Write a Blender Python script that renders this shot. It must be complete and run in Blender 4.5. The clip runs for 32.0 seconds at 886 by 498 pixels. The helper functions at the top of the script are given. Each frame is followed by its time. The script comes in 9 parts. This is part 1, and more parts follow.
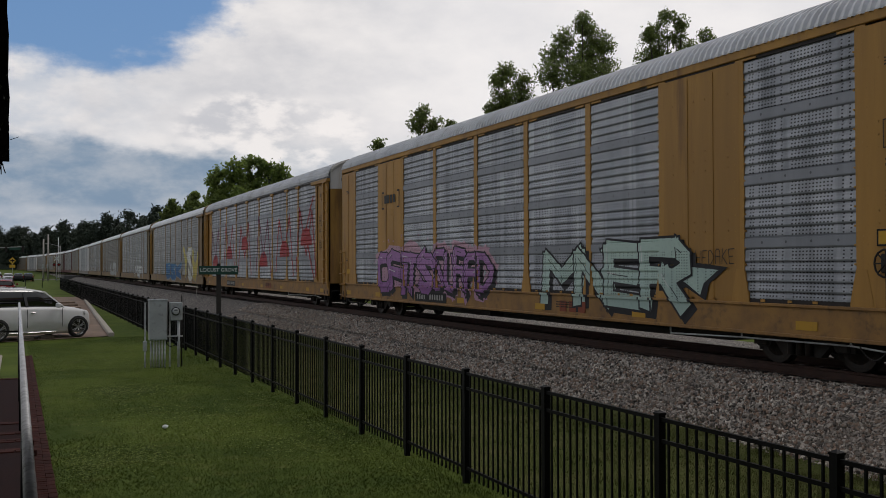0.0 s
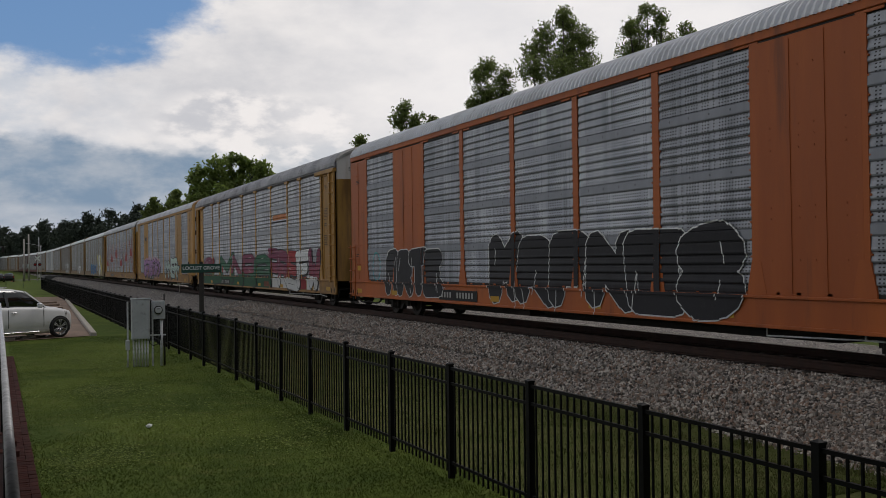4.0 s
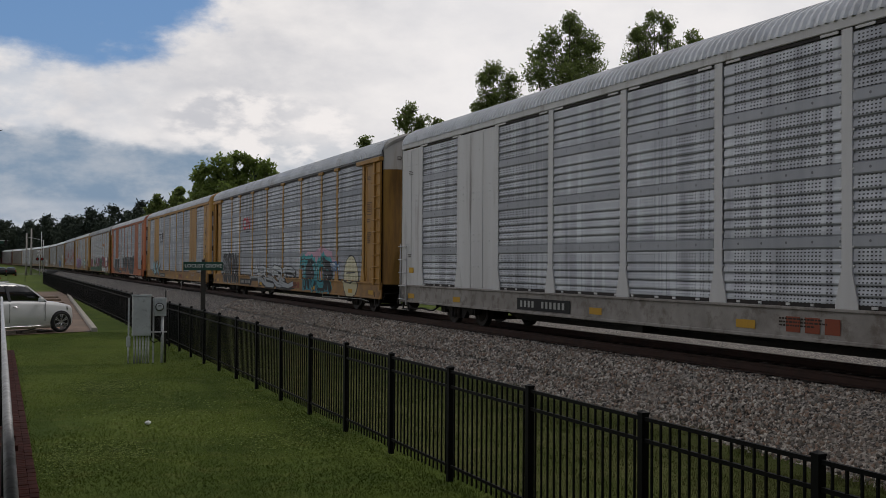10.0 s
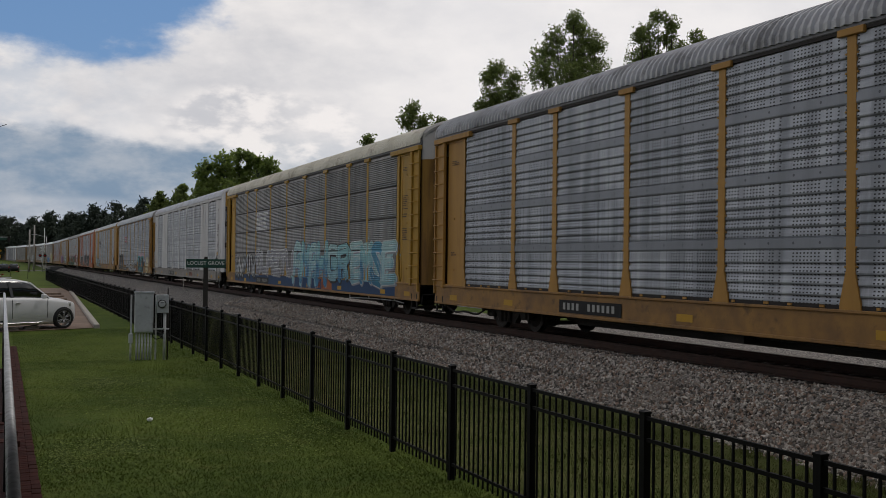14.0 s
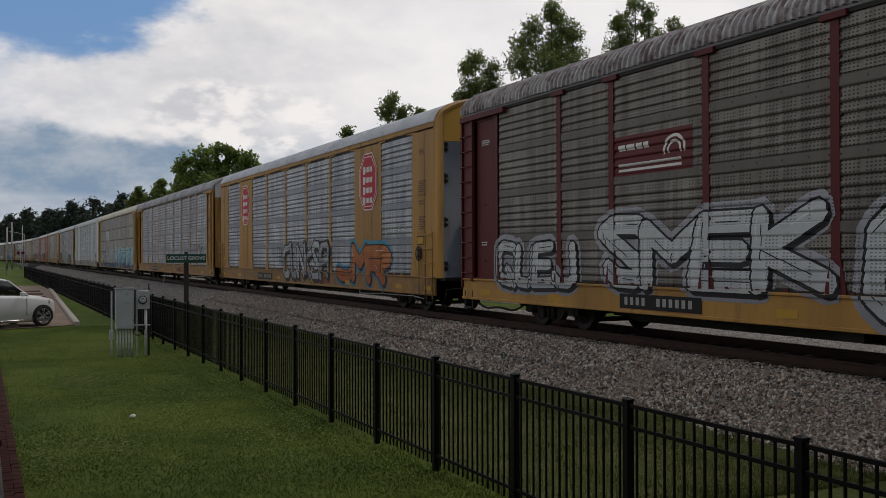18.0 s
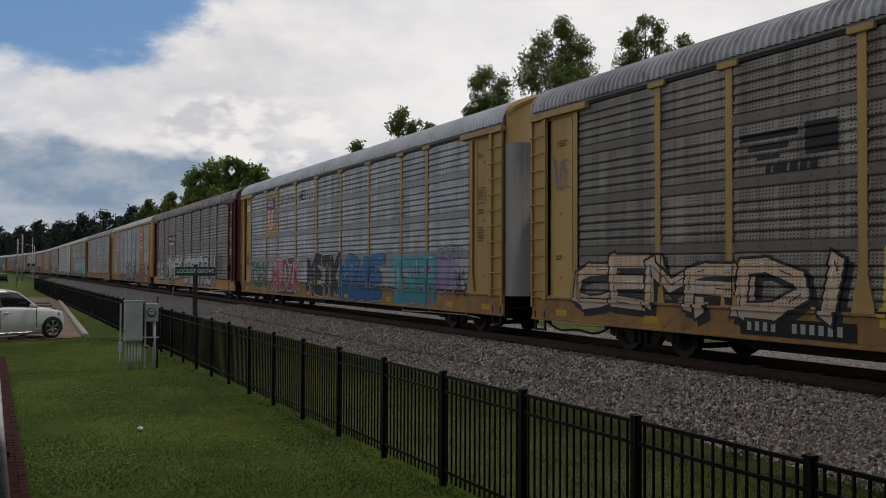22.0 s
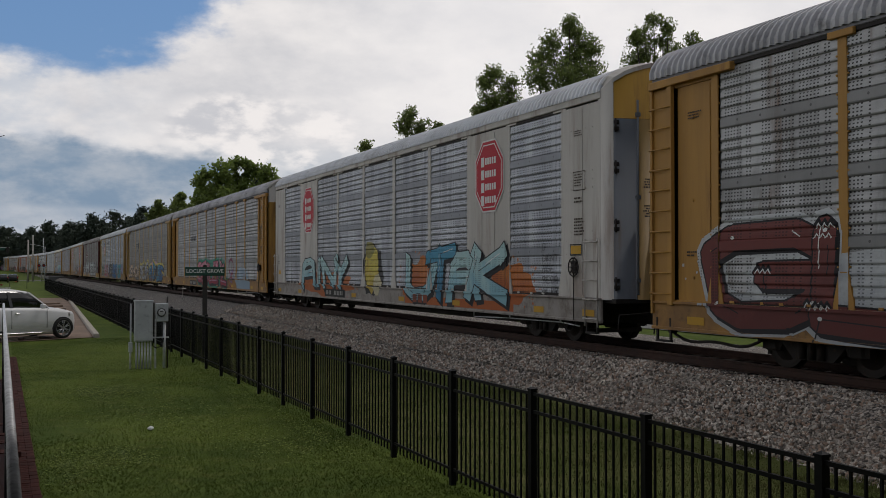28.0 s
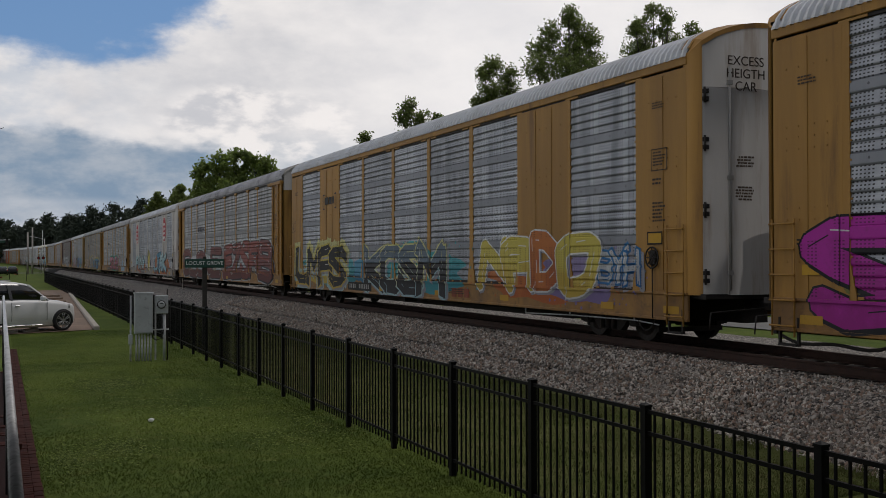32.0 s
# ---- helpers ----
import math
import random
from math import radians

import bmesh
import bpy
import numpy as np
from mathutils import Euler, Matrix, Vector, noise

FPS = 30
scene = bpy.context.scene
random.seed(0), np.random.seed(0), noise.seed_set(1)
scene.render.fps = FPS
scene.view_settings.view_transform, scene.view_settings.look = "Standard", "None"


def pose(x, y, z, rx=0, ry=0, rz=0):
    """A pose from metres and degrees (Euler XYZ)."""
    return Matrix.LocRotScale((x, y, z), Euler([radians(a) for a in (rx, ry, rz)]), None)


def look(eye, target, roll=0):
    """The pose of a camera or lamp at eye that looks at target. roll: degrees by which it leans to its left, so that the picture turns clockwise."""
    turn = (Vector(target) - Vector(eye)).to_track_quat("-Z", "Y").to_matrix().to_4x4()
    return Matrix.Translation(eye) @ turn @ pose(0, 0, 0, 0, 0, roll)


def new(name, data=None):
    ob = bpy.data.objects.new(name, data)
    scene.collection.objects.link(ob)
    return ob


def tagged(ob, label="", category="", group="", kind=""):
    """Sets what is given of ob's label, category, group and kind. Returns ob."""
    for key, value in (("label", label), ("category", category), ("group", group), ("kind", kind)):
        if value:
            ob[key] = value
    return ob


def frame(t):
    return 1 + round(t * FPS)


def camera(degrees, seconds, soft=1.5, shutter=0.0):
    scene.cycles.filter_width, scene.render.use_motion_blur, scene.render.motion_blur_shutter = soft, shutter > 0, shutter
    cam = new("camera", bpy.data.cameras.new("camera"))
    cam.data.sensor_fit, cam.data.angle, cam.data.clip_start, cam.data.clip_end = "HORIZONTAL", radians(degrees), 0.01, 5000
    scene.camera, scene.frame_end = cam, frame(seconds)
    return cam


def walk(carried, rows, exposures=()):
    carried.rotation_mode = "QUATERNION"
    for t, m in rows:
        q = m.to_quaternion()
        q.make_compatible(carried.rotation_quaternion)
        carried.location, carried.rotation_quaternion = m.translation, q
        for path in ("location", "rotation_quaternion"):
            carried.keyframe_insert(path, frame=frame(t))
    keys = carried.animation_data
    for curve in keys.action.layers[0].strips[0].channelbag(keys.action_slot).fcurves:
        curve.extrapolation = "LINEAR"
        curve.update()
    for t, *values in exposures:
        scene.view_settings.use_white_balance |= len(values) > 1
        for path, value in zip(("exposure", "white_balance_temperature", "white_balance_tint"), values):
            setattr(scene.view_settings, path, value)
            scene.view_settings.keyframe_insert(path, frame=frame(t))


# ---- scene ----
# One freight train of covered auto carriers rolls past a lawn, a black picket fence and a station sign.
# z = 0 is the top of the rails, +y is the way the train goes, x = 12.84 is the middle of its track.
EYE_Z = 1.67
SPEED = 13.557


def aim(yaw, pitch, roll, dx, dy, dz):
    eye = Vector((dx, dy, EYE_Z + dz))
    way = Vector((math.sin(yaw) * math.cos(pitch), math.cos(yaw) * math.cos(pitch), math.sin(pitch)))
    return look(eye, eye + way, math.degrees(roll))


cam = camera(48.61, 32.0, soft=0.75)
walk(cam, [
    (0, aim(0.4099, 0.0179, -0.0027, 0.002, -0.001, 0.003)),
    (0.5, aim(0.4211, 0.0170, -0.0019, 0.004, -0.000, 0.009)),
    (1, aim(0.4302, 0.0188, 0.0007, 0.006, 0.002, 0.005)),
    (1.5, aim(0.4291, 0.0197, -0.0002, 0.006, -0.002, 0.003)),
    (2, aim(0.4281, 0.0173, -0.0021, 0.004, 0.000, 0.001)),
    (2.5, aim(0.4278, 0.0152, -0.0043, 0.003, -0.000, 0.004)),
    (3, aim(0.4289, 0.0142, -0.0072, 0.005, 0.002, 0.002)),
    (3.5, aim(0.4264, 0.0153, -0.0110, 0.004, -0.005, 0.001)),
    (5.5, aim(0.4326, 0.0040, -0.0195, 0.011, -0.001, -0.003)),
    (6, aim(0.4322, 0.0051, -0.0150, 0.005, 0.003, 0.002)),
    (6.5, aim(0.4329, 0.0103, -0.0050, 0.004, 0.002, 0.002)),
    (7, aim(0.4311, 0.0194, 0.0004, 0.006, 0.002, 0.002)),
    (7.5, aim(0.4300, 0.0228, 0.0019, 0.006, 0.000, 0.002)),
    (8, aim(0.4285, 0.0232, 0.0046, 0.002, 0.002, -0.000)),
    (8.5, aim(0.4255, 0.0225, 0.0040, 0.003, 0.000, -0.000)),
    (9, aim(0.4244, 0.0213, 0.0052, -0.000, 0.000, -0.000)),
    (9.5, aim(0.4232, 0.0189, 0.0057, 0.001, -0.001, 0.001)),
    (10, aim(0.4246, 0.0160, 0.0068, 0.002, 0.002, 0.003)),
    (10.5, aim(0.4244, 0.0144, 0.0073, -0.000, 0.001, 0.002)),
    (11, aim(0.4254, 0.0134, 0.0083, 0.002, 0.003, 0.000)),
    (11.5, aim(0.4265, 0.0119, 0.0087, 0.001, 0.003, -0.001)),
    (12, aim(0.4275, 0.0115, 0.0091, 0.002, 0.005, 0.000)),
    (12.5, aim(0.4281, 0.0099, 0.0090, 0.000, 0.003, 0.003)),
    (13, aim(0.4256, 0.0090, 0.0093, 0.001, 0.003, 0.002)),
    (13.5, aim(0.4242, 0.0120, 0.0117, -0.002, 0.004, -0.001)),
    (14, aim(0.4221, 0.0147, 0.0123, 0.001, 0.006, -0.002)),
    (14.5, aim(0.4219, 0.0133, 0.0080, -0.003, 0.002, 0.000)),
    (16.5, aim(0.4297, 0.0093, -0.0102, 0.005, 0.004, -0.000)),
    (17, aim(0.4317, 0.0084, -0.0100, 0.001, 0.006, -0.000)),
    (17.5, aim(0.4366, 0.0062, -0.0082, -0.000, 0.005, 0.001)),
    (18, aim(0.4413, 0.0055, -0.0037, -0.000, 0.006, 0.002)),
    (18.5, aim(0.4444, 0.0057, 0.0007, 0.005, 0.007, 0.000)),
    (19, aim(0.4480, 0.0052, 0.0032, 0.002, 0.007, -0.001)),
    (19.5, aim(0.4488, 0.0056, 0.0062, -0.001, 0.008, -0.003)),
    (20, aim(0.4455, 0.0135, 0.0100, -0.000, 0.005, -0.002)),
    (20.5, aim(0.4412, 0.0194, 0.0105, 0.001, 0.006, -0.001)),
    (21, aim(0.4374, 0.0227, 0.0100, -0.001, 0.004, -0.001)),
    (21.5, aim(0.4325, 0.0228, 0.0067, -0.000, 0.004, -0.000)),
    (22, aim(0.4323, 0.0206, 0.0032, 0.001, -0.001, -0.001)),
    (22.5, aim(0.4294, 0.0171, -0.0002, -0.001, 0.002, -0.004)),
    (23, aim(0.4288, 0.0174, -0.0032, -0.001, 0.001, -0.004)),
    (23.5, aim(0.4315, 0.0170, -0.0055, 0.002, 0.002, -0.000)),
    (24, aim(0.4344, 0.0182, -0.0035, 0.004, 0.002, -0.002)),
    (24.5, aim(0.4307, 0.0184, -0.0028, -0.001, 0.004, -0.001)),
    (25, aim(0.4289, 0.0193, -0.0029, 0.001, 0.002, -0.000)),
    (25.5, aim(0.4286, 0.0200, -0.0023, 0.001, 0.004, -0.001)),
    (27.5, aim(0.4240, 0.0220, 0.0005, -0.001, 0.000, 0.002)),
    (28, aim(0.4232, 0.0198, -0.0000, -0.000, 0.002, -0.001)),
    (28.5, aim(0.4243, 0.0181, 0.0003, -0.001, 0.001, -0.002)),
    (29, aim(0.4265, 0.0155, 0.0006, 0.001, 0.006, -0.002)),
    (29.5, aim(0.4250, 0.0155, -0.0001, -0.001, 0.004, -0.003)),
    (30, aim(0.4284, 0.0140, -0.0013, 0.001, 0.003, -0.005)),
    (30.5, aim(0.4274, 0.0137, -0.0050, 0.002, 0.001, -0.002)),
    (31, aim(0.4258, 0.0124, -0.0051, 0.005, 0.003, -0.005)),
    (31.5, aim(0.4237, 0.0111, -0.0030, -0.001, 0.005, -0.004)),
    (32, aim(0.4236, 0.0110, -0.0026, -0.001, 0.002, -0.001))
], exposures=[(0, 0.05, 6500, 13), (17.6, 0.05, 6500, 13), (18.3, 0.10, 6500, 13), (19, 0.20, 6500, 13), (20, 0.22, 6500, 13), (20.8, 0.08, 6500, 13), (21.2, 0.05, 6500, 13), (32, 0.05, 6500, 13)])


# ---- world and sun ----
def node(nt, kind, **kw):
    n = nt.nodes.new(kind)
    for k, v in kw.items():
        if k == "operation":
            n.operation = v
        elif k == "blend_type":
            n.blend_type = v
        elif k == "data_type":
            n.data_type = v
        elif k == "noise_dimensions":
            n.noise_dimensions = v
        else:
            n.inputs[k].default_value = v
    return n


def math_node(nt, op, a, b=None, c=None, clamp=False):
    n = nt.nodes.new("ShaderNodeMath")
    n.operation, n.use_clamp = op, clamp
    for i, v in enumerate((a, b, c)):
        if v is None:
            continue
        if isinstance(v, (int, float)):
            n.inputs[i].default_value = v
        else:
            nt.links.new(v, n.inputs[i])
    return n.outputs[0]


def mix_col(nt, fac, a, b, blend="MIX"):
    n = nt.nodes.new("ShaderNodeMix")
    n.data_type, n.blend_type = "RGBA", blend
    for i, v in ((0, fac), (6, a), (7, b)):
        if isinstance(v, (int, float)):
            n.inputs[i].default_value = v
        elif isinstance(v, tuple):
            n.inputs[i].default_value = (*v[:3], 1)
        else:
            nt.links.new(v, n.inputs[i])
    return n.outputs[2]


def smooth(nt, v, lo, hi):
    n = nt.nodes.new("ShaderNodeMapRange")
    n.interpolation_type = "SMOOTHSTEP"
    nt.links.new(v, n.inputs[0])
    n.inputs[1].default_value, n.inputs[2].default_value = lo, hi
    return n.outputs[0]


def noise_node(nt, vec, scale, detail=4.0, rough=0.55, w=None):
    n = nt.nodes.new("ShaderNodeTexNoise")
    n.inputs["Scale"].default_value, n.inputs["Detail"].default_value, n.inputs["Roughness"].default_value = scale, detail, rough
    if vec is not None:
        nt.links.new(vec, n.inputs["Vector"])
    return n.outputs[0]


SUN_ELEVATION, SUN_AZIMUTH = radians(58), radians(75)     # azimuth from +y towards +x


def make_world():
    world = bpy.data.worlds.new("overcast_sky")
    scene.world = world
    world.use_nodes = True
    nt = world.node_tree
    nt.nodes.clear()
    sky = nt.nodes.new("ShaderNodeTexSky")
    sky.sky_type, sky.sun_disc = "NISHITA", False
    sky.sun_elevation, sky.sun_rotation = SUN_ELEVATION, SUN_AZIMUTH
    tc = nt.nodes.new("ShaderNodeTexCoord")
    sep = nt.nodes.new("ShaderNodeSeparateXYZ")
    nt.links.new(tc.outputs["Generated"], sep.inputs[0])
    az = math_node(nt, "ARCTAN2", sep.outputs[0], sep.outputs[1])
    el = sep.outputs[2]
    comb = nt.nodes.new("ShaderNodeCombineXYZ")
    nt.links.new(az, comb.inputs[0])
    nt.links.new(math_node(nt, "MULTIPLY", el, 1.9), comb.inputs[1])
    flat = comb.outputs[0]
    big = noise_node(nt, flat, 5.0, 8, 0.52)
    fine = noise_node(nt, flat, 13.0, 7, 0.58)
    puff = noise_node(nt, flat, 24.0, 5, 0.55)

    def blob(a, e, ra, re, edge=0.3, ragged=0.55):
        """1 within a soft ellipse of the sky, ragged by the noise."""
        da = math_node(nt, "DIVIDE", math_node(nt, "SUBTRACT", az, a), ra)
        de = math_node(nt, "DIVIDE", math_node(nt, "SUBTRACT", el, e), re)
        d = math_node(nt, "SQRT", math_node(nt, "ADD", math_node(nt, "MULTIPLY", da, da), math_node(nt, "MULTIPLY", de, de)))
        d = math_node(nt, "ADD", d, math_node(nt, "MULTIPLY", math_node(nt, "SUBTRACT", fine, 0.5), ragged))
        d = math_node(nt, "ADD", d, math_node(nt, "MULTIPLY", math_node(nt, "SUBTRACT", big, 0.5), ragged))
        return smooth(nt, math_node(nt, "SUBTRACT", 1.0, d), -edge * 0.5, edge * 0.5)

    # openings of blue, slate-blue banks near the horizon, bright heads of cumulus
    gap_a = blob(0.03, 0.305, 0.20, 0.115, 0.30, 0.80)
    gap_b = blob(-2.4, 0.34, 0.40, 0.14, 0.4)
    high = smooth(nt, big, 0.60, 0.74)
    blue = math_node(nt, "MAXIMUM", gap_a, math_node(nt, "MAXIMUM", gap_b, math_node(nt, "MULTIPLY", high, smooth(nt, el, 0.38, 0.6))))
    bank = blob(-0.03, 0.080, 0.27, 0.045, 0.34, 0.8)
    low = blob(0.03, 0.045, 0.10, 0.014, 0.6, 0.9)
    bank = math_node(nt, "MULTIPLY", bank, math_node(nt, "SUBTRACT", 1.0, math_node(nt, "MULTIPLY", low, 0.35)))
    veil = blob(0.36, 0.085, 0.30, 0.035, 0.9, 0.6)
    heads = math_node(nt, "MULTIPLY", blob(0.24, 0.135, 0.10, 0.035, 0.5, 0.8), smooth(nt, puff, 0.40, 0.62))
    shade = math_node(nt, "ADD", math_node(nt, "MULTIPLY", fine, 0.4), math_node(nt, "MULTIPLY", big, 0.6))
    cloud = mix_col(nt, smooth(nt, shade, 0.32, 0.66), (0.56, 0.575, 0.60), (0.84, 0.825, 0.80))
    cloud = mix_col(nt, math_node(nt, "MULTIPLY", smooth(nt, puff, 0.5, 0.75), 0.12), cloud, (0.52, 0.55, 0.58))
    cloud = mix_col(nt, math_node(nt, "MULTIPLY", veil, 0.45), cloud, (0.42, 0.49, 0.55))
    cloud = mix_col(nt, math_node(nt, "MULTIPLY", heads, 0.8), cloud, (0.93, 0.90, 0.86))
    bright = math_node(nt, "MULTIPLY", smooth(nt, az, 0.22, 0.50), 0.55)
    cloud = mix_col(nt, bright, cloud, (0.93, 0.92, 0.905))
    wash = math_node(nt, "MULTIPLY", math_node(nt, "MULTIPLY", smooth(nt, az, 0.20, -0.05), smooth(nt, puff, 0.30, 0.65)), 0.65)
    cloud = mix_col(nt, wash, cloud, (0.47, 0.54, 0.62))
    side = math_node(nt, "MULTIPLY", math_node(nt, "MULTIPLY", smooth(nt, az, -0.30, -0.65), smooth(nt, el, 0.02, 0.22)), 0.55)
    cloud = mix_col(nt, side, cloud, (0.97, 0.95, 0.92))
    bankc = mix_col(nt, smooth(nt, fine, 0.36, 0.66), (0.17, 0.265, 0.375), (0.37, 0.425, 0.485))
    cloud = mix_col(nt, math_node(nt, "MULTIPLY", smooth(nt, el, 0.075, 0.02), 0.6), cloud, (0.44, 0.48, 0.53))
    cloud = mix_col(nt, math_node(nt, "MULTIPLY", bank, 0.90), cloud, bankc)
    # the cloud deck is thicker and greyer overhead and behind
    deck = math_node(nt, "MAXIMUM", smooth(nt, el, 0.30, 0.75), smooth(nt, math_node(nt, "ABSOLUTE", math_node(nt, "SUBTRACT", az, 0.3)), 1.6, 2.8))
    deck = math_node(nt, "MAXIMUM", deck, smooth(nt, az, 1.05, 1.7))
    cloud = mix_col(nt, math_node(nt, "MULTIPLY", deck, 0.78), cloud, (0.26, 0.27, 0.285))
    skyc = mix_col(nt, 1.0, sky.outputs[0], (0.085, 0.09, 0.10), "MULTIPLY")
    skyc = mix_col(nt, 0.6, skyc, (0.115, 0.265, 0.50))
    col = mix_col(nt, blue, cloud, skyc)
    bg = nt.nodes.new("ShaderNodeBackground")
    nt.links.new(col, bg.inputs[0])
    bg.inputs[1].default_value = 0.95
    out = nt.nodes.new("ShaderNodeOutputWorld")
    nt.links.new(bg.outputs[0], out.inputs[0])


make_world()
sun = new("sun", bpy.data.lights.new("sun", "SUN"))
sun.data.energy, sun.data.angle, sun.data.color = 0.8, radians(14), (1.0, 0.96, 0.9)
sun.matrix_world = look((0, 0, 60), (-math.sin(SUN_AZIMUTH) * math.cos(SUN_ELEVATION), -math.cos(SUN_AZIMUTH) * math.cos(SUN_ELEVATION), 60 - math.sin(SUN_ELEVATION)))


# ---- materials ----
MATS = {}


def material(name, color, rough=0.6, metal=0.0, vary=0.25, scale=3.0, grain=60.0, bump=0.1, color2=None, dirt=None, streak=False, rand=0.0, spec=0.5, dirt_at=0.52):
    """A surface with stains at a large scale, grain at a small one, and some relief."""
    if name in MATS:
        return MATS[name]
    m = bpy.data.materials.new(name)
    MATS[name] = m
    m.use_nodes = True
    nt = m.node_tree
    b = nt.nodes["Principled BSDF"]
    tc = nt.nodes.new("ShaderNodeTexCoord")
    vec = tc.outputs["Object"]
    svec = vec
    if streak:
        mp = nt.nodes.new("ShaderNodeMapping")
        mp.inputs["Scale"].default_value = (1.0, 1.0, 0.12)
        nt.links.new(vec, mp.inputs[0])
        svec = mp.outputs[0]
    n1 = noise_node(nt, svec, scale, 6, 0.6)
    n2 = noise_node(nt, vec, grain, 3, 0.6)
    dark = color2 or tuple(c * (1 - vary) for c in color)
    lite = tuple(min(1, c * (1 + vary)) for c in color)
    c = mix_col(nt, smooth(nt, n1, 0.3, 0.7), dark, color if color2 else lite)
    c = mix_col(nt, math_node(nt, "MULTIPLY", math_node(nt, "SUBTRACT", n2, 0.5, clamp=True), vary * 2), c, dark)
    if dirt:
        n3 = noise_node(nt, svec, scale * 2.3, 7, 0.65)
        c = mix_col(nt, math_node(nt, "MULTIPLY", smooth(nt, n3, dirt_at, dirt_at + 0.2), 0.7), c, dirt)
    if rand:
        oi = nt.nodes.new("ShaderNodeObjectInfo")
        f = math_node(nt, "ADD", math_node(nt, "MULTIPLY", oi.outputs["Random"], rand * 2), 1 - rand)
        vm = nt.nodes.new("ShaderNodeVectorMath")
        vm.operation = "SCALE"
        nt.links.new(c, vm.inputs[0])
        nt.links.new(f, vm.inputs["Scale"])
        c = vm.outputs[0]
    nt.links.new(c, b.inputs["Base Color"])
    b.inputs["Metallic"].default_value = metal
    b.inputs["Specular IOR Level"].default_value = spec
    nt.links.new(math_node(nt, "ADD", math_node(nt, "MULTIPLY", math_node(nt, "SUBTRACT", n1, 0.5), 0.3), rough, clamp=True), b.inputs["Roughness"])
    if bump:
        bn = nt.nodes.new("ShaderNodeBump")
        bn.inputs["Strength"].default_value, bn.inputs["Distance"].default_value = bump, 0.01
        nt.links.new(n2, bn.inputs["Height"])
        nt.links.new(bn.outputs[0], b.inputs["Normal"])
    return m


RIB_TOP, RIB_PITCH, RIB_ZONE = 5.145, 1.065, 0.812


def screen_material(name, color, color2, hole=0.85, rust=None, rust_at=0.6):
    """Galvanised side screens: columns of punched holes over the ribs, plain bands with bolts between, streaks of grime."""
    if name in MATS:
        return MATS[name]
    m = bpy.data.materials.new(name)
    MATS[name] = m
    m.use_nodes = True
    nt = m.node_tree
    b = nt.nodes["Principled BSDF"]
    tc = nt.nodes.new("ShaderNodeTexCoord")
    sep = nt.nodes.new("ShaderNodeSeparateXYZ")
    nt.links.new(tc.outputs["Object"], sep.inputs[0])
    y, z = sep.outputs[1], sep.outputs[2]
    oi = nt.nodes.new("ShaderNodeObjectInfo")
    rnd = oi.outputs["Random"]
    shift = nt.nodes.new("ShaderNodeVectorMath")
    shift.operation = "ADD"
    nt.links.new(tc.outputs["Object"], shift.inputs[0])
    cx = nt.nodes.new("ShaderNodeCombineXYZ")
    nt.links.new(math_node(nt, "MULTIPLY", rnd, 37.0), cx.inputs[1])
    nt.links.new(cx.outputs[0], shift.inputs[1])
    mp = nt.nodes.new("ShaderNodeMapping")
    mp.inputs["Scale"].default_value = (1.0, 1.0, 0.10)
    nt.links.new(shift.outputs[0], mp.inputs[0])
    streaks = noise_node(nt, mp.outputs[0], 3.2, 6, 0.62)
    blotch = noise_node(nt, shift.outputs[0], 1.1, 5, 0.6)
    spangle = noise_node(nt, tc.outputs["Object"], 45.0, 3, 0.6)
    c = mix_col(nt, smooth(nt, blotch, 0.30, 0.70), color2, color)
    c = mix_col(nt, math_node(nt, "MULTIPLY", smooth(nt, streaks, 0.44, 0.66), 0.55), c, tuple(v * 0.5 for v in color2))
    c = mix_col(nt, math_node(nt, "MULTIPLY", math_node(nt, "SUBTRACT", spangle, 0.5, clamp=True), 0.6), c, tuple(v * 0.5 for v in color2))
    if rust:
        r = noise_node(nt, mp.outputs[0], 1.6, 7, 0.68)
        c = mix_col(nt, math_node(nt, "MULTIPLY", smooth(nt, r, rust_at, rust_at + 0.16), 0.8), c, rust)
    # each panel a little lighter or darker than its neighbour
    vm = nt.nodes.new("ShaderNodeVectorMath")
    vm.operation = "SCALE"
    nt.links.new(c, vm.inputs[0])
    nt.links.new(math_node(nt, "ADD", math_node(nt, "MULTIPLY", rnd, 0.24), 0.88), vm.inputs["Scale"])
    c = vm.outputs[0]
    # holes
    zone = math_node(nt, "LESS_THAN", math_node(nt, "FRACT", math_node(nt, "DIVIDE", math_node(nt, "SUBTRACT", RIB_TOP, z), RIB_PITCH)), RIB_ZONE)
    c = mix_col(nt, math_node(nt, "MULTIPLY", math_node(nt, "SUBTRACT", 1.0, zone), 0.8), c, tuple(v * 0.72 for v in color2))     # the plain bands are darker than the ribbed zones
    colid = math_node(nt, "FLOOR", math_node(nt, "DIVIDE", y, 0.075))
    wn = nt.nodes.new("ShaderNodeTexWhiteNoise")
    wn.noise_dimensions = "1D"
    nt.links.new(colid, wn.inputs["W"])
    keep = math_node(nt, "GREATER_THAN", wn.outputs[0], 0.20)
    fy = math_node(nt, "LESS_THAN", math_node(nt, "ABSOLUTE", math_node(nt, "SUBTRACT", math_node(nt, "FRACT", math_node(nt, "DIVIDE", y, 0.075)), 0.5)), 0.25)
    fz = math_node(nt, "LESS_THAN", math_node(nt, "FRACT", math_node(nt, "DIVIDE", z, 0.0555)), 0.40)
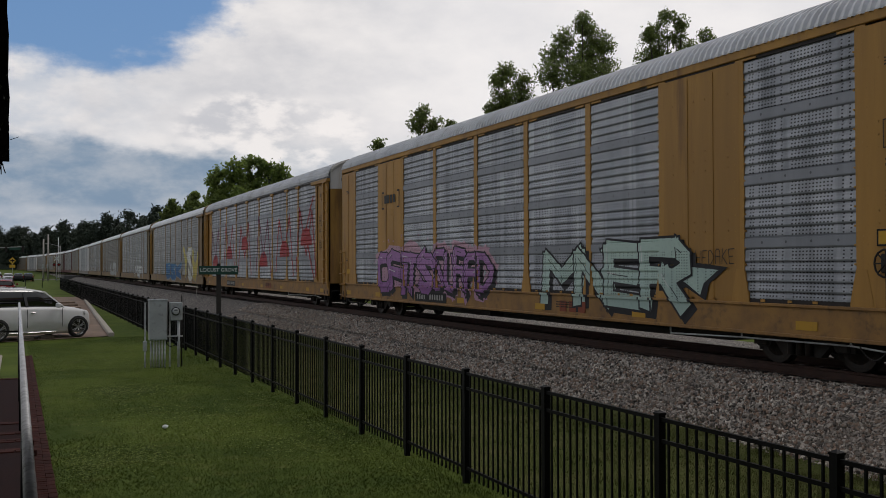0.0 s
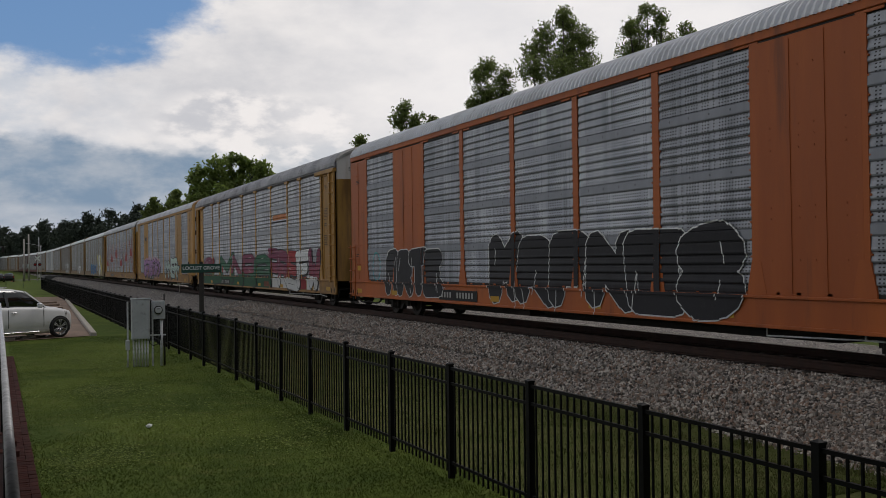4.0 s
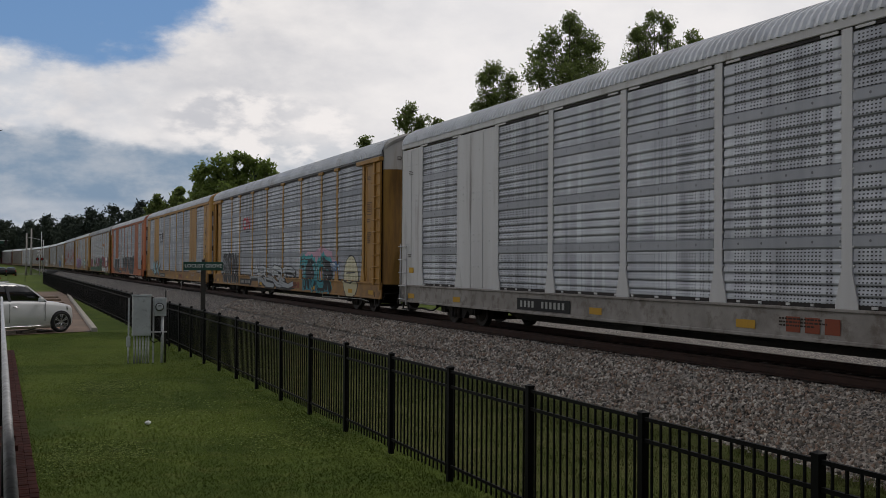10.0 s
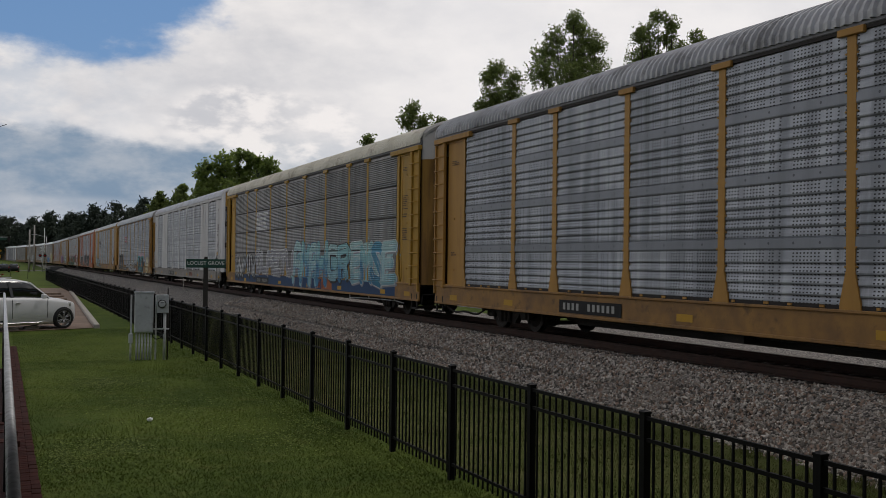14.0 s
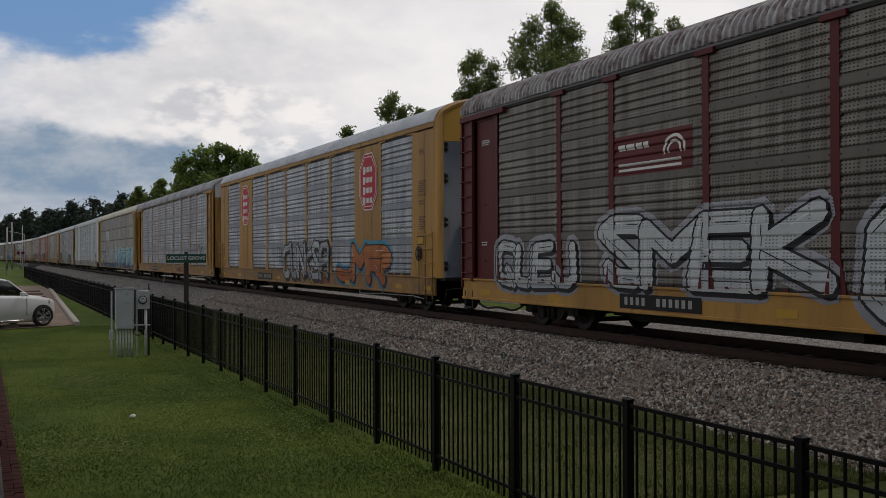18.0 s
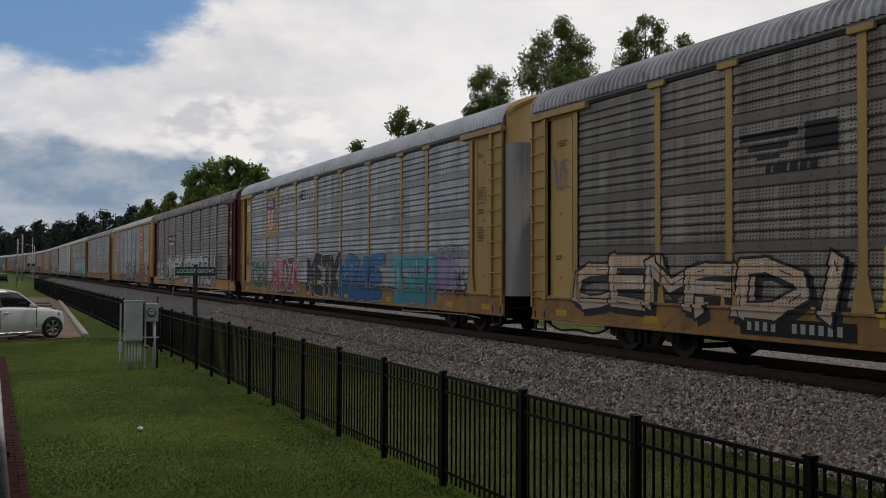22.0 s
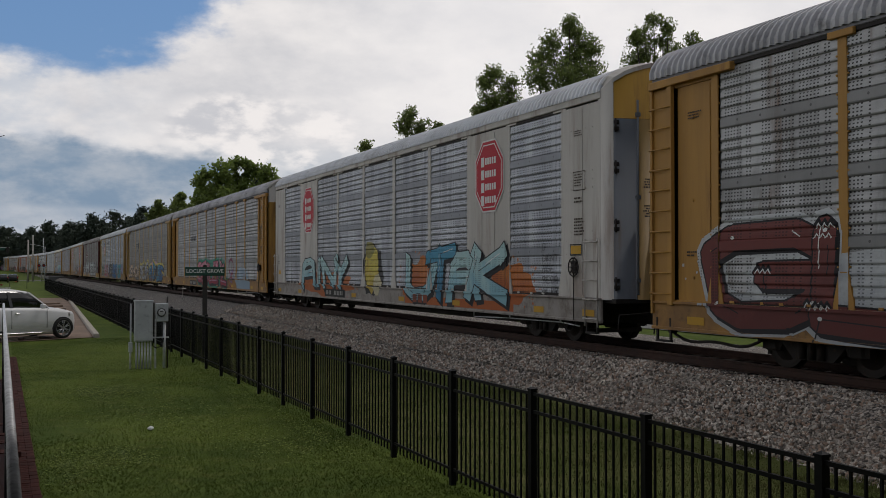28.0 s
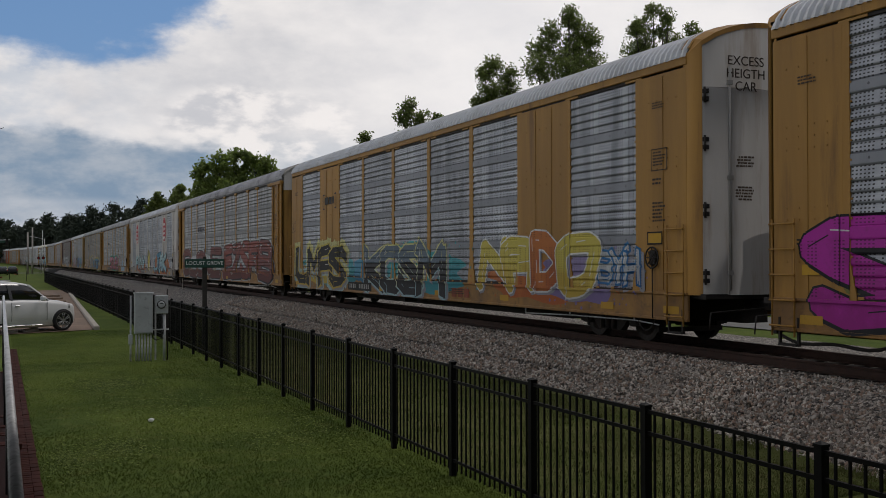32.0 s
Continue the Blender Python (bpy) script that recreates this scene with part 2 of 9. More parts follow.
    holes = math_node(nt, "MULTIPLY", math_node(nt, "MULTIPLY", fy, fz), math_node(nt, "MULTIPLY", keep, zone))
    # bolts on the plain bands
    by = math_node(nt, "SUBTRACT", math_node(nt, "FRACT", math_node(nt, "DIVIDE", y, 0.55)), 0.5)
    bz = math_node(nt, "SUBTRACT", math_node(nt, "FRACT", math_node(nt, "DIVIDE", math_node(nt, "SUBTRACT", RIB_TOP, z), RIB_PITCH)), 0.90)
    bolt = math_node(nt, "LESS_THAN", math_node(nt, "ADD", math_node(nt, "POWER", math_node(nt, "MULTIPLY", by, 0.55), 2.0), math_node(nt, "POWER", math_node(nt, "MULTIPLY", bz, RIB_PITCH), 2.0)), 0.0005)
    dark = math_node(nt, "MAXIMUM", math_node(nt, "MULTIPLY", holes, hole), math_node(nt, "MULTIPLY", bolt, 0.6))
    c = mix_col(nt, dark, c, (0.012, 0.012, 0.013))
    nt.links.new(c, b.inputs["Base Color"])
    b.inputs["Metallic"].default_value = 0.55
    nt.links.new(math_node(nt, "ADD", math_node(nt, "MULTIPLY", streaks, 0.25), 0.34), b.inputs["Roughness"])
    bn = nt.nodes.new("ShaderNodeBump")
    bn.inputs["Strength"].default_value, bn.inputs["Distance"].default_value = 0.25, 0.02
    nt.links.new(blotch, bn.inputs["Height"])
    nt.links.new(bn.outputs[0], b.inputs["Normal"])
    return m


YELLOW = material("car_yellow_paint", (0.42, 0.225, 0.05), 0.55, 0, 0.18, 0.9, 30, 0.08, color2=(0.27, 0.14, 0.032), dirt=(0.13, 0.065, 0.028), streak=True, spec=0.3)
YELLOW_SILL = material("grimy_yellow_sill", (0.29, 0.15, 0.035), 0.65, 0, 0.3, 1.6, 30, 0.1, color2=(0.17, 0.085, 0.024), dirt=(0.06, 0.035, 0.02))
DUSTY = material("dusty_brown_yellow_paint", (0.23, 0.145, 0.062), 0.65, 0, 0.25, 1.1, 30, 0.08, color2=(0.15, 0.095, 0.045), dirt=(0.09, 0.055, 0.035), streak=True)
YELLOW_OLD = material("car_faded_yellow_paint", (0.42, 0.27, 0.085), 0.6, 0, 0.2, 1.1, 30, 0.08, color2=(0.29, 0.175, 0.05), dirt=(0.17, 0.10, 0.05), streak=True)
ORANGE = material("car_orange_paint", (0.40, 0.105, 0.022), 0.55, 0, 0.2, 0.9, 30, 0.08, color2=(0.29, 0.07, 0.016), dirt=(0.13, 0.045, 0.022), streak=True, spec=0.3)
MAROON = material("car_maroon_paint", (0.105, 0.010, 0.013), 0.55, 0, 0.25, 0.9, 30, 0.08, color2=(0.065, 0.007, 0.009), dirt=(0.05, 0.014, 0.012), streak=True, spec=0.25)
SILVER = material("car_pale_grey_paint", (0.54, 0.535, 0.535), 0.5, 0.0, 0.12, 0.9, 30, 0.08, color2=(0.43, 0.42, 0.415), dirt=(0.19, 0.155, 0.135), streak=True)
WHITE = material("car_white_paint", (0.50, 0.48, 0.45), 0.55, 0, 0.1, 0.9, 30, 0.08, color2=(0.37, 0.35, 0.32), dirt=(0.20, 0.14, 0.11), streak=True, dirt_at=0.47)
GALV = material("galvanised_roof", (0.66, 0.675, 0.70), 0.5, 0.15, 0.12, 0.7, 25, 0.05, color2=(0.54, 0.55, 0.57), dirt=(0.36, 0.355, 0.35))
ROOF_DARK = material("weathered_roof", (0.52, 0.52, 0.54), 0.6, 0.15, 0.15, 0.7, 25, 0.05, color2=(0.32, 0.32, 0.33), dirt=(0.10, 0.095, 0.09))
ROOF_CREAM = material("cream_roof", (0.78, 0.74, 0.64), 0.6, 0, 0.12, 0.7, 25, 0.05, color2=(0.62, 0.58, 0.48), dirt=(0.30, 0.24, 0.17))
ROOF_PEEL = material("peeling_roof", (0.46, 0.45, 0.44), 0.6, 0.1, 0.15, 1.6, 25, 0.05, color2=(0.27, 0.25, 0.245), dirt=(0.09, 0.03, 0.028), dirt_at=0.44)
ROOF_RAIL = material("slate_grey_rail", (0.15, 0.152, 0.165), 0.55, 0.3, 0.2, 1.2, 30, 0.05, dirt=(0.09, 0.085, 0.085))
SCREEN = screen_material("galvanised_screen", (0.345, 0.362, 0.392), (0.222, 0.238, 0.268), hole=0.95)
SCREEN_LIGHT = screen_material("clean_galvanised_screen", (0.42, 0.435, 0.46), (0.30, 0.312, 0.34), hole=0.95)
SCREEN_OLD = screen_material("weathered_screen", (0.31, 0.318, 0.322), (0.20, 0.204, 0.205), hole=0.95, rust=(0.13, 0.075, 0.05), rust_at=0.56)
SCREEN_BROWN = screen_material("grimy_screen", (0.178, 0.164, 0.146), (0.112, 0.102, 0.09), hole=0.9, rust=(0.12, 0.07, 0.045), rust_at=0.58)
SCREEN_LOUVRE = screen_material("dark_louvre_screen", (0.20, 0.193, 0.183), (0.13, 0.126, 0.12), hole=0.0)
# END_WHITE, END_GALV, END_YELLOW: shade put into darker paint copies, with dirt streaks
END_WHITE = material("shaded_grimy_white_end", (0.36, 0.35, 0.33), 0.7, 0, 0.12, 0.9, 30, 0.08, color2=(0.27, 0.26, 0.245), dirt=(0.17, 0.125, 0.09), streak=True, spec=0.1)
END_GALV = material("galvanised_leaf", (0.19, 0.207, 0.23), 0.7, 0.0, 0.12, 0.9, 30, 0.08, color2=(0.13, 0.142, 0.16), dirt=(0.12, 0.09, 0.07), streak=True, spec=0.1)
END_YELLOW = material("shaded_grimy_yellow_end", (0.25, 0.145, 0.036), 0.75, 0, 0.2, 0.9, 30, 0.08, color2=(0.18, 0.10, 0.026), dirt=(0.085, 0.045, 0.022), streak=True, spec=0.08, dirt_at=0.47)
HEAD_YELLOW = material("mustard_end_head", (0.36, 0.215, 0.04), 0.75, 0, 0.15, 0.9, 30, 0.08, color2=(0.27, 0.155, 0.03), dirt=(0.13, 0.07, 0.03), streak=True, spec=0.05)
PALE_SILL = material("grimy_pale_sill", (0.27, 0.25, 0.23), 0.65, 0, 0.2, 1.6, 30, 0.1, color2=(0.18, 0.162, 0.148), dirt=(0.09, 0.065, 0.05), dirt_at=0.47)
LEMON_PAINT = material("car_lemon_paint", (0.44, 0.252, 0.045), 0.55, 0, 0.18, 0.9, 30, 0.08, color2=(0.31, 0.185, 0.032), dirt=(0.14, 0.075, 0.028), streak=True, spec=0.2)
END_CREAM = material("dusty_cream_end", (0.27, 0.235, 0.175), 0.75, 0, 0.12, 0.9, 30, 0.08, color2=(0.20, 0.17, 0.125), dirt=(0.13, 0.09, 0.06), streak=True, spec=0.08)
STENCIL_END = material("faded_stencil", (0.10, 0.07, 0.05), 0.7, 0, 0.2, 3, 40, 0.0)
TRUCK = material("grimy_cast_steel", (0.017, 0.014, 0.013), 0.75, 0.2, 0.35, 4, 40, 0.3, dirt=(0.05, 0.03, 0.02))
WHEEL = material("wheel_steel", (0.018, 0.014, 0.012), 0.6, 0.5, 0.3, 5, 40, 0.2, dirt=(0.06, 0.035, 0.025))
RUST_RAIL = material("rusty_rail", (0.042, 0.020, 0.014), 0.8, 0.1, 0.3, 4, 50, 0.3)
RAIL_TOP = material("worn_rail_head", (0.35, 0.34, 0.33), 0.3, 0.9, 0.1, 4, 50, 0.05)
TIE = material("creosoted_sleeper", (0.024, 0.017, 0.013), 0.9, 0, 0.35, 5, 40, 0.4, rand=0.3)
BLACK_METAL = material("black_powder_coat", (0.004, 0.004, 0.0045), 0.5, 0.0, 0.3, 6, 60, 0.05, spec=0.12)
GALV_PIPE = material("galvanised_pipe", (0.46, 0.47, 0.48), 0.5, 0.25, 0.2, 9, 70, 0.15, dirt=(0.16, 0.14, 0.13))
GREY_BOX = material("grey_enamel", (0.40, 0.42, 0.425), 0.5, 0.1, 0.1, 3, 40, 0.05, dirt=(0.2, 0.2, 0.19))
CONCRETE = material("concrete", (0.34, 0.31, 0.27), 0.85, 0, 0.2, 2, 60, 0.3, dirt=(0.2, 0.17, 0.14))
ASPHALT = material("asphalt", (0.10, 0.10, 0.10), 0.9, 0, 0.2, 0.5, 80, 0.3)


# ---- mesh helpers ----
class Build:
    """Collects faces of one mesh."""

    def __init__(self):
        self.v, self.f, self.mi, self.sm = [], [], [], []

    def face(self, pts, mi=0, sm=False):
        n = len(self.v)
        self.v += [tuple(p) for p in pts]
        self.f.append(tuple(range(n, n + len(pts))))
        self.mi.append(mi), self.sm.append(sm)

    def box(self, x0, x1, y0, y1, z0, z1, mi=0, m=None, bevel=0.0):
        if bevel:
            b = bevel
            n = len(self.v)
            ring = lambda z, i: [(x0 + i, y0 + b + i * 0, z), (x0 + b, y0 + i, z), (x1 - b, y0 + i, z), (x1 - i, y0 + b, z), (x1 - i, y1 - b, z), (x1 - b, y1 - i, z), (x0 + b, y1 - i, z), (x0 + i, y1 - b, z)]
            top = lambda z: [(x0 + b, y0 + b, z), (x0 + b, y0 + b, z), (x1 - b, y0 + b, z), (x1 - b, y0 + b, z), (x1 - b, y1 - b, z), (x1 - b, y1 - b, z), (x0 + b, y1 - b, z), (x0 + b, y1 - b, z)]
            rings = [top(z0), ring(z0 + b, 0), ring(z1 - b, 0), top(z1)]
            for r in rings:
                self.v += [tuple(m @ Vector(p)) if m else p for p in r]
            for k in range(3):
                for j in range(8):
                    a, c = n + 8 * k + j, n + 8 * k + (j + 1) % 8
                    self.f.append((a, c, c + 8, a + 8))
                    self.mi.append(mi), self.sm.append(False)
            for k, order in ((0, (6, 4, 2, 0)), (3, (0, 2, 4, 6))):
                self.f.append(tuple(n + 8 * k + j for j in order))
                self.mi.append(mi), self.sm.append(False)
            return
        n = len(self.v)
        p = [(x0, y0, z0), (x1, y0, z0), (x1, y1, z0), (x0, y1, z0), (x0, y0, z1), (x1, y0, z1), (x1, y1, z1), (x0, y1, z1)]
        self.v += [tuple(m @ Vector(q)) if m else q for q in p]
        for q in ((0, 3, 2, 1), (4, 5, 6, 7), (0, 1, 5, 4), (1, 2, 6, 5), (2, 3, 7, 6), (3, 0, 4, 7)):
            self.f.append(tuple(n + i for i in q))
            self.mi.append(mi), self.sm.append(False)

    def tube(self, a, b, r, seg=8, mi=0, r2=None, caps=True, sm=True):
        a, b = Vector(a), Vector(b)
        d = (b - a).normalized()
        s = d.orthogonal().normalized()
        t = d.cross(s)
        r2 = r if r2 is None else r2
        n = len(self.v)
        for c, rr in ((a, r), (b, r2)):
            for i in range(seg):
                g = 2 * math.pi * i / seg
                self.v.append(tuple(c + (s * math.cos(g) + t * math.sin(g)) * rr))
        for i in range(seg):
            j = (i + 1) % seg
            self.f.append((n + i, n + j, n + seg + j, n + seg + i))
            self.mi.append(mi), self.sm.append(sm)
        if caps:
            self.f.append(tuple(n + seg - 1 - i for i in range(seg)))
            self.f.append(tuple(n + seg + i for i in range(seg)))
            self.mi += [mi, mi]
            self.sm += [False, False]

    def grid(self, rows, mi=0, sm=True, flip=False):
        n, w = len(self.v), len(rows[0])
        for r in rows:
            self.v += [tuple(p) for p in r]
        for i in range(len(rows) - 1):
            for j in range(w - 1):
                q = (n + i * w + j, n + i * w + j + 1, n + (i + 1) * w + j + 1, n + (i + 1) * w + j)
                self.f.append(q[::-1] if flip else q)
                self.mi.append(mi), self.sm.append(sm)

    def loft(self, rings, mi=0, sm=True, caps=True):
        n, w = len(self.v), len(rings[0])
        for r in rings:
            self.v += [tuple(p) for p in r]
        for i in range(len(rings) - 1):
            for j in range(w):
                k = (j + 1) % w
                self.f.append((n + i * w + j, n + i * w + k, n + (i + 1) * w + k, n + (i + 1) * w + j))
                self.mi.append(mi), self.sm.append(sm)
        if caps:
            self.f.append(tuple(n + w - 1 - j for j in range(w)))
            self.f.append(tuple(n + (len(rings) - 1) * w + j for j in range(w)))
            self.mi += [mi, mi]
            self.sm += [False, False]

    def prism(self, poly, axis, lo, hi, mi=0):
        """A flat outline (two coordinates), drawn out along an axis from lo to hi."""
        def at(p, h):
            return {"x": (h, p[0], p[1]), "y": (p[0], h, p[1]), "z": (p[0], p[1], h)}[axis]
        n, w = len(self.v), len(poly)
        self.v += [at(p, lo) for p in poly] + [at(p, hi) for p in poly]
        for j in range(w):
            k = (j + 1) % w
            self.f.append((n + j, n + k, n + w + k, n + w + j))
            self.mi.append(mi), self.sm.append(False)
        self.f += [tuple(n + w - 1 - j for j in range(w)), tuple(n + w + j for j in range(w))]
        self.mi += [mi, mi]
        self.sm += [False, False]

    def mesh(self, name, *mats):
        me = bpy.data.meshes.new(name)
        me.from_pydata(self.v, [], self.f)
        for m in mats:
            me.materials.append(m)
        me.polygons.foreach_set("use_smooth", self.sm)
        if any(self.mi):
            me.polygons.foreach_set("material_index", self.mi)
        me.update()
        return me


CACHE = {}


def shared(key, make):
    """The mesh that make() builds, once for each key."""
    if key not in CACHE:
        CACHE[key] = make()
    return CACHE[key]


def part(name, data, parent, label="", m=None, kind=""):
    ob = new(name, data)
    ob.parent = parent
    if m is not None:
        ob.matrix_basis = m
    return tagged(ob, label, kind=kind)


def thing(name, label, category, m=None, group="", data=None, kind=""):
    ob = new(name, data)
    if m is not None:
        ob.matrix_basis = m
    return tagged(ob, label, category, group, kind)


# ---- ground, track bed ----
def lawn_z(y):
    return -0.76 - min(0.10, max(0.0, 0.0039 * (y - 4.6)))


def grass_material(name, a, b, c, scale=0.35):
    m = bpy.data.materials.new(name)
    m.use_nodes = True
    nt = m.node_tree
    bs = nt.nodes["Principled BSDF"]
    geo = nt.nodes.new("ShaderNodeNewGeometry")
    tc = nt.nodes.new("ShaderNodeTexCoord")
    v = tc.outputs["Object"]
    n1, n2, n3 = noise_node(nt, v, scale, 5, 0.6), noise_node(nt, v, 3.0, 5, 0.65), noise_node(nt, v, 38.0, 4, 0.7)
    col = mix_col(nt, smooth(nt, n1, 0.35, 0.65), a, b)
    col = mix_col(nt, math_node(nt, "MULTIPLY", smooth(nt, n2, 0.48, 0.75), 0.55), col, c)
    col = mix_col(nt, math_node(nt, "MULTIPLY", smooth(nt, n3, 0.40, 0.65), 0.5), col, tuple(x * 0.45 for x in a))
    vm = nt.nodes.new("ShaderNodeVectorMath")
    vm.operation = "SCALE"
    nt.links.new(col, vm.inputs[0])
    nt.links.new(math_node(nt, "ADD", math_node(nt, "MULTIPLY", geo.outputs["Random Per Island"], 0.4), 0.85), vm.inputs["Scale"])
    nt.links.new(vm.outputs[0], bs.inputs["Base Color"])
    bs.inputs["Roughness"].default_value, bs.inputs["Specular IOR Level"].default_value = 0.9, 0.06
    bn = nt.nodes.new("ShaderNodeBump")
    bn.inputs["Strength"].default_value, bn.inputs["Distance"].default_value = 0.35, 0.03
    nt.links.new(n3, bn.inputs["Height"])
    nt.links.new(bn.outputs[0], bs.inputs["Normal"])
    return m


GRASS = grass_material("mown_grass", (0.056, 0.085, 0.0160), (0.097, 0.130, 0.0240), (0.132, 0.143, 0.040))
DRY_GRASS = grass_material("thin_dry_grass", (0.078, 0.094, 0.026), (0.116, 0.124, 0.045), (0.17, 0.153, 0.073), 0.9)


def make_ground():
    b = Build()
    xs = [-1500, -700, -300, -120, -60, -30, -15, -8, -4, -2, 0, 2, 3, 4, 5, 6, 7, 8, 9, 10, 11.5, 13, 15, 17, 20, 24, 30, 45, 70, 120, 250, 600, 1500]
    ys = [-900, -500, -250, -120, -60, -30, -15, -8, -4, 0, 3, 5, 7, 9, 11, 13, 15, 17, 19, 21, 24, 27, 30, 35, 40, 50, 60, 80, 100, 130, 160, 200, 260, 350, 500, 800, 1300, 2200]
    rows = []
    for y in ys:
        rows.append([(x, y, lawn_z(y) + (0.03 * noise.noise((x * 0.35, y * 0.25, 2.0)) if -10 < x < 20 and -10 < y < 60 else 0)
                      + max(0.0, (math.hypot(x - 60, y) - 260) * 0.012 if x > 20 or y > 300 else 0)) for x in xs])
    b.grid(rows, flip=False)
    tagged(new("ground", b.mesh("ground", GRASS)), "mown green lawn and open grassy ground", "ground", kind="structure")


make_ground()


def make_verge():
    """Thin, drier grass between the fence and the stones."""
    b = Build()
    ys = [0, 3, 5, 7, 9, 11, 13, 15, 17, 19, 21, 24, 27, 30, 35, 40, 50, 60]
    b.grid([[(x, y, lawn_z(y) + 0.03 * noise.noise((x * 0.35, y * 0.25, 2.0)) * (y < 60) + 0.007) for x in (5, 6, 7, 8, 9, 10)] for y in ys], flip=False)
    tagged(new("verge", b.mesh("verge", DRY_GRASS)), "thin dry grass between the fence and the track bed", "grass", kind="structure")


make_verge()
TRACK_X, CURVE_Y, CURVE_R = 12.84, 230.0, 1365.0


def on_track(d, off=0.0):
    """Place and heading (degrees) on the track d metres along it, off metres to its side: straight, then a wide bend."""
    if d <= CURVE_Y:
        return TRACK_X + off, d, 0.0
    g = (d - CURVE_Y) / CURVE_R
    return (TRACK_X - CURVE_R * (1 - math.cos(g)) + off * math.cos(g), CURVE_Y + CURVE_R * math.sin(g) + off * math.sin(g), math.degrees(g))


def gravel_material():
    m = bpy.data.materials.new("granite_ballast")
    m.use_nodes = True
    nt = m.node_tree
    bs = nt.nodes["Principled BSDF"]
    tc = nt.nodes.new("ShaderNodeTexCoord")
    geo = nt.nodes.new("ShaderNodeNewGeometry")
    vo = nt.nodes.new("ShaderNodeTexVoronoi")
    vo.inputs["Scale"].default_value = 21.0
    nt.links.new(tc.outputs["Object"], vo.inputs["Vector"])
    sep = nt.nodes.new("ShaderNodeSeparateColor")
    nt.links.new(vo.outputs["Color"], sep.inputs[0])
    big = noise_node(nt, tc.outputs["Object"], 0.8, 4, 0.6)
    r = math_node(nt, "FRACT", math_node(nt, "ADD", sep.outputs[0], geo.outputs["Random Per Island"]))
    c = mix_col(nt, r, (0.12, 0.108, 0.097), (0.50, 0.455, 0.405))
    wide = nt.nodes.new("ShaderNodeTexVoronoi")
    wide.inputs["Scale"].default_value = 5.0
    nt.links.new(tc.outputs["Object"], wide.inputs["Vector"])
    wsep = nt.nodes.new("ShaderNodeSeparateColor")
    nt.links.new(wide.outputs["Color"], wsep.inputs[0])
    c = mix_col(nt, math_node(nt, "MULTIPLY", smooth(nt, wsep.outputs[1], 0.45, 0.95), 0.45), c, (0.11, 0.096, 0.087))
    c = mix_col(nt, math_node(nt, "MULTIPLY", smooth(nt, big, 0.4, 0.7), 0.45), c, (0.24, 0.185, 0.155))
    # shade in the crevices between stones, painted dark into the colour
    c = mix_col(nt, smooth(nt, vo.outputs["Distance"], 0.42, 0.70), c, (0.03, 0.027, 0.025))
    nt.links.new(c, bs.inputs["Base Color"])
    bs.inputs["Roughness"].default_value = 0.9
    bn = nt.nodes.new("ShaderNodeBump")
    bn.inputs["Strength"].default_value, bn.inputs["Distance"].default_value = 1.0, 0.04
    bn.invert = True
    nt.links.new(vo.outputs["Distance"], bn.inputs["Height"])
    nt.links.new(bn.outputs[0], bs.inputs["Normal"])
    return m


GRAVEL = gravel_material()


def stone_material():
    """Each stone in one tone from dark grey to pale tan, a little dusty."""
    m = bpy.data.materials.new("crushed_granite")
    m.use_nodes = True
    nt = m.node_tree
    bs = nt.nodes["Principled BSDF"]
    tc = nt.nodes.new("ShaderNodeTexCoord")
    geo = nt.nodes.new("ShaderNodeNewGeometry")
    r = geo.outputs["Random Per Island"]
    c = mix_col(nt, math_node(nt, "POWER", r, 1.25), (0.05, 0.045, 0.041), (0.68, 0.62, 0.55))
    c = mix_col(nt, smooth(nt, math_node(nt, "FRACT", math_node(nt, "MULTIPLY", r, 17.0)), 0.72, 0.8), c, (0.30, 0.215, 0.165))
    c = mix_col(nt, math_node(nt, "MULTIPLY", smooth(nt, noise_node(nt, tc.outputs["Object"], 0.7, 4, 0.6), 0.42, 0.7), 0.4), c, (0.21, 0.175, 0.145))
    c = mix_col(nt, math_node(nt, "MULTIPLY", smooth(nt, noise_node(nt, tc.outputs["Object"], 60.0, 3, 0.6), 0.5, 0.7), 0.25), c, (0.10, 0.09, 0.08))
    nt.links.new(c, bs.inputs["Base Color"])
    bs.inputs["Roughness"].default_value, bs.inputs["Specular IOR Level"].default_value = 0.9, 0.2
    return m


STONE = stone_material()


def bed_height(x):
    """The crushed-stone bed across the track: shoulder, level top, shoulder."""
    for (xa, za), (xb, zb) in zip(((9.15, -0.97), (9.5, -0.82), (11.05, -0.24), (11.6, -0.2), (14.1, -0.2), (14.7, -0.25), (15.9, -0.80)), ((9.5, -0.82), (11.05, -0.24), (11.6, -0.2), (14.1, -0.2), (14.7, -0.25), (15.9, -0.80), (16.2, -0.95))):
        if xa <= x <= xb:
            return za + (zb - za) * (x - xa) / (xb - xa)
    return -0.95


def toe(x, y):
    """How far the foot of the bed spills towards the lawn: more near the near end, and unevenly."""
    w = max(0.0, min(1.0, (10.8 - x) / 1.4))
    return w * (-0.75 * max(0.0, min(1.0, (14.0 - y) / 4.5)) + 0.14 * noise.noise((y * 0.9, 0.0, 6.0)))


